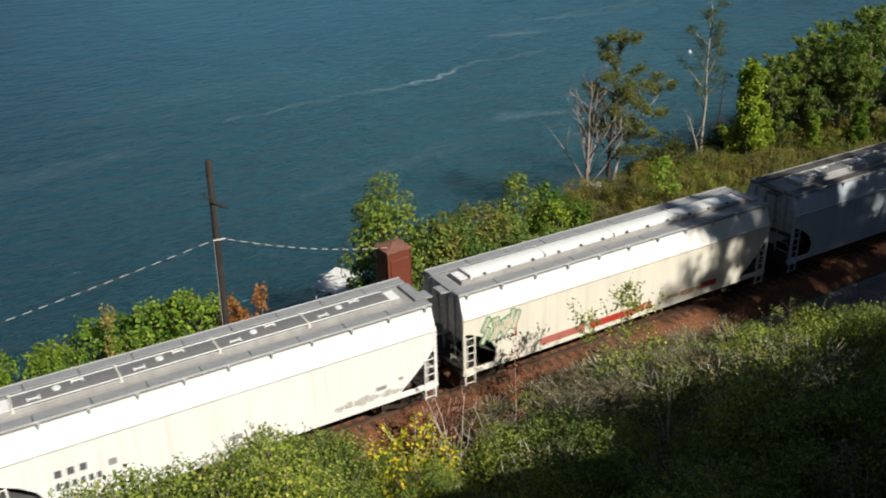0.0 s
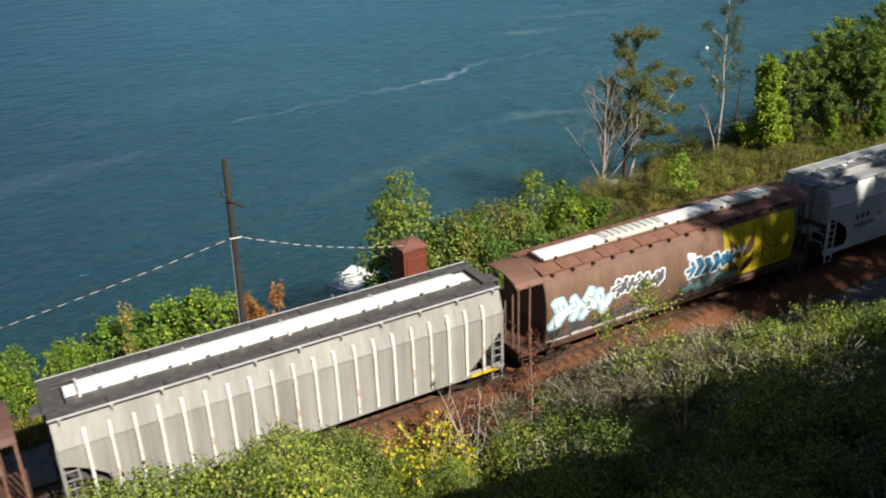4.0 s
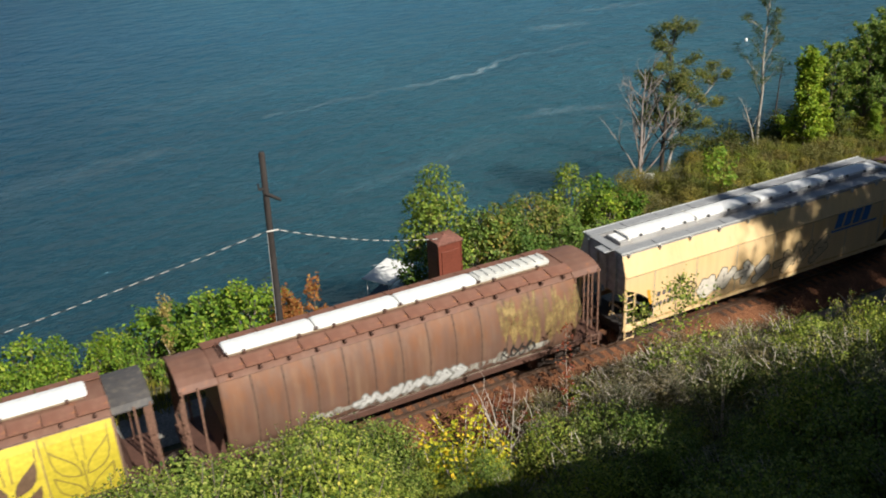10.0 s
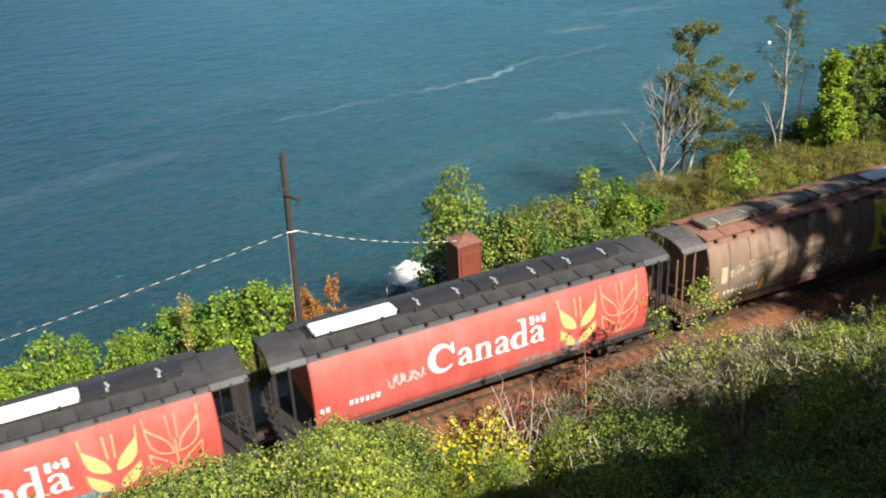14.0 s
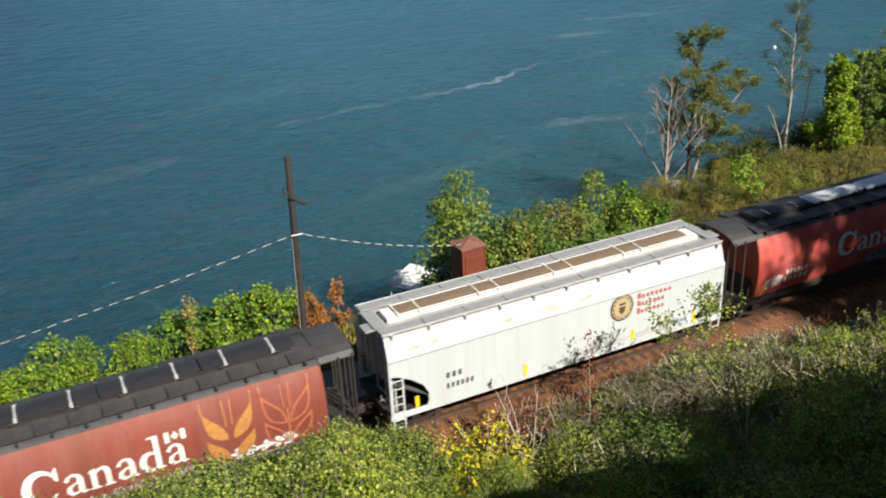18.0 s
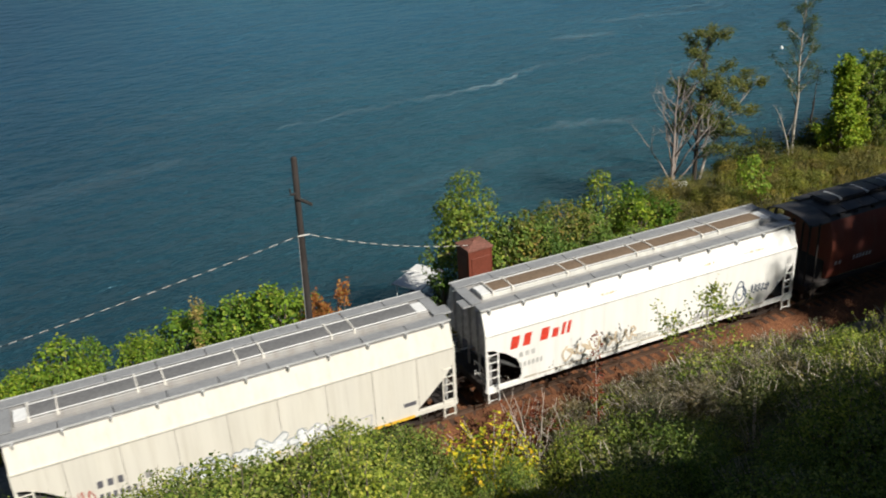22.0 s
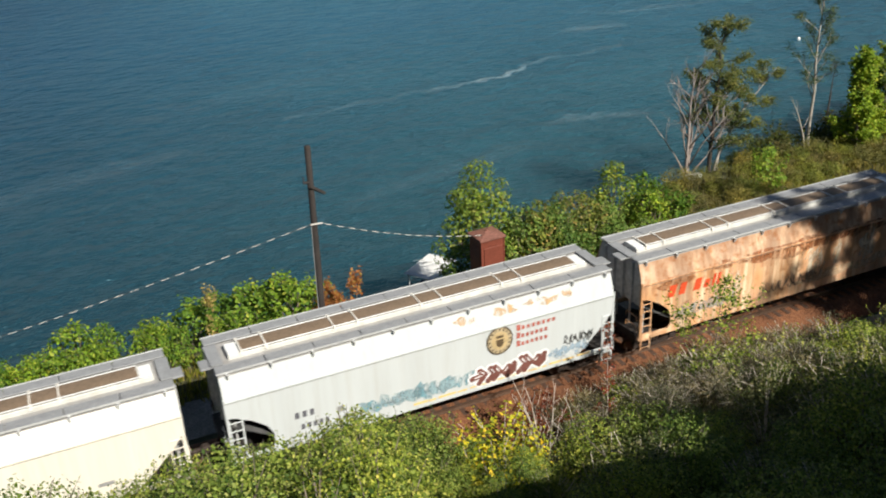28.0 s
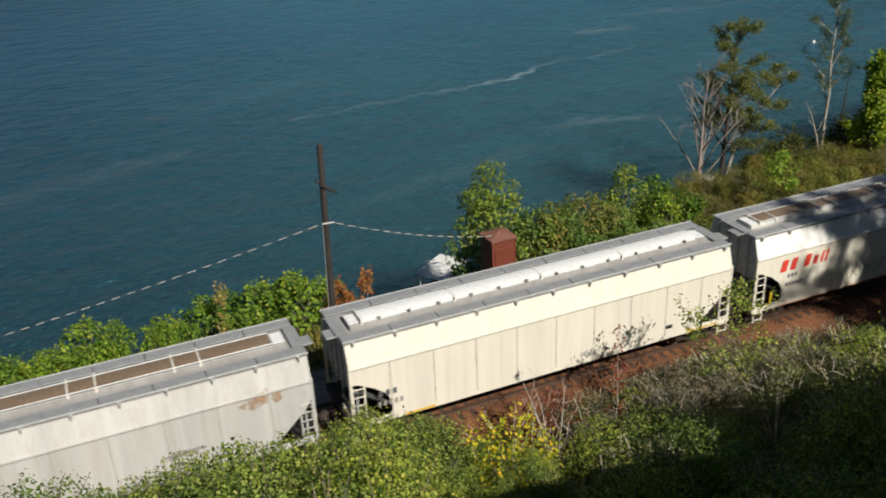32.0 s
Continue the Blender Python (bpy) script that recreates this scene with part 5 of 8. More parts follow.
def marks_dark_red(car, side, h):
    country_name(car, side, -2.75, 2.05, 5.05, 1.15, (0.80, 0.79, 0.76))
    wheat(car, side, 2.85, 1.5, 1.75, 2.3, (0.52, 0.24, 0.07), True, 0.012)
    wheat(car, side, 4.85, 1.5, 1.75, 2.3, (0.50, 0.17, 0.08), False, 0.012, 0.07)
    tag(car, side, 3.6, 1.4, 2.3, 0.5, (0.35, 0.15, 0.1), WHITE, 71, 5, (0.4, 0.35, 0.3), 0.04)
    smear(car, side, -3.0, 1.25, 5.8, 0.6, (0.36, 0.30, 0.26), 72, 36)
    scrawl(car, side, -2.6, 1.4, 5.0, 0.4, (0.55, 0.52, 0.48), 73, 14, 0.03)
    number_bars(car, side, -6.9, 1.95, 0.5, 0.24, WHITE, 2, 3)
    number_bars(car, side, -5.8, 2.0, 1.2, 0.24, WHITE, 6, 4)
    foot_stripe(car, side, -6.5, 13, (0.50, 0.45, 0.34), 1.2, 0.12, 10)


def marks_white_red(car, side, h):
    red_blocks(car, side, -6.6, 2.66, 2.75, 0.52, LETTERRED)
    number_bars(car, side, -6.2, 2.2, 0.8, 0.24, (0.55, 0.55, 0.53), 3, 3)
    number_bars(car, side, -6.2, 1.75, 1.1, 0.24, (0.55, 0.55, 0.53), 6, 4)
    scrawl(car, side, -4.3, 1.45, 3.8, 0.65, (0.66, 0.54, 0.38), 81, 6, 0.07)
    Marks().stroke([(4.6 + 0.35 * math.cos(q * 0.5) * (1 if q < 13 else 0.6), 1.9 + 0.45 * math.sin(q * 0.5) + (0.25 if q > 13 else 0)) for q in range(26)], 0.055).lay("graffiti_line", side, 0.008, paint((0.05, 0.09, 0.16)), car)
    scrawl(car, side, 5.2, 1.85, 1.0, 0.4, (0.05, 0.09, 0.16), 82, 5, 0.04)
    scrawl(car, side, 2.2, 1.4, 1.8, 0.4, (0.30, 0.30, 0.30), 83, 8, 0.035)
    smear(car, side, -1.0, 1.25, 5.8, 0.4, (0.62, 0.60, 0.55), 84, 22)
    foot_stripe(car, side, -6.0, 12, (0.55, 0.50, 0.42), 1.18, 0.1, 11)
    for u in (-2.6, 2.5, 5.0):
        smear(car, side, u, 3.75, 0.8, 0.12, (0.70, 0.62, 0.44), int(u * 10) + 60, 6)


def marks_grey_soo(car, side, h):
    number_bars(car, side, -5.2, 2.1, 0.95, 0.3, SLATE, 3, 3)
    number_bars(car, side, -5.2, 1.62, 1.25, 0.27, SLATE, 6, 4)
    scrawl(car, side, -6.7, 1.7, 1.4, 0.45, FADEDRED, 91, 6, 0.035)
    panel(car, side, -3.72, 1.95, 0.24, 0.26, GREYP)
    rnd = random.Random(92)
    tag(car, side, -2.85, 1.24, 2.5, 0.72, (0.33, 0.37, 0.42), (0.78, 0.80, 0.82), 93, 4, (0.50, 0.58, 0.66), 0.045)
    tag(car, side, -0.35, 1.26, 2.1, 0.76, (0.36, 0.40, 0.44), (0.84, 0.86, 0.87), 96, 3, (0.55, 0.62, 0.70), 0.045)
    tag(car, side, 1.65, 1.36, 1.0, 0.62, (0.40, 0.42, 0.46), (0.86, 0.87, 0.87), 95, 2, (0.60, 0.64, 0.70), 0.04)
    for u in (-2.3, -0.9, 0.6, 1.6):
        Marks().blob(u, 1.36, 0.14, 0.06, rnd).lay("graffiti_spot", side, 0.016, paint((0.80, 0.62, 0.12)), car)
    Marks().stroke([(3.5, 1.25), (4.1, 1.3), (4.15, 1.7), (3.6, 1.65), (3.5, 1.25)], 0.035).lay("graffiti_line", side, 0.008, paint((0.45, 0.45, 0.5)), car)
    panel(car, side, 5.4, 1.55, 0.5, 0.16, SLATE)
    panel(car, side, 4.2, 1.02, 1.6, 0.12, (0.85, 0.50, 0.05), lift=0.045)


def marks_chocolate(car, side, h):
    panel(car, side, 2.72, 1.5, 2.1, 2.5, (0.40, 0.315, 0.125))
    panel(car, side, 4.95, 1.5, 2.05, 2.5, (0.36, 0.28, 0.11))
    wheat(car, side, 3.0, 1.6, 1.8, 2.1, (0.13, 0.07, 0.045), True)
    wheat(car, side, 5.08, 1.6, 1.8, 2.2, (0.15, 0.085, 0.05), False, stem=0.07)
    smear(car, side, 2.7, 1.5, 4.3, 0.5, (0.17, 0.10, 0.065), 101, 14, 0.008)
    Marks().word("Government", -5.3, 2.62, 0.42, 0, 0.006).word("of Canada", -5.3, 2.16, 0.42, 0, 0.006).word("Gouvernement", -2.75, 2.68, 0.42, 0, 0.006).word("du Canada", -2.75, 2.22, 0.42, 0, 0.006).lay("lettering", side, 0.008, paint((0.62, 0.50, 0.30)), car, "tan lettering")
    panel(car, side, -6.8, 2.2, 0.34, 0.62, (0.62, 0.50, 0.30))
    leaf = [(0, 1), (0.13, 0.66), (0.32, 0.78), (0.26, 0.42), (0.5, 0.5), (0.42, 0.26), (0.56, 0.1), (0.12, -0.12), (0.08, -0.45), (-0.08, -0.45), (-0.12, -0.12), (-0.56, 0.1), (-0.42, 0.26), (-0.5, 0.5), (-0.26, 0.42), (-0.32, 0.78), (-0.13, 0.66)]
    Marks().polygon([(-6.0 + 0.48 * a, 2.4 + 0.42 * b) for a, b in leaf]).lay("leaf_sign", side, 0.008, paint((0.62, 0.50, 0.30)), car, "tan maple leaf")
    number_bars(car, side, -6.9, 1.62, 0.4, 0.2, TANP, 2, 3)
    number_bars(car, side, -5.7, 1.65, 1.2, 0.2, TANP, 6, 4)
    tag(car, side, -3.3, 1.35, 4.6, 0.5, (0.36, 0.35, 0.33), (0.17, 0.13, 0.11), 102, 8, (0.42, 0.41, 0.39), 0.045)
    tag(car, side, 2.6, 1.35, 2.2, 0.4, (0.40, 0.39, 0.37), (0.17, 0.13, 0.11), 103, 6, (0.42, 0.41, 0.39), 0.04)
    Marks().bar(-7.15, 1.4, 0.14, 0.5, 0.2).bar(6.9, 1.5, 0.14, 0.7, 0.2).lay("reflector", side, 0.008, paint(ORANGEP), car)


def marks_rusty(car, side, h):
    red_blocks(car, side, -6.35, 2.66, 2.7, 0.52, (0.72, 0.09, 0.03))
    smear(car, side, -6.2, 1.5, 3.4, 0.6, (0.60, 0.52, 0.40), 111, 18)
    scrawl(car, side, -6.0, 1.6, 3.2, 0.5, (0.30, 0.30, 0.28), 112, 9, 0.04)
    scrawl(car, side, -1.2, 1.5, 3.2, 0.5, (0.18, 0.12, 0.09), 113, 8, 0.05)
    smear(car, side, 0.5, 1.3, 6.6, 0.6, (0.80, 0.62, 0.42), 114, 16, 0.003)
    smear(car, side, -7.2, 3.0, 14.4, 0.75, (0.34, 0.13, 0.05), 116, 26, 0.004)
    for u, w in ((-3.2, 0.5), (1.2, 0.7), (2.6, 0.4), (4.3, 0.6), (6.2, 0.8)):
        smear(car, side, u, 1.5, w, 1.9, (0.90, 0.78, 0.60), int(u * 10) + 160, 4, 0.006)


def marks_white_graffiti(car, side, h):
    emblem(car, side, 2.6, 2.92, 0.56)
    red_rows(car, side, 3.32, 3.12, ((1.75, 8), (1.4, 7), (1.4, 7)))
    tag(car, side, 1.3, 1.25, 3.3, 0.72, WHITE, (0.19, 0.075, 0.06), 121, 5, WHITE, 0.09)
    smear(car, side, -3.1, 1.3, 4.4, 0.75, (0.20, 0.38, 0.44), 122, 34)
    smear(car, side, -2.2, 1.4, 3.0, 0.6, (0.36, 0.50, 0.54), 123, 18, 0.008)
    smear(car, side, 4.5, 1.4, 1.9, 0.5, (0.36, 0.48, 0.58), 124, 14)
    scrawl(car, side, 5.4, 1.9, 1.3, 0.4, BLACKP, 125, 5, 0.04)
    number_bars(car, side, -5.38, 2.1, 0.8, 0.28, SLATE, 3, 3)
    number_bars(car, side, -5.2, 1.62, 1.1, 0.24, SLATE, 5, 4)
    panel(car, side, -3.87, 1.88, 0.24, 0.24, GREYP)
    foot_stripe(car, side, -1, 7.6, (0.80, 0.60, 0.25), 1.18, 0.12, 12)
    for u, w in ((1.1, 0.7), (2.6, 0.7), (4.0, 1.0), (5.4, 0.4)):
        smear(car, side, u, 3.85, w, 0.34, (0.62, 0.40, 0.20), int(u * 10), 6)


def marks_cream_red(car, side, h):
    red_blocks(car, side, -6.35, 2.66, 2.65, 0.54, LETTERRED)
    number_bars(car, side, -5.9, 2.32, 0.6, 0.2, SLATE, 3, 3)
    number_bars(car, side, -5.95, 1.92, 1.0, 0.2, SLATE, 6, 4)
    scrawl(car, side, -2.5, 1.5, 2.4, 0.55, (0.40, 0.36, 0.28), 131, 5, 0.04)
    scrawl(car, side, 1.0, 1.5, 1.6, 0.45, (0.10, 0.10, 0.12), 132, 7, 0.05)
    foot_stripe(car, side, -6.2, 12.4, (0.75, 0.30, 0.12), 1.02, 0.05, 13)
    panel(car, side, -6.75, 1.25, 0.14, 0.6, (0.88, 0.60, 0.03))
    panel(car, side, 4.7, 1.7, 0.5, 0.14, GREYP)


def marks_cream_plain(car, side, h):
    number_bars(car, side, -7.25, 2.1, 0.8, 0.26, SLATE, 3, 3)
    number_bars(car, side, -7.3, 1.68, 1.05, 0.24, (0.35, 0.33, 0.3), 5, 4)
    panel(car, side, 5.1, 1.48, 0.32, 0.17, BLACKP)
    foot_stripe(car, side, 6.2, 1.5, (0.85, 0.52, 0.05), 1.05, 0.1, 14)
    foot_stripe(car, side, -6.3, 1.2, (0.85, 0.52, 0.05), 1.05, 0.1, 15)
    scrawl(car, side, 1.1, 1.35, 0.8, 0.22, (0.35, 0.35, 0.35), 141, 4, 0.03)


def marks_grey_tail(car, side, h):
    smear(car, side, 2.4, 1.9, 1.2, 0.3, (0.42, 0.4, 0.37), 151, 8)
    smear(car, side, 5.2, 3.0, 1.2, 0.6, (0.48, 0.30, 0.18), 152, 6)
# ---- the train, from its leading car here to its tail ----
WHITE_LID = plain("white_hatch_paint", (0.86, 0.87, 0.86), 0.4, 0, 6, 0.08, 0.03)
GREY_LID = plain("grey_hatch_paint", (0.20, 0.20, 0.20), 0.5, 0, 10, 0.2, 0.1)
BLACK_LID = plain("black_hatch_paint", (0.034, 0.034, 0.038), 0.45, 0, 10, 0.25, 0.1)
TAN_LID = plain("tan_hatch_paint", (0.23, 0.165, 0.11), 0.6, 0, 10, 0.2, 0.1)
DUN_LID = plain("dun_hatch_paint", (0.16, 0.14, 0.115), 0.65, 0, 10, 0.25, 0.1)
CREAM_LID = plain("cream_hatch_paint", (0.80, 0.60, 0.36), 0.5, 0, 8, 0.15, 0.05)
PINK_LID = plain("faded_pink_hatch", (0.40, 0.22, 0.18), 0.6, 0, 8, 0.2, 0.1)
BLACKROOF = car_paint("black_roof_paint", (0.038, 0.036, 0.038), 0.12, 0.25, 0.5, dust=(0.12, 0.11, 0.10), fade=0.05)
BROWNROOF = car_paint("rusty_brown_roof", (0.165, 0.080, 0.055), 0.35, 0.35, 0.7, rust_colour=(0.32, 0.13, 0.06), dust=(0.27, 0.165, 0.11), fade=0.04, band=0.15, top_rust=0.12)
DARKBROWNROOF = car_paint("dark_brown_roof", (0.12, 0.056, 0.042), 0.3, 0.35, 0.65, rust_colour=(0.20, 0.08, 0.04), dust=(0.17, 0.11, 0.08), fade=0.03, band=0.15)
BROWNBOARD = car_paint("rusty_walkway", (0.22, 0.095, 0.060), 0.35, 0.35, 0.75, rust_colour=(0.38, 0.16, 0.07), dust=(0.32, 0.19, 0.12), fade=0.05, band=0.15)
GREYROOF = car_paint("grey_roof_paint", (0.34, 0.33, 0.32), 0.1, 0.4, 0.55, dust=(0.26, 0.22, 0.17), fade=0.15)
DARKROOF = car_paint("dark_grey_roof", (0.058, 0.053, 0.052), 0.12, 0.3, 0.6, fade=0.06)
PALEROOF = car_paint("pale_roof_paint", (0.62, 0.62, 0.58), 0.05, 0.25, 0.5, fade=0.1)
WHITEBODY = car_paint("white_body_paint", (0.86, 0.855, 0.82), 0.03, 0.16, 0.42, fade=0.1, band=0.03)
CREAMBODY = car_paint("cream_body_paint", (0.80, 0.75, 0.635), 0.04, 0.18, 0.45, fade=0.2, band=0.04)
YELLOWCREAM = car_paint("yellow_cream_paint", (0.79, 0.55, 0.27), 0.06, 0.3, 0.45, dust=(0.5, 0.33, 0.17), fade=0.12, band=0.07)
PALEGREY = car_paint("pale_grey_paint", (0.55, 0.54, 0.51), 0.05, 0.3, 0.5, fade=0.15)
# grey car; blue of the skylight in its shade put into the paint
SKYGREY = car_paint("sky_tinted_grey_paint", (0.50, 0.56, 0.62), 0.05, 0.25, 0.5, fade=0.1)
PALECREAM = car_paint("pale_cream_paint", (0.70, 0.675, 0.60), 0.04, 0.22, 0.5, fade=0.12, band=0.04)
DUSTYGREY = car_paint("dusty_grey_paint", (0.325, 0.31, 0.28), 0.1, 0.5, 0.6, dust=(0.25, 0.23, 0.20), fade=0.12, band=0.2)
RIBRUST = car_paint("rust_streaked_side_posts", (0.74, 0.70, 0.62), 0.62, 0.4, 0.6, rust_colour=(0.40, 0.18, 0.09))
RIBWHITE = car_paint("pale_side_posts", (0.80, 0.77, 0.70), 0.12, 0.3, 0.6, rust_colour=(0.34, 0.17, 0.09))
BROWN1 = car_paint("faded_brown_paint", (0.15, 0.082, 0.052), 0.12, 0.4, 0.6, dust=(0.28, 0.20, 0.14), fade=0.06, band=0.11, top_rust=0.3)
BROWN2 = car_paint("red_brown_paint", (0.125, 0.064, 0.045), 0.22, 0.45, 0.5, rust_colour=(0.19, 0.075, 0.03), dust=(0.22, 0.15, 0.105), fade=0.05, band=0.12, top_rust=0.4)
BROWN5 = car_paint("orange_brown_paint", (0.165, 0.085, 0.055), 0.25, 0.45, 0.5, rust_colour=(0.24, 0.095, 0.035), dust=(0.30, 0.20, 0.13), fade=0.06, band=0.13, top_rust=0.6)
BROWN3 = car_paint("dusty_brown_paint", (0.19, 0.122, 0.082), 0.1, 0.45, 0.6, dust=(0.33, 0.26, 0.19), fade=0.1, band=0.12, top_rust=0.3)
BROWN4 = car_paint("chocolate_paint", (0.122, 0.066, 0.044), 0.1, 0.35, 0.6, dust=(0.22, 0.15, 0.10), fade=0.05, band=0.14, top_rust=0.25)
REDBODY = car_paint("faded_red_paint", (0.52, 0.075, 0.058), 0.04, 0.25, 0.45, dust=(0.42, 0.16, 0.12), fade=0.12)
DARKRED = car_paint("dull_dark_red_paint", (0.24, 0.058, 0.036), 0.08, 0.35, 0.5, dust=(0.25, 0.13, 0.10), fade=0.05, band=0.12)
RUSTBODY = car_paint("rust_bleached_paint", (0.66, 0.34, 0.15), 0.48, 0.95, 0.65, rust_colour=(0.40, 0.15, 0.05), dust=(0.88, 0.72, 0.50), fade=0.2, band=0.32, top_rust=0.75)
RUSTTOP = car_paint("rust_stained_shoulder", (0.62, 0.42, 0.26), 0.62, 0.8, 0.65, rust_colour=(0.42, 0.17, 0.06), dust=(0.40, 0.19, 0.08), fade=0.2, band=0.3, top_rust=0.6)
EMBLEMWHITE = car_paint("blue_white_body_paint", (0.555, 0.59, 0.595), 0.03, 0.16, 0.42, fade=0.1, band=0.03)
BROWNIRON = plain("brown_ironwork", (0.11, 0.052, 0.036), 0.7, 0, 20, 0.35)
PALEIRON = plain("rusty_post_paint", (0.24, 0.13, 0.09), 0.7, 0, 14, 0.35)
RIM = plain("tan_rim_paint", (0.36, 0.27, 0.18), 0.7, 0, 14, 0.3)


def lids(n, length, *mats):
    """n equal lids from rear to front, cycling through (material, style) pairs."""
    return [(length / n, *mats[i % len(mats)]) for i in range(n)]


def paired(n, length, mat):
    """n long lids, each followed by a short one."""
    return [(length / n * k, mat, "flat") for _ in range(n) for k in (0.26, 0.74)]


S, R = "smooth", "ribbed"
CARS = []


def add_train():
    """front and rear of each body at the start, along the track."""
    mid = lambda f, r: ((f + r) / 2, (f - r) / 2)
    W, G, B, TN = (WHITE_LID, S), (GREY_LID, "flat"), (BLACK_LID, S), (TAN_LID, "flat")
    a, h = mid(50.9, 34.35)
    CARS.append(flat_hopper(a, h, SKYGREY, GREYROOF, DARKROOF, BLACKIRON, lids(4, 12.6, G), "grey covered hopper car with blue sky light in its paint and a dark roof walkway", seams=0))
    a, h = mid(32.61, 15.9)
    # whiter shoulder: sun on the slope put into its paint
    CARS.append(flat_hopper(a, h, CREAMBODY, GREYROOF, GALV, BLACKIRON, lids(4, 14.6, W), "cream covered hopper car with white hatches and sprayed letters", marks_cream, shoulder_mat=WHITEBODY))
    a, h = mid(14.66, -1.02)
    CARS.append(flat_hopper(a, h, WHITEBODY, GREYROOF, GALV, BLACKIRON, lids(4, 13.2, G), "white covered hopper car with a grey roof", marks_white_smw))
    a, h = mid(-3.3, -17.55)
    CARS.append(round_hopper(a, h, BROWN1, BROWNROOF, BROWNIRON, lids(4, 13.2, W, (PALEROOF, R)), "brown rounded hopper car with a yellow panel and spray-painted side", marks_brown_yellow))
    a, h = mid(-19.67, -36.07)
    CARS.append(flat_hopper(a, h, DUSTYGREY, DARKROOF, DARKROOF, BLACKIRON, lids(4, 14.2, W), "dusty grey ribbed hopper car with white hatches", marks_grey_ribbed, posts=20, post_mat=RIBWHITE, end_mat=GREY_END))
    a, h = mid(-38.32, -52.75)
    CARS.append(round_hopper(a, h, BROWN2, DARKBROWNROOF, BROWNIRON, lids(4, 13.2, W, W, (CREAM_LID, S), W), "rust-brown rounded hopper car with white hatches", marks_rust_brown, seams=False))
    a, h = mid(-54.83, -71.36)
    CARS.append(flat_hopper(a, h, YELLOWCREAM, GREYROOF, GALV, BLACKIRON, lids(4, 14.6, W), "yellow-cream covered hopper car with blue slanted lettering", marks_yellow_cream, seams=7))
    a, h = mid(-73.68, -87.98)
    CARS.append(round_hopper(a, h, BROWN5, BROWNROOF, BROWNIRON, lids(4, 13.2, W, W, W, (PALEROOF, R)), "rusty brown rounded hopper car with white hatches", marks_brown_scrawl, seams="grimy"))
    a, h = mid(-91.35, -105.6)
    CARS.append(round_hopper(a, h, BROWN3, BROWNROOF, BROWNIRON, lids(4, 13.2, (DUN_LID, "flat"), (DUN_LID, "flat"), (DUN_LID, "flat"), W), "dusty brown rounded hopper car with a yellow wheat panel", marks_wheat_faded, canopy=DARKROOF, seams="grimy"))
    a, h = mid(-108.79, -123.13)
    CARS.append(round_hopper(a, h, REDBODY, BLACKROOF, BLACKIRON, lids(4, 13.2, W, B, B, B), "red rounded hopper car with large white lettering and wheat", marks_red_a))
    a, h = mid(-126.44, -140.84)
    CARS.append(round_hopper(a, h, REDBODY, BLACKROOF, BLACKIRON, lids(4, 13.2, B, W, W, B), "red rounded hopper car with white lettering and two white hatches", marks_red_b))
    a, h = mid(-142.85, -158.12)
    CARS.append(flat_hopper(a, h, EMBLEMWHITE, PALEROOF, GALV, BLACKIRON, paired(4, 13.3, TAN_LID), "white covered hopper car with a round emblem", marks_white_emblem))
    a, h = mid(-160.5, -174.77)
    CARS.append(round_hopper(a, h, DARKRED, BLACKROOF, BLACKIRON, lids(4, 13.2, B), "dull red rounded hopper car with large white lettering", marks_dark_red))
    a, h = mid(-176.99, -192.2)
    CARS.append(flat_hopper(a, h, WHITEBODY, PALEROOF, GALV, BLACKIRON, paired(4, 13.3, TAN_LID), "white covered hopper car with red block marks and tan hatches", marks_white_red))
    a, h = mid(-193.52, -208.55)
    CARS.append(flat_hopper(a, h, PALECREAM, GREYROOF, GALV, BLACKIRON, paired(4, 13.3, GREY_LID), "pale cream covered hopper car with side seams and white graffiti", marks_grey_soo, seams=8))
    a, h = mid(-210.94, -225.35)
    CARS.append(round_hopper(a, h, BROWN4, BROWNROOF, BROWNIRON, lids(4, 13.2, (PINK_LID, R), W, W, W), "chocolate brown rounded hopper car with tan wheat marks", marks_chocolate, seams="grimy"))
    a, h = mid(-227.53, -242.74)
    CARS.append(flat_hopper(a, h, RUSTBODY, PALEROOF, GALV, BLACKIRON, paired(4, 13.3, TAN_LID), "rust-orange covered hopper car with faded red marks", marks_rusty, shoulder_mat=RUSTTOP))
    a, h = mid(-244.06, -259.38)
    CARS.append(flat_hopper(a, h, EMBLEMWHITE, PALEROOF, GALV, BLACKIRON, paired(4, 13.3, TAN_LID), "white covered hopper car with a round emblem and blue graffiti", marks_white_graffiti))
    a, h = mid(-260.79, -275.98)
    # shoulder in lighter paint again, for the sunlight its slope takes
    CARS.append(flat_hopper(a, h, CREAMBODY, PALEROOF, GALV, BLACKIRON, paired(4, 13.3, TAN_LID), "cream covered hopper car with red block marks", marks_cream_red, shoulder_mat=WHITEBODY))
    a, h = mid(-277.3, -293.82)
    CARS.append(flat_hopper(a, h, CREAMBODY, GREYROOF, GALV, BLACKIRON, lids(4, 14.6, W), "cream covered hopper car with white hatches and side seams", marks_cream_plain, seams=9))
    a, h = mid(-295.15, -310.3)
    CARS.append(flat_hopper(a, h, PALEGREY, GREYROOF, GALV, BLACKIRON, paired(4, 13.3, TAN_LID), "pale grey covered hopper car with side seams", marks_grey_tail, seams=8))


add_train()
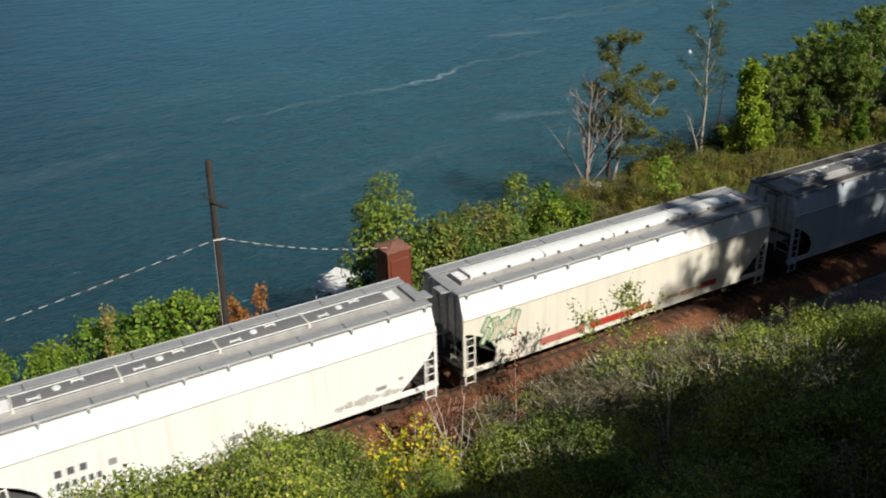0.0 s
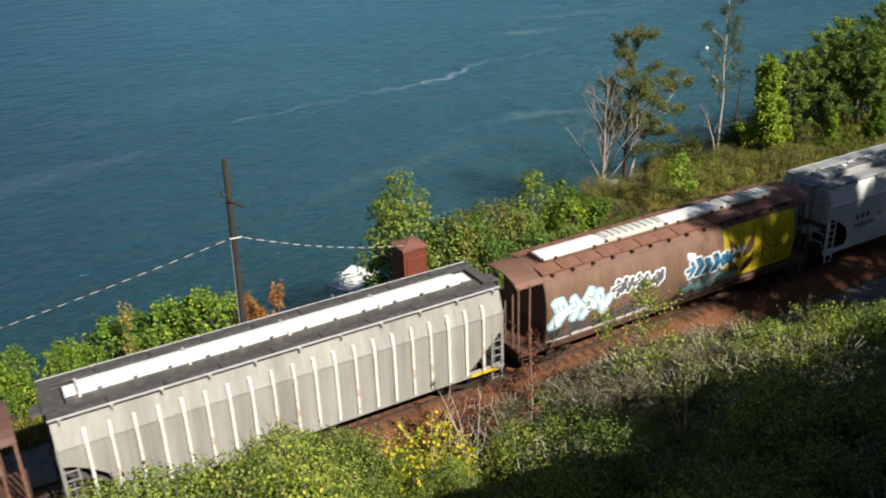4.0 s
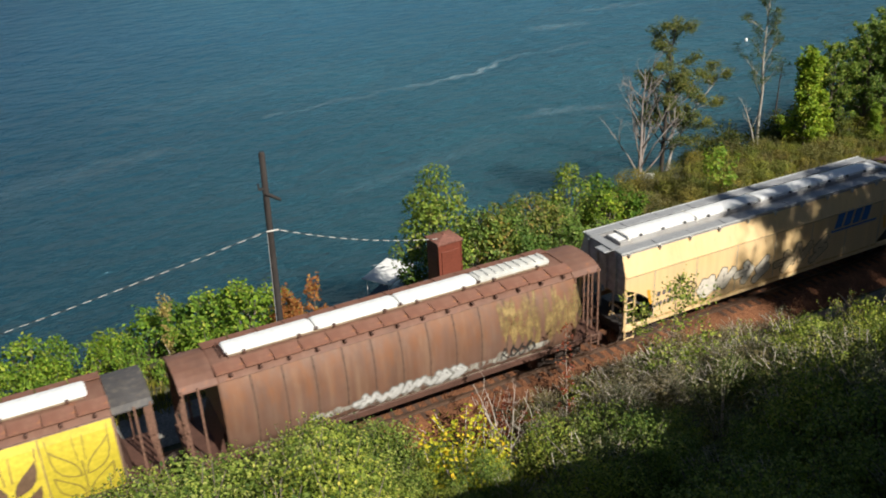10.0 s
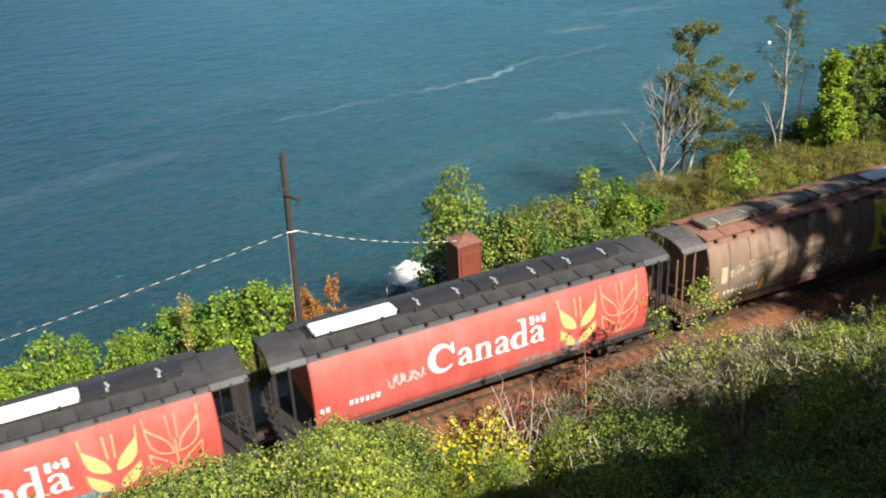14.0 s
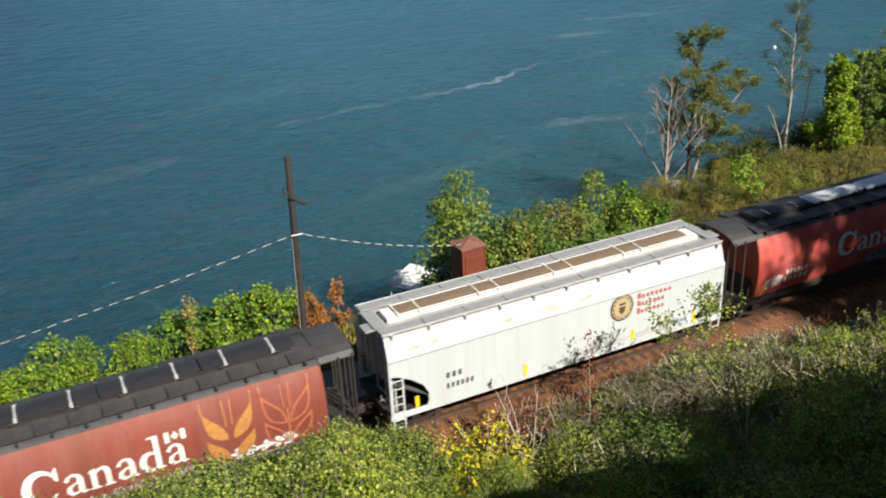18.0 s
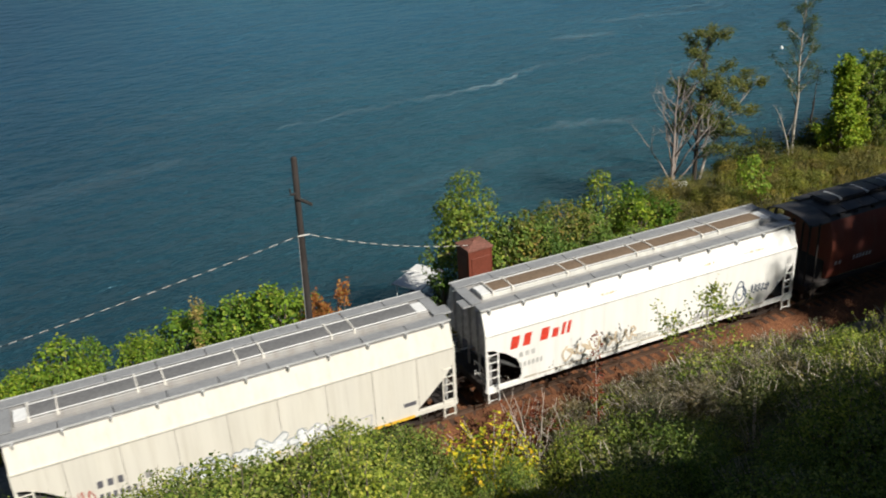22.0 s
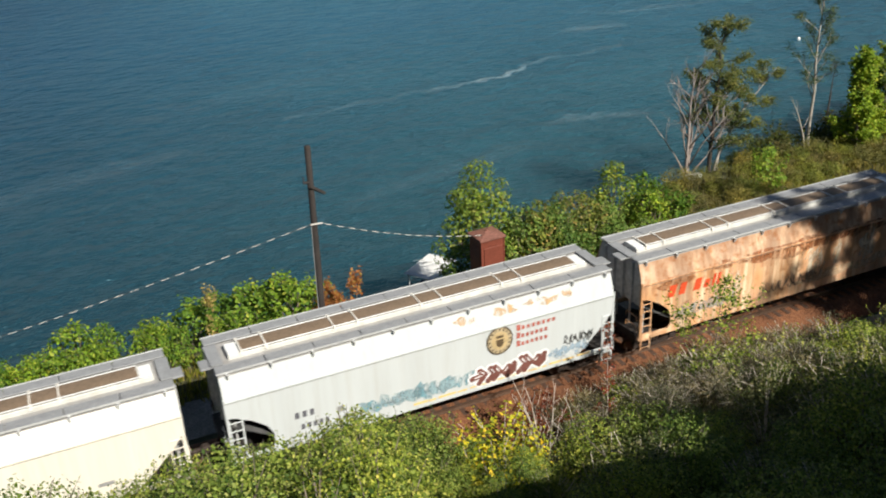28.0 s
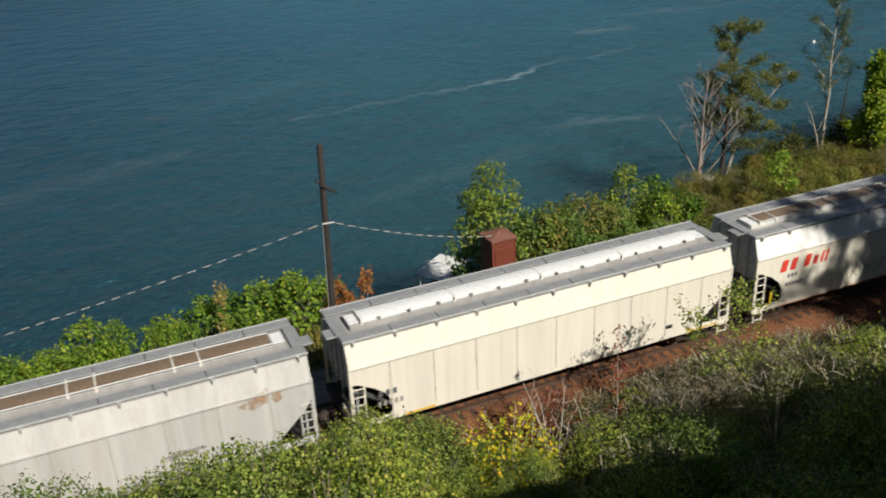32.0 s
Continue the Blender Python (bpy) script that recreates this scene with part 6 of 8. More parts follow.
# ---- plants ----
def add_leaf(v, f, p, size, rnd):
    """One leaf: a slightly folded kite, turned at random but mostly facing up."""
    a = Vector((rnd.gauss(0, 1), rnd.gauss(0, 1), rnd.gauss(0, 0.55))).normalized()
    b = a.cross(Vector((rnd.gauss(0, 0.6), rnd.gauss(0, 0.6), rnd.gauss(0.9, 0.5)))).normalized()
    s = size * rnd.uniform(0.6, 1.3)
    n = len(v)
    c = a.cross(b) * (s * 0.12)
    v += [p - a * s * 0.5, p + b * s * 0.36 + c, p + a * s * 0.55, p - b * s * 0.36 + c]
    f.append((n, n + 1, n + 2, n + 3))


def foliage(name, clumps, per, leaf, material, rnd):
    """Leaves gathered round clump centres; clumps: (x, y, z, radius)."""
    v, f = [], []
    for x, y, z, r in clumps:
        c = Vector((x, y, z))
        for _ in range(max(3, int(per * (r / 0.5) ** 2))):
            d = Vector((rnd.gauss(0, 1), rnd.gauss(0, 1), rnd.gauss(0, 0.7))) * (r * 0.52)
            add_leaf(v, f, c + d, leaf, rnd)
    me = bpy.data.meshes.new(name)
    me.from_pydata([tuple(p) for p in v], [], f)
    me.materials.append(material)
    me.update()
    return me


def make_shrub(name, label, height, width, leaf, material, stem_mat, seed, per=34, shoots=5, n=26, category="shrub", group="", low=0.3, woody=9, plumes=0):
    """A many-stemmed shrub: stems that fork outwards, leaf clumps along them and ragged shoots on top."""
    rnd = random.Random(seed)
    stems, clumps = Shape(), []
    for i in range(n):
        a = rnd.random() * 2 * math.pi
        out = width / 2 * math.sqrt(rnd.random())
        top = height * (1 - 0.5 * (2 * out / width) ** 2) * rnd.uniform(0.6, 1.0)
        x, y = out * math.cos(a), out * math.sin(a)
        if i < woody:
            stems.tube([(x * 0.12, y * 0.12, -0.3), (x * 0.5, y * 0.5, top * 0.5), (x, y, top * 0.92)], [0.05, 0.03, 0.012], 4)
        clumps.append((x, y, top, rnd.uniform(0.24, 0.46) * width / 2.6))
        clumps.append((x * 0.92, y * 0.92, top * rnd.uniform(low, 0.75), rnd.uniform(0.3, 0.52) * width / 2.6))
    if plumes:
        clumps = []
    for i in range(plumes):
        a, out = i * 2.4, width / 2 * math.sqrt((i + 0.4) / plumes) * 0.86
        x, y = out * math.cos(a), out * math.sin(a)
        top = height * (1 - 0.3 * (2 * out / width) ** 2) * rnd.uniform(0.62, 1.12)
        wide, lx, ly = width * rnd.uniform(0.11, 0.17), rnd.uniform(-0.15, 0.15), rnd.uniform(-0.15, 0.15)
        for k in range(7):
            q = (k + 0.5) / 7
            clumps.append((x * (0.7 + 0.3 * q) + lx * q, y * (0.7 + 0.3 * q) + ly * q, top * (0.12 + 0.88 * q), wide * (1.15 - 0.8 * q) * rnd.uniform(0.8, 1.2)))
    for i in range(shoots):
        a, out = rnd.random() * 6.28, width * 0.36 * rnd.random()
        x, y, z0 = out * math.cos(a), out * math.sin(a), height * rnd.uniform(0.7, 0.9)
        top = height * rnd.uniform(1.02, 1.22)
        lean = (rnd.uniform(-0.2, 0.2), rnd.uniform(-0.2, 0.2))
        if woody > 1:
            stems.tube([(x, y, z0), (x + lean[0], y + lean[1], top)], [0.015, 0.006], 4)
        for k in range(5):
            q = (k + 0.5) / 5
            clumps.append((x + lean[0] * q, y + lean[1] * q, z0 + (top - z0) * q, 0.15 * (1.15 - 0.5 * q)))
    ob = thing(name, pose(0, 0, 0), label, category, group)
    part("trunk", stems, stem_mat, ob)
    part("crown", foliage("crown", clumps, per, leaf, material, rnd), material, ob)
    return ob


def lean_leaf(v, f, p, out, size, rnd):
    """One leaf: a folded kite that faces roughly along out."""
    nrm = (out + Vector((rnd.gauss(0, 0.45), rnd.gauss(0, 0.45), 0.45 + rnd.gauss(0, 0.45)))).normalized()
    a = nrm.cross(Vector((rnd.gauss(0, 1), rnd.gauss(0, 1), rnd.gauss(0, 1)))).normalized()
    b = nrm.cross(a)
    s = size * rnd.uniform(0.55, 1.35)
    n = len(v)
    c = nrm * (s * 0.12)
    v += [p - a * s * 0.5, p + b * s * 0.36 + c, p + a * s * 0.55, p - b * s * 0.36 + c]
    f.append((n, n + 1, n + 2, n + 3))


def make_bush(name, label, height, width, leaf, material, stem_mat, seed, lobes=14, dense=1.0, category="shrub", group="", sprigs=10, rough=0.3, woody=True):
    """A leafy bush: stems, rounded lobes of outward-facing leaves with dark gaps between, sprigs breaking the outline."""
    rnd = random.Random(seed)
    stems, v, f = Shape(), [], []
    for i in range(lobes):
        a, q = i * 2.4 + rnd.uniform(-0.4, 0.4), (i + 0.4) / lobes
        low = i % 3 == 2
        out = width / 2 * (0.82 * math.sqrt(q) if not low else rnd.uniform(0.62, 0.86))
        r = width * rnd.uniform(0.13, 0.23)
        top = height * (1 - 0.42 * (2 * out / width) ** 2) * (1.04 if i == 0 else rnd.uniform(0.76, 1.04)) * (0.62 if low else 1.0)
        c = Vector((out * math.cos(a), out * math.sin(a), max(top - r, 0.35 * r)))
        tall = rnd.uniform(1.0, 1.45)
        stems.tube([(c.x * 0.15, c.y * 0.15, -0.3), (c.x * 0.6, c.y * 0.6, c.z * 0.6), tuple(c)], [0.04, 0.028, 0.012], 4)
        ph = rnd.random() * 50
        for _ in range(int(dense * 5.2 * (r / leaf) ** 2 * tall)):
            d = Vector((rnd.gauss(0, 1), rnd.gauss(0, 1), rnd.gauss(0.25, 1))).normalized()
            k = 1 + rough * noise.noise(d * 2.6 + Vector((ph, 0, 0))) + rough * 0.6 * noise.noise(d * 6.0 + Vector((0, ph, 0)))
            p = c + Vector((d.x, d.y, d.z * tall)) * (r * k * (1.0 - 0.35 * rnd.random() ** 2.5))
            lean_leaf(v, f, p, d, leaf, rnd)
    for i in range(sprigs):
        a, out = rnd.random() * 6.28, width * 0.4 * math.sqrt(rnd.random())
        z0 = height * (1 - 0.42 * (2 * out / width) ** 2) * 0.88
        p0 = Vector((out * math.cos(a), out * math.sin(a), z0))
        tip = p0 + Vector((math.cos(a) * 0.25 + rnd.gauss(0, 0.12), math.sin(a) * 0.25 + rnd.gauss(0, 0.12), rnd.uniform(0.1, 0.17) * height))
        stems.tube([tuple(p0), tuple(tip)], [0.012, 0.005], 3)
        for k in range(16):
            lean_leaf(v, f, p0.lerp(tip, rnd.random()) + Vector((rnd.gauss(0, 1), rnd.gauss(0, 1), rnd.gauss(0, 1))) * leaf * 0.55, Vector((0, 0, 0.5)), leaf * 0.85, rnd)
    ob = thing(name, pose(0, 0, 0), label, category, group)
    if woody:
        part("trunk", stems, stem_mat, ob)
    me = bpy.data.meshes.new("crown")
    me.from_pydata([tuple(p) for p in v], [], f)
    me.materials.append(material)
    me.update()
    part("crown", me, material, ob)
    return ob


def put(ob, x, y, s=1.0, turn=0.0, sink=0.12, z=None, tilt=0.0):
    ob.matrix_basis = pose(x, y, (ground_z(x, y) if z is None else z) - sink, tilt, 0, turn)
    ob.scale = (s, s, s)
    return ob


def scatter(protos, places, rnd, smin=0.88, smax=1.12, sink=0.1):
    """Copies of prototypes at (x, y, scale); each prototype itself takes the first place that falls to it."""
    used = set()
    for x, y, s in places:
        p = protos[rnd.randrange(len(protos))]
        k = s * rnd.uniform(smin, smax)
        m = pose(x, y, ground_z(x, y) - sink, rnd.uniform(-5, 5), rnd.uniform(-5, 5), rnd.uniform(0, 360))
        if id(p) in used:
            p = copy_thing(p, m)
        else:
            used.add(id(p))
            p.matrix_basis = m
        p.scale = (k, k, k * rnd.uniform(0.9, 1.1))


def make_tree(name, label, height, radius, seed, bark, leaf_mat_=None, leaf=0.2, per=20, first=0.35, spread=0.5, limbs=9, clump=0.55, lean=(0.0, 0.0), forks=3, twigs=True, category="tree", group="", rise=(0.25, 0.95)):
    """A tree grown limb by limb: a leaning, tapering trunk, limbs that fork, twigs, and leaf clumps at their ends."""
    rnd = random.Random(seed)
    wood, clumps = Shape(), []
    n = 7
    axis = []
    for i in range(n + 1):
        q = i / n
        axis.append(Vector((lean[0] * q * q * height + rnd.uniform(-1, 1) * 0.018 * height * q, lean[1] * q * q * height + rnd.uniform(-1, 1) * 0.018 * height * q, -0.5 + (height + 0.5) * q)))
    wood.tube(axis, [radius * (1 - 0.88 * i / n) for i in range(n + 1)], 8)

    def at(q):
        k = min(n - 1, int(q * n))
        return axis[k].lerp(axis[k + 1], q * n - k)

    def grow(p, d, length, r, level):
        mid = p + d * length * 0.5 + Vector((rnd.uniform(-1, 1), rnd.uniform(-1, 1), rnd.uniform(-0.3, 1))) * length * 0.07
        end = p + d * length + Vector((0, 0, length * 0.10))
        wood.tube([p, mid, end], [r, r * 0.7, max(0.006, r * 0.3)], 5 if level < 2 else 4)
        if level >= 2:
            clumps.append((*end, clump * rnd.uniform(0.5, 0.9)))
            return
        clumps.append((*end, clump * rnd.uniform(0.6, 1.1)))
        clumps.append((*p.lerp(end, rnd.uniform(0.45, 0.8)), clump * rnd.uniform(0.5, 0.9)))
        for k in range(forks):
            q = 0.4 + 0.6 * (k + rnd.random()) / forks
            e = (d + Vector((rnd.gauss(0, 0.5), rnd.gauss(0, 0.5), rnd.gauss(0.12, 0.35)))).normalized()
            grow(p.lerp(end, q), e, length * rnd.uniform(0.32, 0.52), r * 0.45, level + 1)

    for i in range(limbs):
        q = first + (1 - first) * (i + rnd.random() * 0.8) / limbs
        a = i * 2.4 + rnd.uniform(-0.5, 0.5)
        d = Vector((math.cos(a), math.sin(a), rnd.uniform(*rise))).normalized()
        grow(at(min(q, 0.98)), d, height * spread * (1.15 - 0.75 * q) * rnd.uniform(0.7, 1.1), radius * 0.42 * (1.1 - 0.7 * q), 1 if not twigs else 0)
    clumps.append((*axis[-1], clump * 0.7))
    ob = thing(name, pose(0, 0, 0), label, category, group)
    part("trunk", wood, bark, ob, smooth=True)
    if leaf_mat_:
        part("crown", foliage("crown", clumps, per, leaf, leaf_mat_, rnd), leaf_mat_, ob)
    return ob


def blades(name, label, box, count, height, material, seed, category="grass", test=None):
    """A stand of grass blades over a stretch of bank, as one sheet of stuff."""
    rnd = random.Random(seed)
    v, f = [], []
    x0, y0, x1, y1 = box
    while len(f) < count:
        x, y = rnd.uniform(x0, x1), rnd.uniform(y0, y1)
        if test and not test(x, y):
            continue
        z = ground_z(x, y) - 0.05
        for _ in range(5):
            h = height * rnd.uniform(0.5, 1.15) * (0.75 + 0.5 * noise.noise((x * 0.35, y * 0.35, 9)))
            a = rnd.uniform(0, 6.28)
            w, l = rnd.uniform(0.02, 0.05), rnd.uniform(0.05, 0.35) * h
            px, py = x + rnd.gauss(0, 0.12), y + rnd.gauss(0, 0.12)
            ca, sa = math.cos(a), math.sin(a)
            n = len(v)
            v += [(px - sa * w, py + ca * w, z), (px + sa * w, py - ca * w, z), (px + ca * l * 0.4 + sa * w * 0.8, py + sa * l * 0.4 - ca * w * 0.8, z + h * 0.6), (px + ca * l, py + sa * l, z + h)]
            f.append((n, n + 1, n + 2, n + 3))
    sh = Shape()
    sh.v, sh.f = v, f
    solid(name, sh, material, label, category, kind="stuff")


def hillside():
    rnd = random.Random(11)
    protos = [make_bush("hillside_shrub", "dense green leafy shrub on the hillside", 2.6, 3.0, 0.075, LEAF_HILL, BARK, 20 + i, lobes=13, dense=1.4, group="hillside shrubs", sprigs=22, rough=0.42) for i in range(4)]
    tall = [make_bush("tall_shrub", "tall green leafy shrub on the hillside", 3.7, 3.2, 0.078, LEAF_HILL, BARK, 30 + i, lobes=17, dense=1.4, group="tall hillside shrubs", sprigs=24, rough=0.36) for i in range(3)]
    scrub = [make_bush("scrub", "grey-olive twiggy scrub on the hillside", 2.5, 2.7, 0.075, LEAF_SCRUB, TWIG, 26 + i, lobes=13, dense=0.85, group="hillside scrub", sprigs=26, rough=0.6) for i in range(3)]
    low_places, tall_places, scrub_places = [], [], []
    for row in range(10):
        x = -9 + (row % 2) * 0.9 + 0.4 * row
        while x < 36 - 1.3 * row:
            y = -5.5 - 1.5 * row - 3.5 * smoothstep(20, 33, x) * (1 - row / 14) + rnd.uniform(-0.45, 0.45)
            clear = (8.2 < x < 11.6 and y > -11.0) or (10.5 < x < 18.5 and y > -9.0) or (18.5 <= x < 25 and y > -7.4)
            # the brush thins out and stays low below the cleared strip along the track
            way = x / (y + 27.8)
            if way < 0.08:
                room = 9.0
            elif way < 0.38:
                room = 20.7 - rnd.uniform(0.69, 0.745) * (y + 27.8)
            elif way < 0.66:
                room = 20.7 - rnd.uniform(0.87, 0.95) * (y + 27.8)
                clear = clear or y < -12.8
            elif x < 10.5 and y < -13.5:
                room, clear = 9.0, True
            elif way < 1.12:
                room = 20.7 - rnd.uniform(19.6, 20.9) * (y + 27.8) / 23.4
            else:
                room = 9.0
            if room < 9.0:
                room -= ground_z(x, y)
            clear = clear or (row > 1 and rnd.random() < (0.22 if x > 15 else 0.1))
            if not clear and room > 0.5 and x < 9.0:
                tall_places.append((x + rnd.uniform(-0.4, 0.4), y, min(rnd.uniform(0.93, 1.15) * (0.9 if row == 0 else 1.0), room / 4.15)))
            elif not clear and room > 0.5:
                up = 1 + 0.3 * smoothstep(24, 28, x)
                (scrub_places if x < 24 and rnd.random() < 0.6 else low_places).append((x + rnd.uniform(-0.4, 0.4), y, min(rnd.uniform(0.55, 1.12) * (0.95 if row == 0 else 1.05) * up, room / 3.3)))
            x += 1.72 if row else 1.5
    tall_places += [(7.3, -6.6, 0.85), (8.5, -6.0, 0.75), (7.0, -8.2, 0.85), (9.3, -6.9, 0.68), (8.1, -7.4, 0.8), (10.2, -6.4, 0.55), (6.9, -9.8, 0.75), (7.9, -11.4, 0.42), (9.2, -11.6, 0.4), (10.0, -11.2, 0.36), (8.1, -9.7, 0.62), (10.5, -9.3, 0.55), (9.1, -11.0, 0.62), (10.1, -10.4, 0.5)]
    scatter(protos, low_places, rnd)
    scatter(scrub, scrub_places, rnd)
    scatter(tall, tall_places, rnd)
    # the marked plants along the foot of the slope
    put(make_bush("yellow_shrub", "yellow-leaved autumn shrub at the foot of the slope", 3.5, 2.5, 0.125, LEAF_YELLOW, TWIG, 71, lobes=16, dense=0.8, sprigs=14, rough=0.45), 9.3, -9.7, 1.05, 40)
    put(make_bush("yellow_shrub", "small yellow-green autumn shrub on the slope", 3.2, 1.5, 0.14, LEAF_YELLOW, TWIG, 72, lobes=8, dense=0.45, sprigs=8, rough=0.45), 10.3, -9.3, 0.9, 130)
    put(make_bush("red_shrub", "low red-leaved shrub beside the track", 2.8, 2.3, 0.11, LEAF_RED, TWIG, 73, lobes=12, dense=0.8, sprigs=16, rough=0.5), 13.3, -4.7, 1.1, 10)
    put(make_bush("red_shrub", "sparse red-leaved shrub beside the track", 1.7, 1.6, 0.1, LEAF_RED, TWIG, 74, lobes=8, dense=0.45, sprigs=14, rough=0.6), 15.0, -4.9, 1.0, 200)
    grey = [make_bush("dry_brush", "grey dry brushwood with few leaves", 1.9, 2.0, 0.065, GREYBRUSH, TWIG, 80 + i, lobes=12, dense=1.25, group="dry brush", sprigs=26, rough=0.7) for i in range(3)]
    leafy = [make_bush("green_brush", "green-grey brushwood with thin leaves", 1.8, 1.9, 0.07, LEAF_HILL, TWIG, 84 + i, lobes=10, dense=0.6, group="green brush", sprigs=20, rough=0.6) for i in range(2)]
    grey_places, leafy_places = [], []
    for i in range(60):
        x = 13.0 + 0.52 * (i % 30) + rnd.uniform(-0.3, 0.3)
        y = -4.4 - 2.0 * (i // 30) - rnd.uniform(0, 1.5) - 2.6 * smoothstep(20, 30, x)
        if x < 15.4 and y > -6.4:
            continue
        (leafy_places if i % 4 == 3 else grey_places).append((x, y, rnd.uniform(0.75, 1.2)))
    for i in range(46):
        x = 15.2 + 0.42 * i + rnd.uniform(-0.4, 0.4)
        grey_places.append((x, -3.1 - rnd.uniform(0, 1.2) - 1.6 * smoothstep(22, 30, x), rnd.uniform(0.5, 0.85)))
    for i in range(34):
        x = 15.6 + 0.36 * i + rnd.uniform(-0.4, 0.4)
        grey_places.append((x, -4.6 - rnd.uniform(0, 2.2) - 1.8 * smoothstep(20, 28, x), rnd.uniform(0.7, 1.0)))
    for i in range(44):
        x = 14.6 + 0.3 * i + rnd.uniform(-0.3, 0.3)
        (leafy_places if i % 5 == 2 else grey_places).append((x, -2.9 - rnd.uniform(0, 0.7) - 0.9 * smoothstep(22, 28, x), rnd.uniform(0.55, 0.95)))
    for i in range(16):
        x = 19.6 + 0.52 * i + rnd.uniform(-0.3, 0.3)
        leafy_places.append((x, -5.0 - rnd.uniform(0, 1.6) - 1.2 * smoothstep(22, 28, x), rnd.uniform(1.0, 1.5)))
    scatter(grey, grey_places, rnd)
    scatter(leafy, leafy_places, rnd)
    for i, (x, y, h, lx, ly) in enumerate(((11.9, -7.3, 4.4, -0.20, 0.0), (12.0, -7.2, 3.9, -0.10, 0.05), (12.2, -7.3, 3.9, 0.05, 0.0), (12.1, -7.4, 3.4, -0.26, -0.03), (13.6, -7.0, 3.2, -0.2, 0.0))):
        put(make_tree("dead_sapling", "pale bare dead sapling leaning over the track side", h, 0.055, 91 + i, TWIG, None, limbs=4, spread=0.3, first=0.35, lean=(lx, ly), forks=1, rise=(1.6, 2.6), group="dead saplings"), x, y, 1.0, 0)
    put(make_tree("sapling", "slender sapling with sparse green leaves", 4.9, 0.05, 93, BARK, LEAF_HILL, leaf=0.12, per=20, limbs=13, first=0.45, spread=0.5, clump=0.36, forks=3, lean=(0.04, 0)), 19.4, -6.3, 1.0, 0)
    stalk = make_tree("stalk", "tall thin stalk with small reddish leaves", 5.2, 0.025, 94, TWIG, LEAF_RED, leaf=0.1, per=16, limbs=16, first=0.35, spread=0.07, clump=0.2, forks=1, category="weed")
    put(stalk, 15.2, -6.1, 1.0, 0)
    put(make_bush("leafy_shoot", "tall leafy shoots above the shrubs", 3.2, 1.6, 0.1, LEAF_HILL, BARK, 95, lobes=8, sprigs=14), 5.8, -7.6, 1.0, 0)


def crest_trees():
    """Trees on the brow behind, whose shade falls across the track, and bushes added to shape it."""
    rnd = random.Random(5)
    protos = [make_tree("crest_tree", "tall leafy tree on the brow of the hill", 12.0, 0.24, 300 + i, BARK, LEAF_DARK, leaf=0.3, per=11, first=0.25, limbs=13, spread=0.36, clump=0.72, group="trees on the brow") for i in range(2)]
    places = [(40.4, -29.4, 0.86), (42.0, -28.9, 0.9), (44.2, -31.6, 0.94), (46.2, -30.8, 0.92), (53, -31.0, 0.92), (57, -31.0, 0.92), (45.0, -29.6, 0.9), (48.0, -29.9, 0.9), (52.6, -29.6, 0.9), (56, -29.6, 0.9), (44, -29.8, 0.86), (47.5, -28.8, 0.86), (51, -29.8, 0.88), (54.5, -28.6, 0.86), (58, -29.8, 0.88), (62, -28.8, 0.86), (66, -29.8, 0.88), (70, -29, 0.86), (74, -30, 0.9), (47, -32.6, 0.94), (55, -32.6, 0.95), (60, -32.6, 0.95), (65, -32.6, 0.95), (79, -29, 0.88)]
    scatter(protos, [(x - 1.6, y, k) for x, y, k in places], rnd, 0.95, 1.05)
    # unseen bushes, added to close gaps in the brow's shade
    low = [make_shrub("crest_bush", "unseen leafy bush added on the brow to cast shade", 3.6, 4.2, 0.3, LEAF_DARK, BARK, 310 + i, per=26, n=30, group="bushes on the brow", woody=1) for i in range(2)]
    scatter(low, [(35.5 + 2.1 * i, -28.6 - 0.8 * (i % 3), 1.0) for i in range(22)], rnd)
    # heights chosen for where the shade's edge crosses the slope
    tops = ((8.4, 0.7), (10.2, 0.9), (12.0, 1.0), (14.0, 1.0), (15.8, 1.2), (17.4, 1.6), (19.2, 1.8), (20.8, 2.8), (22.2, 2.8), (24.2, 1.7), (26.0, 1.8), (28.0, 1.4), (29.8, 1.5), (31.8, 1.2))
    scatter(low, [(x, -28.0 - 0.25 * (k % 2), h / 3.6) for k, (x, h) in enumerate(tops)], rnd)


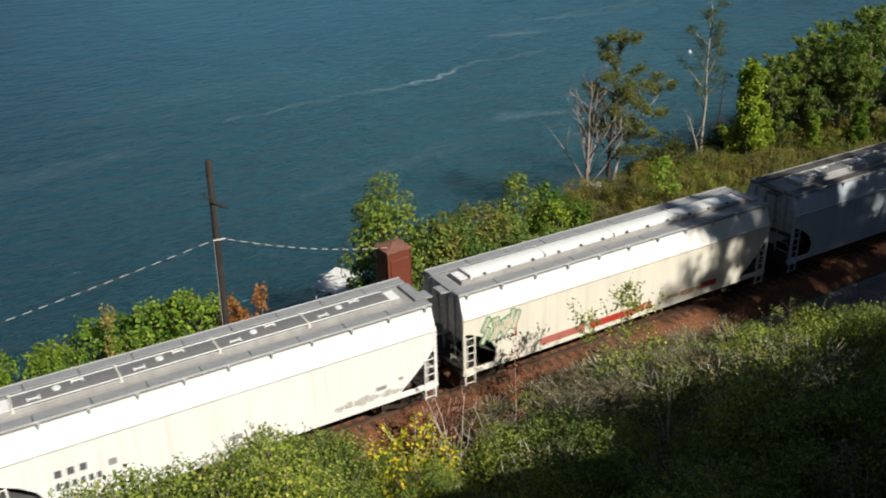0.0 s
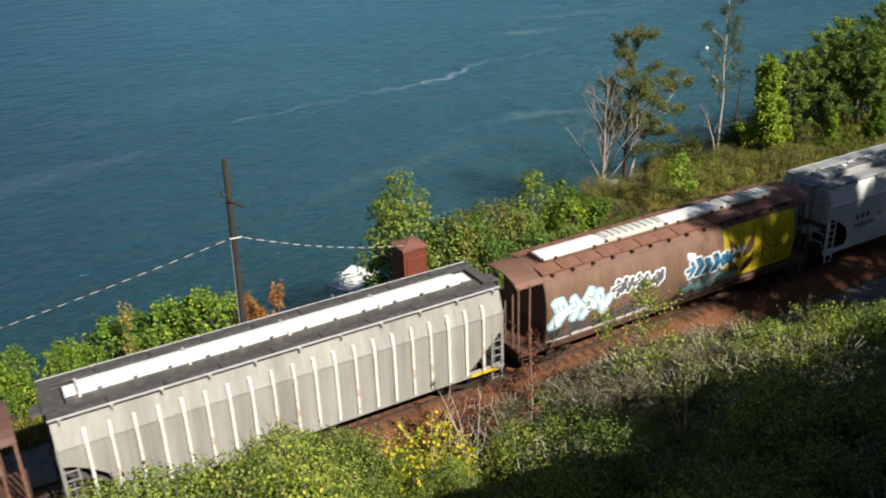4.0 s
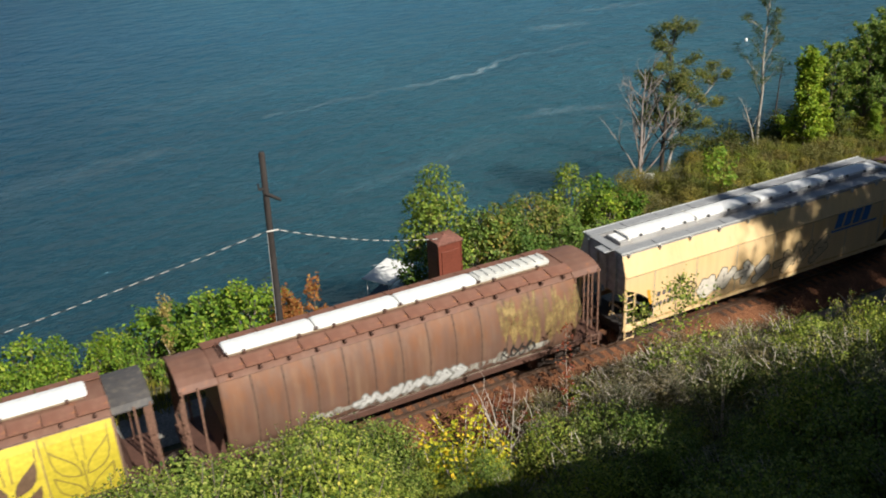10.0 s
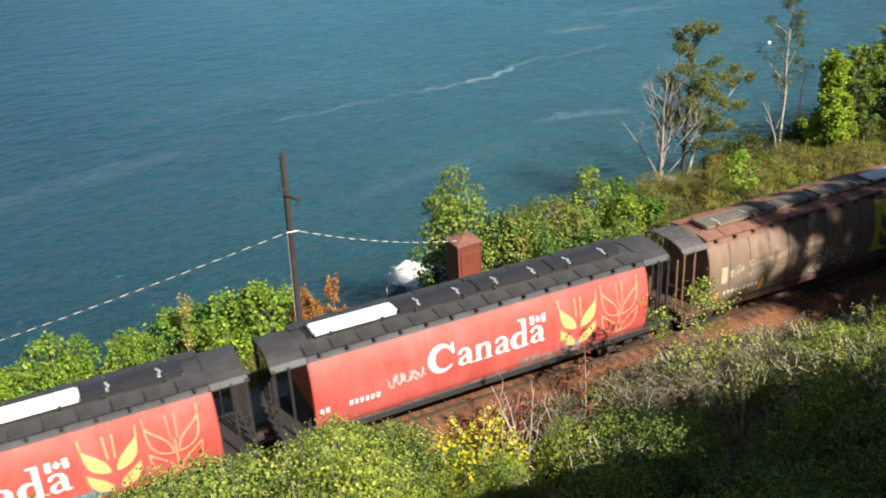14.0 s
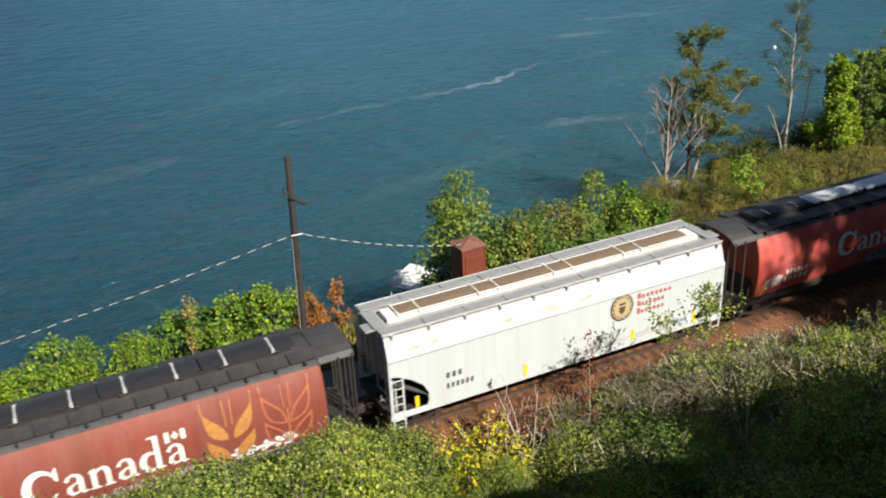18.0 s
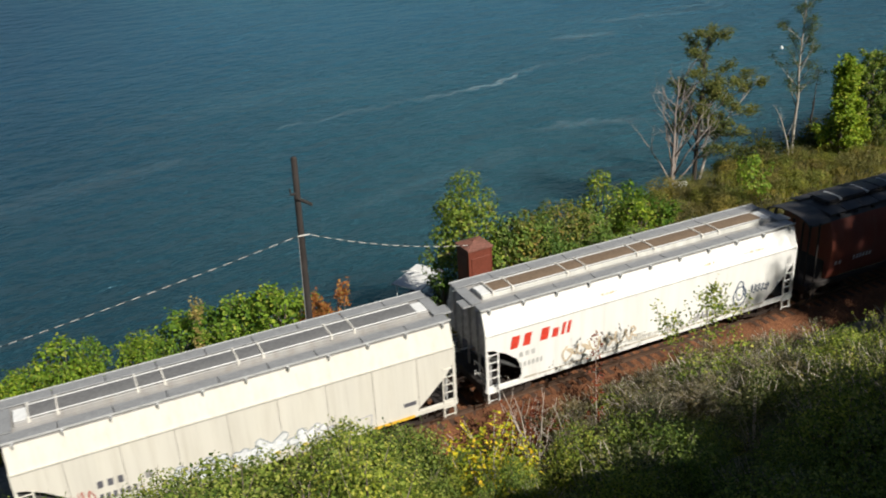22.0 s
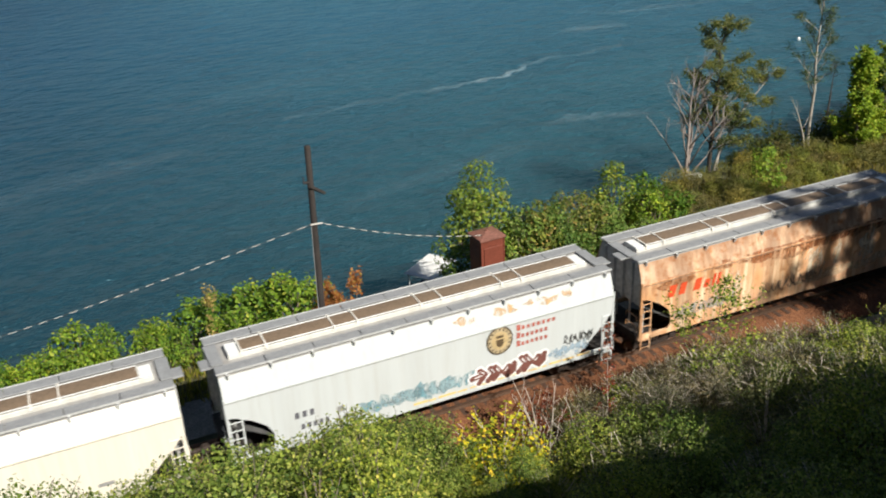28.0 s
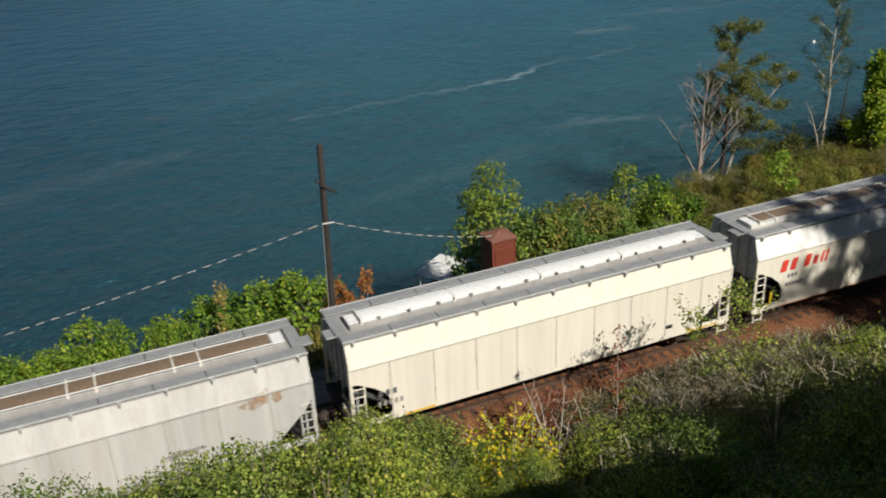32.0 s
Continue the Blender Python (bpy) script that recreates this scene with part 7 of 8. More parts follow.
def far_bank():
    rnd = random.Random(23)
    protos = [make_bush("bank_shrub", "bright green broad-leaved bush above the water", 2.35, 2.7, 0.2, LEAF_BRIGHT, BARK, 40 + i, lobes=14, dense=1.6, group="bank shrubs", sprigs=9) for i in range(3)]
    places = []
    for row in range(3):
        x = -20.0 + row * 0.6
        while x < 9.6:
            if not (row == 0 and x > 6.5):
                places.append((x + rnd.uniform(-0.4, 0.4), 8.4 + 1.6 * row + rnd.uniform(-0.4, 0.4), (1.0 if row else 0.8) * rnd.uniform(0.66, 1.08) * (0.95 + 0.4 * smoothstep(4, 8, x))))
            x += 1.75
    scatter(protos, places, rnd)
    put(make_shrub("orange_shrub", "orange-red autumn shrub behind the pole", 2.4, 1.6, 0.15, LEAF_ORANGE, BARK, 51, per=130, n=48, woody=1), 10.2, 9.4, 0.88)
    put(make_shrub("orange_shrub", "small orange-red autumn shrub on the bank", 2.2, 1.3, 0.15, LEAF_ORANGE, BARK, 52, per=110, n=14, woody=1), 11.5, 9.6, 1.0)
    put(make_shrub("dry_tuft", "tan dry seed-head tuft above the bushes", 3.4, 0.9, 0.12, SEEDHEAD, TWIG, 53, per=120, n=16, woody=1), 4.75, 9.6, 0.95)
    alder = "tall green alder bush beside the brown cabin"
    for k, (x, y, h, w) in enumerate(((17.9, 8.9, 6.7, 3.3), (21.2, 7.5, 4.1, 2.8), (22.9, 9.4, 3.9, 3.2), (16.4, 8.6, 2.5, 1.4), (24.7, 10.4, 3.5, 3.0), (26.6, 11.0, 2.4, 2.4), (19.6, 8.3, 3.0, 2.2), (23.0, 8.3, 2.4, 2.4), (25.6, 8.6, 1.9, 2.4), (21.4, 8.0, 2.4, 2.4), (28.0, 9.2, 1.6, 2.2), (19.4, 7.3, 4.6, 2.4), (20.3, 7.3, 4.5, 2.2), (16.7, 9.1, 4.0, 2.0), (18.5, 7.6, 4.3, 2.0))):
        put(make_bush("alder_bush", alder if h > 4 else "green alder bush on the bank", h, w, 0.17, LEAF_ALDER if k not in (2, 4, 12) else LEAF_MIXED, BARK, 60 + k, lobes=26 if h > 4 else 14, dense=1.9, group="alder bushes", sprigs=14, rough=0.32), x, y, 1.0, 40 * k)
    for k, (x, y, h, w) in enumerate(((28.3, 12.7, 3.9, 2.4), (30.2, 12.5, 2.9, 2.3), (31.4, 11.2, 1.9, 2.2), (29.6, 10.7, 2.2, 2.2), (27.2, 12.6, 2.0, 1.8))):
        put(make_bush("point_bush", "green bush on the bank's shoulder", h, w, 0.18, LEAF_BRIGHT if k else LEAF_ALDER, BARK, 166 + k, lobes=15, dense=1.8, group="shoulder bushes", sprigs=8, rough=0.4), x, y, 1.0, 70 * k)
    put(make_bush("light_sapling", "light green young maple beside the grass", 3.0, 2.1, 0.2, LEAF_LIGHT, BARK, 54, lobes=13, dense=1.5, sprigs=10, rough=0.4, woody=False), 36.6, 9.5, 1.0)
    # trees by the water
    put(make_tree("dead_tree", "bleached bare dead tree with many branches", 7.2, 0.15, 101, DEADBARK, None, first=0.06, limbs=19, spread=0.5, forks=3, lean=(0.05, 0.02), rise=(0.6, 1.7)), 35.6, 15.4, 1.0)
    put(make_tree("dead_tree", "bleached bare leaning dead stem", 8.2, 0.09, 102, DEADBARK, None, first=0.3, limbs=9, spread=0.22, forks=2, lean=(0.08, 0), rise=(0.9, 2.2)), 35.9, 15.6, 1.0)
    put(make_tree("waterside_tree", "ragged olive-leaved tree with an open crown", 10.3, 0.17, 103, DARKBARK, LEAF_OLIVE, leaf=0.12, per=62, first=0.26, limbs=26, spread=0.22, clump=0.44, lean=(0.03, 0), rise=(0.1, 0.9)), 37.9, 16.0, 1.0, 0)
    put(make_tree("waterside_tree", "leaning olive-leaved tree reaching over the water", 7.0, 0.12, 107, PALEBARK, LEAF_OLIVE, leaf=0.12, per=75, first=0.45, limbs=12, spread=0.3, clump=0.42, lean=(0.7, 0.05), rise=(0.1, 0.8)), 38.2, 16.1, 1.0, 0)
    put(make_tree("waterside_tree", "thin dark-leaved tree stem beside the water", 7.2, 0.11, 104, PALEBARK, LEAF_OLIVE, leaf=0.12, per=70, first=0.45, limbs=10, spread=0.3, clump=0.34, lean=(-0.04, 0)), 38.8, 16.3, 1.0, 100)
    put(make_tree("pale_tree", "tall pale-barked tree with thin foliage", 11.6, 0.14, 105, PALEBARK, LEAF_OLIVE, leaf=0.10, per=60, first=0.36, limbs=19, spread=0.2, clump=0.36, lean=(0.06, 0), rise=(0.7, 1.6)), 45.6, 15.4, 1.0, 70)
    put(make_tree("dead_tree", "small forked pale dead stem beside the pale tree", 4.4, 0.1, 108, PALEBARK, None, first=0.4, limbs=5, spread=0.25, forks=1, lean=(-0.42, 0), rise=(1.2, 2.2)), 45.3, 15.3, 1.0)
    put(make_tree("dark_snag", "thin dark snag beside the pale tree", 8.6, 0.13, 106, DARKBARK, None, first=0.4, limbs=7, spread=0.12, forks=1), 48.4, 16.6, 1.0)
    # bushes standing in shade, which is put into their dark leaf colour
    dark = [make_shrub("dark_bush", "dark shaded bush at the water's edge", 2.6, 3.0, 0.18, LEAF_DARK, BARK, 110 + i, per=60, group="dark bushes", woody=1) for i in range(2)]
    scatter(dark, [(41.5, 15.6, 0.7), (43.2, 15.7, 0.95), (46.9, 15.9, 1.1), (48.6, 15.6, 1.15), (50.6, 15.6, 1.2), (44.6, 16.5, 1.1), (40.0, 15.6, 0.55)], rnd)
    wood = [make_tree("bank_tree", "broad green leafy tree on the bank", 7.0, 0.17, 120 + i, BARK, LEAF_ALDER, leaf=0.19, per=46, first=0.08, limbs=24, spread=0.4, clump=0.4, group="bank trees", rise=(0.4, 1.5)) for i in range(3)]
    scatter(wood, [(51.4, 15.0, 0.8), (53.2, 15.8, 0.9), (55.2, 14.8, 0.9), (57.5, 15.8, 0.95), (60.5, 14.0, 0.9), (64, 16.0, 0.9), (67, 14.5, 1.1), (71, 17, 1.1), (76, 18, 1.1), (82, 20, 1.1), (58.8, 17.2, 1.0), (62, 18.2, 1.1), (66.5, 18.8, 1.15), (56.6, 13.0, 0.8), (73, 14.5, 1.0), (78, 15, 1.0), (57, 11.8, 0.75), (62, 10.8, 0.8), (68, 11.0, 0.9)], rnd)
    bright = [make_tree("bright_tree", "bright green young tree at the wood's edge", 5.4, 0.11, 130 + i, BARK, LEAF_LIGHT, leaf=0.2, per=60, first=0.03, limbs=24, spread=0.25, clump=0.38, group="bright young trees", rise=(0.8, 2.0)) for i in range(2)]
    scatter(bright, [(47.9, 13.6, 1.0), (49.3, 13.6, 0.62), (54.6, 10.2, 0.6), (57.6, 9.2, 0.55), (52.4, 11.6, 0.5), (60.5, 9.0, 0.6)], rnd)
    brush = [make_bush("bank_brush", "low olive-brown brush among the grass", 1.1, 2.2, 0.085, m, TWIG, 160 + i, lobes=11, dense=1.0, group="bank brush", sprigs=10, rough=0.5, woody=False) for i, m in enumerate((DRYBRUSH, BRUSHGREEN, BRUSHGREEN, BRUSHTAN))]
    scatter(brush, [(30.6 + 0.235 * i + rnd.uniform(-0.4, 0.4), 7.2 + 1.2 * ((i * 3) % 7) + rnd.uniform(-0.5, 0.5), 0.5 + 0.55 * rnd.random()) for i in range(128)], rnd)
    put(make_tree("bare_top_tree", "bare pale branches above the wood", 9.5, 0.12, 140, PALEBARK, None, first=0.4, limbs=10, spread=0.3), 86, 22, 1.0)
    blades("tall_grass", "tall yellow-green grass on the bank", (27, 5.8, 66, 15.6), 20000, 0.42, GRASS, 7, test=lambda x, y: y < shore_y(x) + 0.2 and noise.noise((x * 0.25, y * 0.25, 4)) > -0.45)
    blades("dry_grass", "brown dry brush and grass on the bank", (27, 6.2, 56, 14.5), 6000, 0.7, DRYBRUSH, 8, test=lambda x, y: noise.noise((x * 0.3, y * 0.3, 14)) > 0.05)
    blades("bank_grass", "rough green grass beside the track", (-25, 5.4, 30, 9.5), 14000, 0.5, GRASS, 9)
    blades("slope_grass", "rough grass at the foot of the slope", (6, -7.4, 34, -2.7), 34000, 0.7, GREYBRUSH, 10, test=lambda x, y: y < -2.8 - 3.0 * smoothstep(20, 33, x))


hillside()
crest_trees()
far_bank()
# ---- pole, cable, cabin, boat, foam ----
def utility_pole():
    ob = thing("utility_pole", pose(8.5, 5.0, ground_z(8.5, 5.0)), "dark weathered wooden utility pole leaning slightly", "utility pole")
    z0 = ground_z(8.5, 5.0)
    top = 9.5 - z0
    px = lambda z: 0.02 + 0.025 * z
    part("shaft", Shape().tube([(px(z), 0, z) for z in (-0.6, 2, 4, 6, 8, top - 0.05, top)], [0.16, 0.15, 0.145, 0.135, 0.125, 0.12, 0.1], 12), POLEWOOD, ob, smooth=True)
    za = 7.75 - z0
    part("crossarm", Shape().hexa([(px(za) - 0.16, -0.2, za + 0.12), (px(za) - 0.06, -0.26, za + 0.12), (px(za) + 0.6, 0.1, za - 0.42), (px(za) + 0.52, 0.2, za - 0.42), (px(za) - 0.16, -0.2, za + 0.24), (px(za) - 0.06, -0.26, za + 0.24), (px(za) + 0.6, 0.1, za - 0.3), (px(za) + 0.52, 0.2, za - 0.3)]), POLEWOOD, ob, "broken stub of a crossarm")
    part("bracket", Shape().box((px(za) - 0.18, -0.08, za + 0.3), (0.22, 0.07, 0.08), 0.01).tube([(px(za) - 0.28, -0.08, za + 0.3), (px(za) - 0.28, -0.08, za + 0.55)], 0.03, 6), BLACKIRON, ob)
    zi = 6.3 - z0
    part("insulator", Shape().tube([(px(zi) - 0.2, -0.17, zi), (px(zi) + 0.3, -0.17, zi - 0.02)], 0.034, 8), LASHING, ob, "white insulator")
    part("conduit", Shape().tube([(px(0) - 0.17, -0.06, -0.1), (px(zi) - 0.15, -0.08, zi - 0.1)], 0.016, 6), GALV, ob, "pale conduit down the pole")


def hung(name, label, a, b, sag, dash, gap):
    """A cable with pale sleeves along it."""
    ob = thing(name, pose(0, 0, 0), label, "cable")
    a, b = Vector(a), Vector(b)
    p = lambda q: a.lerp(b, q) - Vector((0, 0, sag * 4 * q * (1 - q)))
    n = 28
    part("strand", Shape().tube([p(i / n) for i in range(n + 1)], 0.013, 5), CABLE, ob)
    length, s = (b - a).length, 0.2
    while s < length - dash:
        q0, q1 = s / length, (s + dash) / length
        part("sleeve", Shape().tube([p(q0), p((q0 + q1) / 2), p(q1)], 0.016, 6), LASHING, ob)
        s += dash + gap


def cabin():
    """A sheet-steel signal cabin with a low pyramid roof."""
    z0 = ground_z(17.2, 6.7)
    ob = thing("signal_cabin", pose(17.25, 6.85, z0, 0, 0, 3), "red-brown sheet-metal signal cabin beside the track", "signal cabin")
    h = 3.05 - z0
    w, d = 1.2, 1.1
    part("body", Shape().box((0, 0, h / 2 + 0.05), (w, d, h - 0.1), 0.02), CABIN, ob)
    part("base", Shape().box((0, 0, 0.04), (w + 0.3, d + 0.3, 0.3), 0.03), STONE, ob, "concrete base")
    roof = Shape()
    a, b = w / 2 + 0.07, d / 2 + 0.07
    roof.loft([[(sx * k * a, sy * k * b, z) for sx, sy in ((-1, -1), (1, -1), (1, 1), (-1, 1))] for k, z in ((1, h - 0.04), (1, h + 0.05), (0.12, h + 0.2))])
    part("roof", roof, CABINTOP, ob, "dusty low pyramid roof")
    part("vent_cap", Shape().tube([(0, 0, h + 0.18), (0, 0, h + 0.26)], 0.07, 8), CABINTOP, ob)
    door = part("door", Shape().box((0.02, -d / 2 - 0.02, h * 0.48), (w * 0.8, 0.03, h * 0.82), 0.008), CABIN, ob)
    part("handle", Shape().box((0.4, -d / 2 - 0.06, h * 0.5), (0.05, 0.06, 0.2), 0.01), BLACKIRON, door)
    part("side_door", Shape().box((-w / 2 - 0.02, 0, h * 0.48), (0.03, d * 0.8, h * 0.82), 0.008), CABIN, ob)
    for x in (-w / 2, w / 2):
        part("corner_strip", Shape().box((x, -d / 2, h / 2 + 0.05), (0.05, 0.05, h - 0.12)), CABIN, ob)


def boat():
    ob = thing("motor_boat", pose(18.0, 15.4, WATER_Z, 0, 0, 33), "small boat, darkened for shade, under a flat white canopy at the shore", "boat")
    hull = Shape()
    rings = []
    for x, w, z0, z1 in ((-1.35, 0.72, -0.25, 0.42), (-1, 0.78, -0.3, 0.43), (0.5, 0.8, -0.28, 0.48), (1.5, 0.5, -0.2, 0.56), (2.1, 0.06, 0.1, 0.64)):
        rings.append([(x, -w, z1), (x, -w * 0.75, z0 + 0.15), (x, 0, z0), (x, w * 0.75, z0 + 0.15), (x, w, z1)])
    hull.loft(rings)
    # hull and deck coloured dark, for the shade under the canopy
    part("hull", hull, HULL_SHADE, ob, "hull darkened for the canopy's shade")
    part("deck", Shape().box((0.1, 0, 0.36), (2.5, 1.3, 0.06)), HULL_SHADE, ob, "deck darkened for the canopy's shade")
    part("canopy", Shape().hexa([(-1.45, -0.95, 1.47), (1.15, -0.95, 1.57), (1.15, 0.95, 1.57), (-1.45, 0.95, 1.47), (-1.45, -0.95, 1.54), (1.15, -0.95, 1.64), (1.15, 0.95, 1.64), (-1.45, 0.95, 1.54)]), WHITEGEL, ob, "white flat canopy")
    for x in (-1.3, 0.95):
        for y in (-0.72, 0.72):
            part("canopy_post", Shape().tube([(x, y, 0.4), (x, y, 1.65)], 0.03, 6), WHITEGEL, ob)
    for y in (-0.3, 0.35):
        part("rod", Shape().tube([(0.2, y, 1.75), (-0.5, y + 0.1, 2.05), (-1.1, y + 0.15, 2.25)], 0.03, 5), WHITEGEL, ob)


def buoy():
    ob = thing("buoy", pose(78.3, 49.6, WATER_Z), "small white mooring buoy on the water", "buoy")
    sh = Shape()
    sh.loft([[(r * math.cos(a), r * math.sin(a), z) for a in (2 * math.pi * i / 12 for i in range(12))] for r, z in ((0.08, -0.15), (0.17, -0.02), (0.2, 0.12), (0.16, 0.28), (0.06, 0.36))])
    part("float", sh, WHITEGEL, ob, smooth=True)
    part("eye", Shape().tube([(0, 0, 0.34), (0, 0, 0.5)], 0.025, 6), BLACKIRON, ob)


def rocks():
    rnd = random.Random(3)
    for i in range(34):
        x = rnd.uniform(-15, 75)
        y = shore_y(x) + rnd.uniform(1.2, 2.6)
        s = rnd.uniform(0.3, 0.9)
        if 15.5 < x < 22:
            continue
        sh = Shape()
        sh.loft([[(s * r * math.cos(a) * rnd.uniform(0.8, 1.2), s * r * math.sin(a) * rnd.uniform(0.8, 1.2), s * z) for a in (2 * math.pi * k / 9 for k in range(9))] for r, z in ((0.7, -0.4), (1.0, 0.0), (0.85, 0.4), (0.35, 0.62))])
        solid("shore_rock", sh, STONE, "grey rounded shore rock at the waterline", "rock", "shore rocks", m=pose(x, y, ground_z(x, y) + 0.1 * s, 0, 0, rnd.uniform(0, 360)))
    pale = Shape()
    pale.loft([[(0.6 * r * math.cos(a), 0.4 * r * math.sin(a), 0.4 * z) for a in (2 * math.pi * k / 10 for k in range(10))] for r, z in ((0.9, -0.3), (1.0, 0.1), (0.8, 0.35), (0.3, 0.45))])
    solid("pale_boulder", pale, WHITEGEL, "pale boulder below the dead tree", "rock", m=pose(35.9, 15.0, ground_z(35.9, 15.0) + 0.1))


FOAMS = []


def foam_line(name, pts, width, density, seed, material):
    """A drifting line of foam: flecks strung along a curve on the water."""
    rnd = random.Random(seed)
    sh = Shape()
    pts = [Vector((x, y)) for x, y in pts]
    o = pts[len(pts) // 2]
    for a, b in zip(pts, pts[1:]):
        d = (b - a).normalized()
        nrm = Vector((-d.y, d.x))
        for _ in range(int((b - a).length * density)):
            q = rnd.random()
            dens = 0.5 + 0.5 * noise.noise((a.x + q * (b - a).x * 0.3, a.y * 0.3, seed))
            if rnd.random() > 0.35 + dens:
                continue
            p = a.lerp(b, q) + nrm * (rnd.gauss(0, width) + 0.5 * math.sin(q * 6.28)) - o
            l, w = rnd.uniform(0.2, 0.9), rnd.uniform(0.01, 0.035)
            e = (d + nrm * rnd.gauss(0, 0.25)).normalized()
            m = Vector((-e.y, e.x))
            sh.poly([(*(p - e * l), 0.0), (*(p - m * w), 0.0), (*(p + e * l), 0.0), (*(p + m * w), 0.0)])
    ob = solid(name, sh, material, "thin drifting line of white foam on the water", "foam", kind="stuff", m=pose(o.x, o.y, WATER_Z + 0.02))
    FOAMS.append(ob)


def foam_veil(name, edges):
    """A torn film of foam, gone at its edges."""
    m, nt, p = shader(name)
    uv = nt.nodes.new("ShaderNodeUVMap")
    uv.uv_map = "UVMap"
    sep = nt.nodes.new("ShaderNodeSeparateXYZ")
    nt.links.new(uv.outputs[0], sep.inputs[0])
    edge = ramp(nt, sep.outputs["Y"], [(q, g(k)) for q, k in edges])
    torn = ramp(nt, noise_tex(nt, coords(nt, (0.5, 1.8, 1)), 2.4, 6, 0.7), [(0.40, g(0.0)), (0.62, g(1.0))])
    broad = ramp(nt, noise_tex(nt, coords(nt, (0.12, 0.4, 1)), 1.0, 3), [(0.3, g(0.35)), (0.65, g(1.0))])
    thick = nt.nodes.new("ShaderNodeAttribute")
    thick.attribute_name = "thick"
    k = mix(nt, 1.0, mix(nt, 1.0, edge, torn, "MULTIPLY"), mix(nt, 1.0, broad, thick.outputs["Color"], "MULTIPLY"), "MULTIPLY")
    p.inputs["Base Color"].default_value = (0.46, 0.58, 0.64, 1)
    p.inputs["Roughness"].default_value = 0.8
    mx = nt.nodes.new("ShaderNodeMixShader")
    nt.links.new(k, mx.inputs[0])
    nt.links.new(nt.nodes.new("ShaderNodeBsdfTransparent").outputs[0], mx.inputs[1])
    nt.links.new(p.outputs[0], mx.inputs[2])
    nt.links.new(mx.outputs[0], nt.nodes["Material Output"].inputs[0])
    return m


VEIL = foam_veil("foam_veil", ((0.0, 0.0), (0.36, 0.13), (0.5, 1.0), (0.64, 0.13), (1.0, 0.0)))
SLICK = foam_veil("slick_veil", ((0.0, 0.0), (0.3, 0.7), (0.5, 0.8), (0.7, 0.7), (1.0, 0.0)))


def foam_ribbon(pts, width, thick, label="soft pale streak of foam drifting on the water", z=0.012, film=VEIL):
    """A smooth ribbon on the water through points; thick: how dense the film is at each point."""
    o = Vector(pts[len(pts) // 2])
    v, uvs, dens, f = [], [], [], []
    line = []
    for i in range(len(pts) - 1):
        p0, p1, p2, p3 = (Vector(pts[min(max(i + k, 0), len(pts) - 1)]) for k in (-1, 0, 1, 2))
        for q in (0.0, 0.17, 0.33, 0.5, 0.67, 0.83):
            line.append((0.5 * (2 * p1 + (p2 - p0) * q + (2 * p0 - 5 * p1 + 4 * p2 - p3) * q * q + (3 * p1 - p0 - 3 * p2 + p3) * q ** 3), thick[i] + (thick[i + 1] - thick[i]) * q))
    line.append((Vector(pts[-1]), thick[-1]))
    for i, (p, k) in enumerate(line):
        d = (line[min(i + 1, len(line) - 1)][0] - line[max(i - 1, 0)][0]).normalized()
        nrm = Vector((-d.y, d.x))
        w = width * (0.8 + 0.5 * noise.noise((p.x * 0.3, p.y * 0.3, 2.0)))
        p = p + nrm * (0.35 * noise.noise((p.x * 0.5, p.y * 0.5, 6.0)) + 0.25 * noise.noise((p.x * 1.7, p.y * 1.7, 3.0))) - o
        for e in (-0.5, 0.5):
            v.append((*(p + nrm * w * e), 0.0))
            uvs.append((i / 6, e + 0.5))
            dens.append(k)
    f = [(2 * i, 2 * i + 2, 2 * i + 3, 2 * i + 1) for i in range(len(line) - 1)]
    me = bpy.data.meshes.new("foam_streak")
    me.from_pydata(v, [], f)
    layer = me.uv_layers.new(name="UVMap")
    for loop in me.loops:
        layer.data[loop.index].uv = uvs[loop.vertex_index]
    at = me.attributes.new("thick", "FLOAT", "POINT")
    at.data.foreach_set("value", dens)
    me.materials.append(film)
    ob = tagged(new("foam_streak", me), label, "foam", kind="stuff")
    ob.matrix_basis = pose(o.x, o.y, WATER_Z + z)
    FOAMS.append(ob)


utility_pole()
hung("cable", "sagging cable with pale sleeves from the pole to the cabin", (8.9, 4.85, 6.3), (16.9, 6.6, 3.2), 0.25, 0.34, 0.24)
hung("cable", "sagging cable with pale sleeves running down to the bank", (8.5, 4.85, 6.3), (-7.0, 9.4, 2.0), 0.15, 0.36, 0.28)
cabin()
boat()
buoy()
rocks()
foam_line("foam_line", [(24.2, 54.3), (30.2, 55.3), (36.5, 56.0), (41.0, 56.0)], 0.14, 12, 1, FAINTFOAM)
foam_line("foam_line", [(40.0, 56.0), (43.0, 56.0), (46.0, 56.3)], 0.09, 26, 2, FAINTFOAM)
foam_line("foam_line", [(45.0, 56.2), (49.0, 56.9), (51.5, 58.6)], 0.08, 36, 8, FOAM)
foam_line("foam_line", [(51.5, 58.6), (54.8, 60.4), (61.2, 60.1), (66, 61.5)], 0.10, 14, 3, FAINTFOAM)
foam_line("foam_line", [(76.0, 76.2), (80, 76.4), (86.1, 76.9), (95.0, 78.6), (104, 81.5)], 0.24, 18, 4, FAINTFOAM)
foam_line("foam_line", [(64.5, 70.8), (67.5, 70.4), (72.5, 69.6)], 0.4, 18, 5, FAINTFOAM)
foam_line("foam_line", [(3.0, 49.0), (7.9, 49.9), (14.0, 50.4)], 0.4, 6, 6, FAINTFOAM)
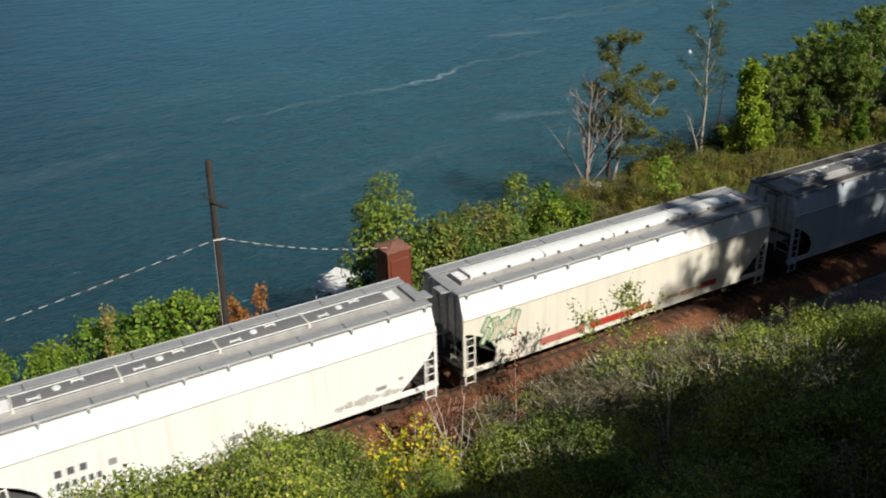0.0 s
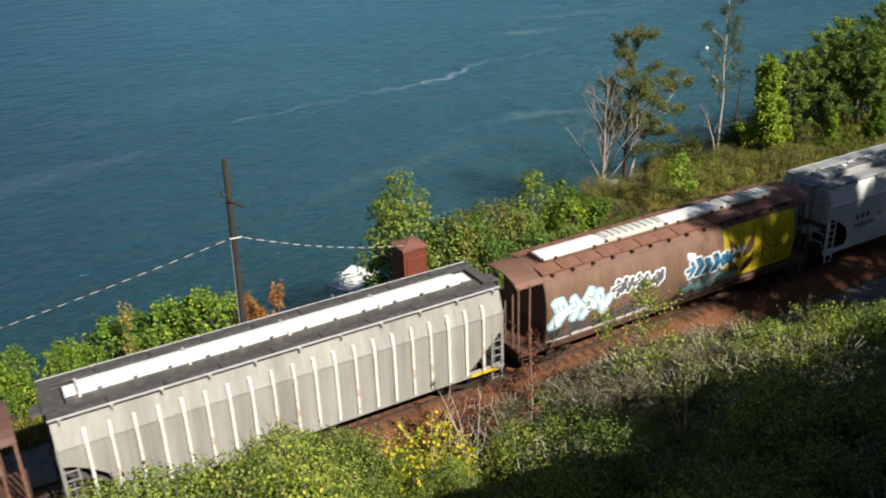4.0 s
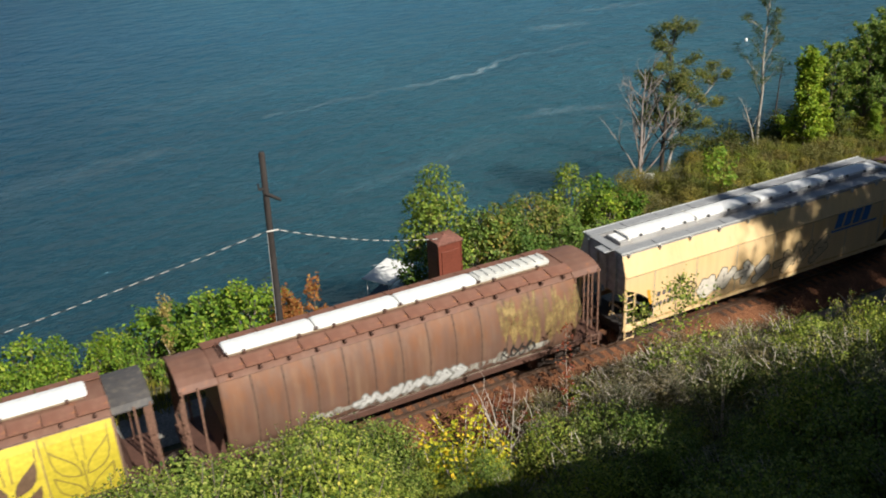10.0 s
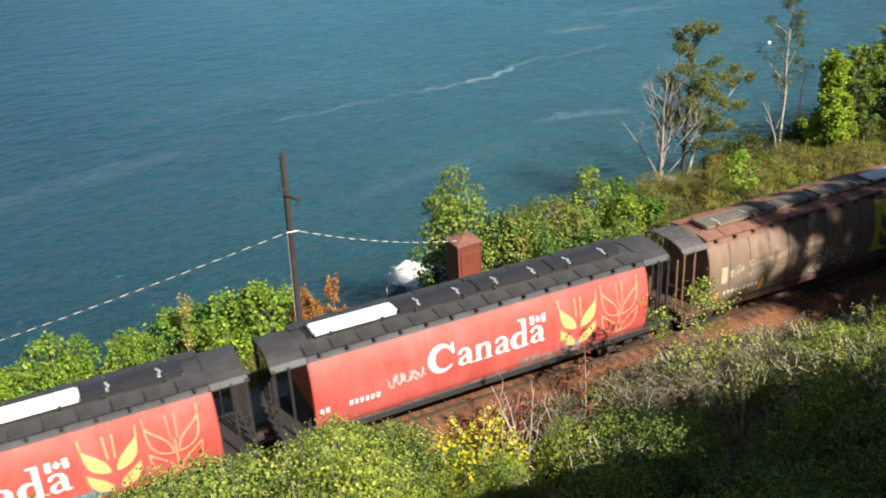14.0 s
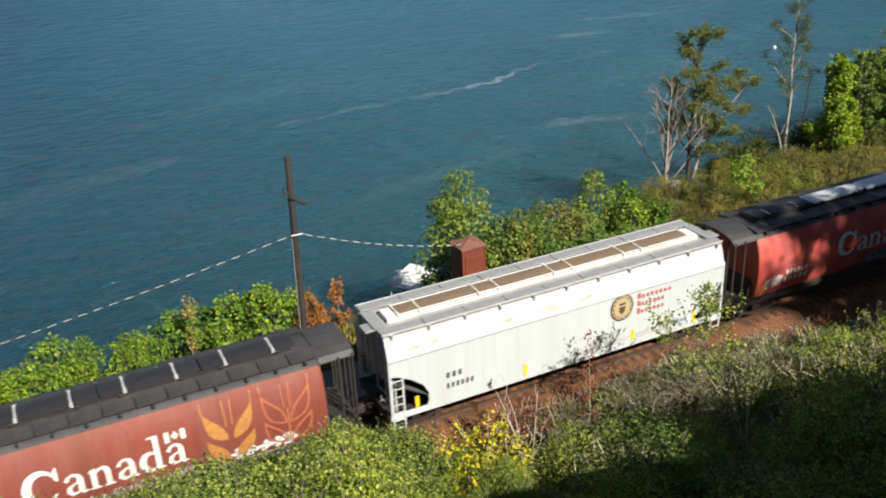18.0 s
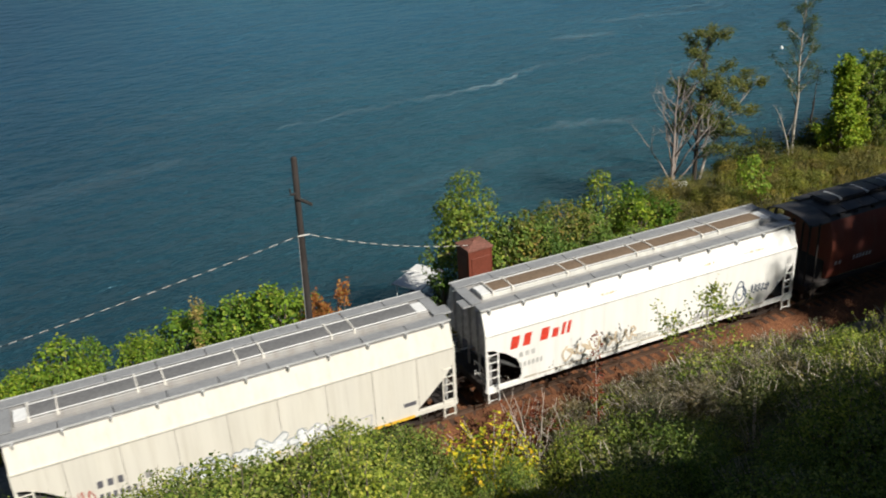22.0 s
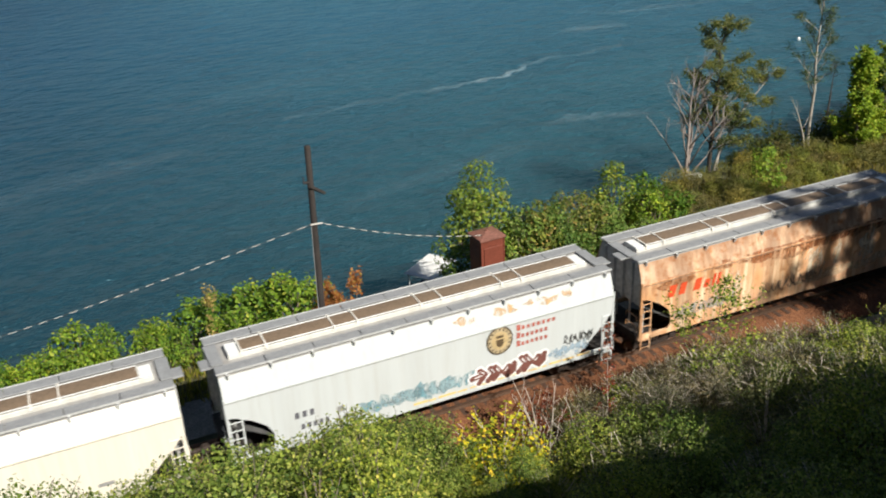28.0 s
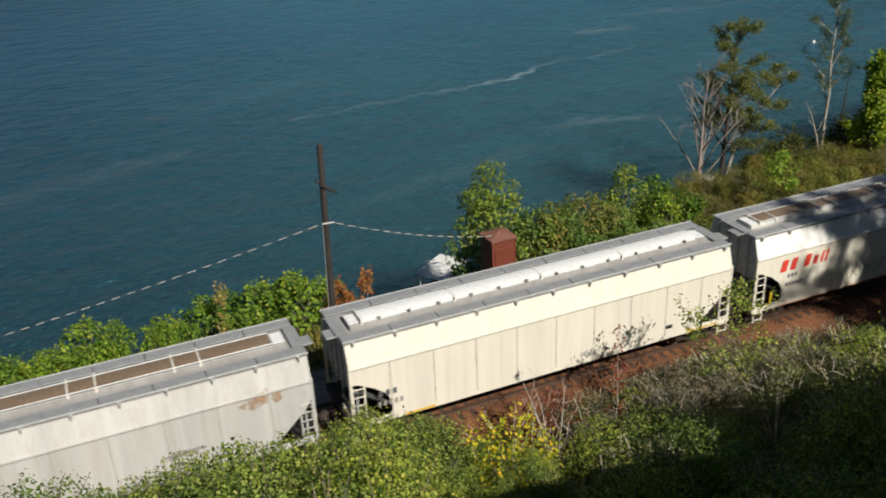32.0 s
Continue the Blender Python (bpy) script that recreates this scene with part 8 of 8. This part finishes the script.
foam_line("foam_line", [(45.9, 41.0), (48.4, 40.4), (51.8, 38.9)], 0.3, 16, 7, FAINTFOAM)
foam_ribbon([(15.0, 50.6), (23.5, 53.2), (31.0, 55.4), (37.6, 56.6), (43.0, 55.9), (47.6, 56.6), (51.0, 58.2), (54.4, 60.0), (62.8, 60.1), (68.0, 61.6)], 0.95, (0.0, 0.12, 0.26, 0.36, 0.5, 0.7, 0.6, 0.4, 0.25, 0.0))
foam_ribbon([(47.6, 56.6), (49.6, 57.2), (52.4, 59.1)], 0.8, (0.2, 0.9, 0.25), z=0.03)
foam_ribbon([(71.0, 79.5), (78.5, 76.2), (89.0, 74.8), (98.0, 77.0)], 2.6, (0.1, 0.4, 0.42, 0.25))
foam_ribbon([(64.0, 71.8), (67.4, 71.2), (72.6, 69.9)], 3.4, (0.08, 0.4, 0.08), film=SLICK)
foam_ribbon([(43.5, 40.4), (46.5, 40.2), (50.0, 39.4), (53.5, 38.2)], 2.4, (0.05, 0.3, 0.25, 0.03), film=SLICK)
foam_ribbon([(-14.0, 44.5), (0.9, 46.8), (11.2, 49.7), (18.0, 51.0)], 5.5, (0.04, 0.1, 0.1, 0.02), "faint slick lane across the water", film=SLICK)
foam_ribbon([(22.0, 31.5), (25.2, 33.0), (35.9, 35.7), (41.0, 37.6)], 3.4, (0.02, 0.11, 0.1, 0.02), "faint slick lane across the water", film=SLICK)
foam_ribbon([(10.0, 62.0), (24.0, 66.0), (40.0, 71.0)], 7.0, (0.02, 0.07, 0.02), "faint slick lane across the water", film=SLICK)
# ---- movement ----
def train_travel(t):
    """Metres gone along the track since the start: the train gathers speed a little."""
    knots = ((0, 9.056), (3, 9.208), (8, 9.357), (13, 9.412), (18, 9.432), (23, 9.444), (28, 9.577), (32, 9.642))
    s = 0.0
    for (t0, v0), (t1, v1) in zip(knots, knots[1:]):
        if t <= t0:
            break
        e = min(t, t1)
        ve = v0 + (v1 - v0) * (e - t0) / (t1 - t0)
        s += (v0 + ve) / 2 * (e - t0)
    return s


def motions():
    for car in CARS:
        x0 = car.location.x
        walk(car, [(t, pose(x0 + train_travel(t), 0, 0)) for t in range(0, 33, 2)])
    # the wheels roll while they pass along the slope's foot
    for car, wheel, at in WHEELS:
        x0, z = car.location.x - train_travel(32), wheel.location.z
        start = wheel.location.x
        turn = lambda t: math.degrees(train_travel(t) / 0.455)
        times = [k * 0.06 for k in range(534) if -20 < x0 + at + train_travel(k * 0.06) < 48]
        if times and times[0] > 0:
            times.insert(0, 0.0)
        rows = [(t, pose(start, 0, z, 0, turn(max(t, times[1])) % 360, 0)) for t in times] if times else []
        if rows:
            walk(wheel, rows + ([(32.0, rows[-1][1])] if rows[-1][0] < 31.99 else []))
    for foam in FOAMS + [INLET]:
        x, y, z = foam.location
        walk(foam, [(0, pose(x, y, z)), (16, pose(x - 2.6, y - 0.9, z)), (32, pose(x - 5.2, y - 2.0, z))])


motions()
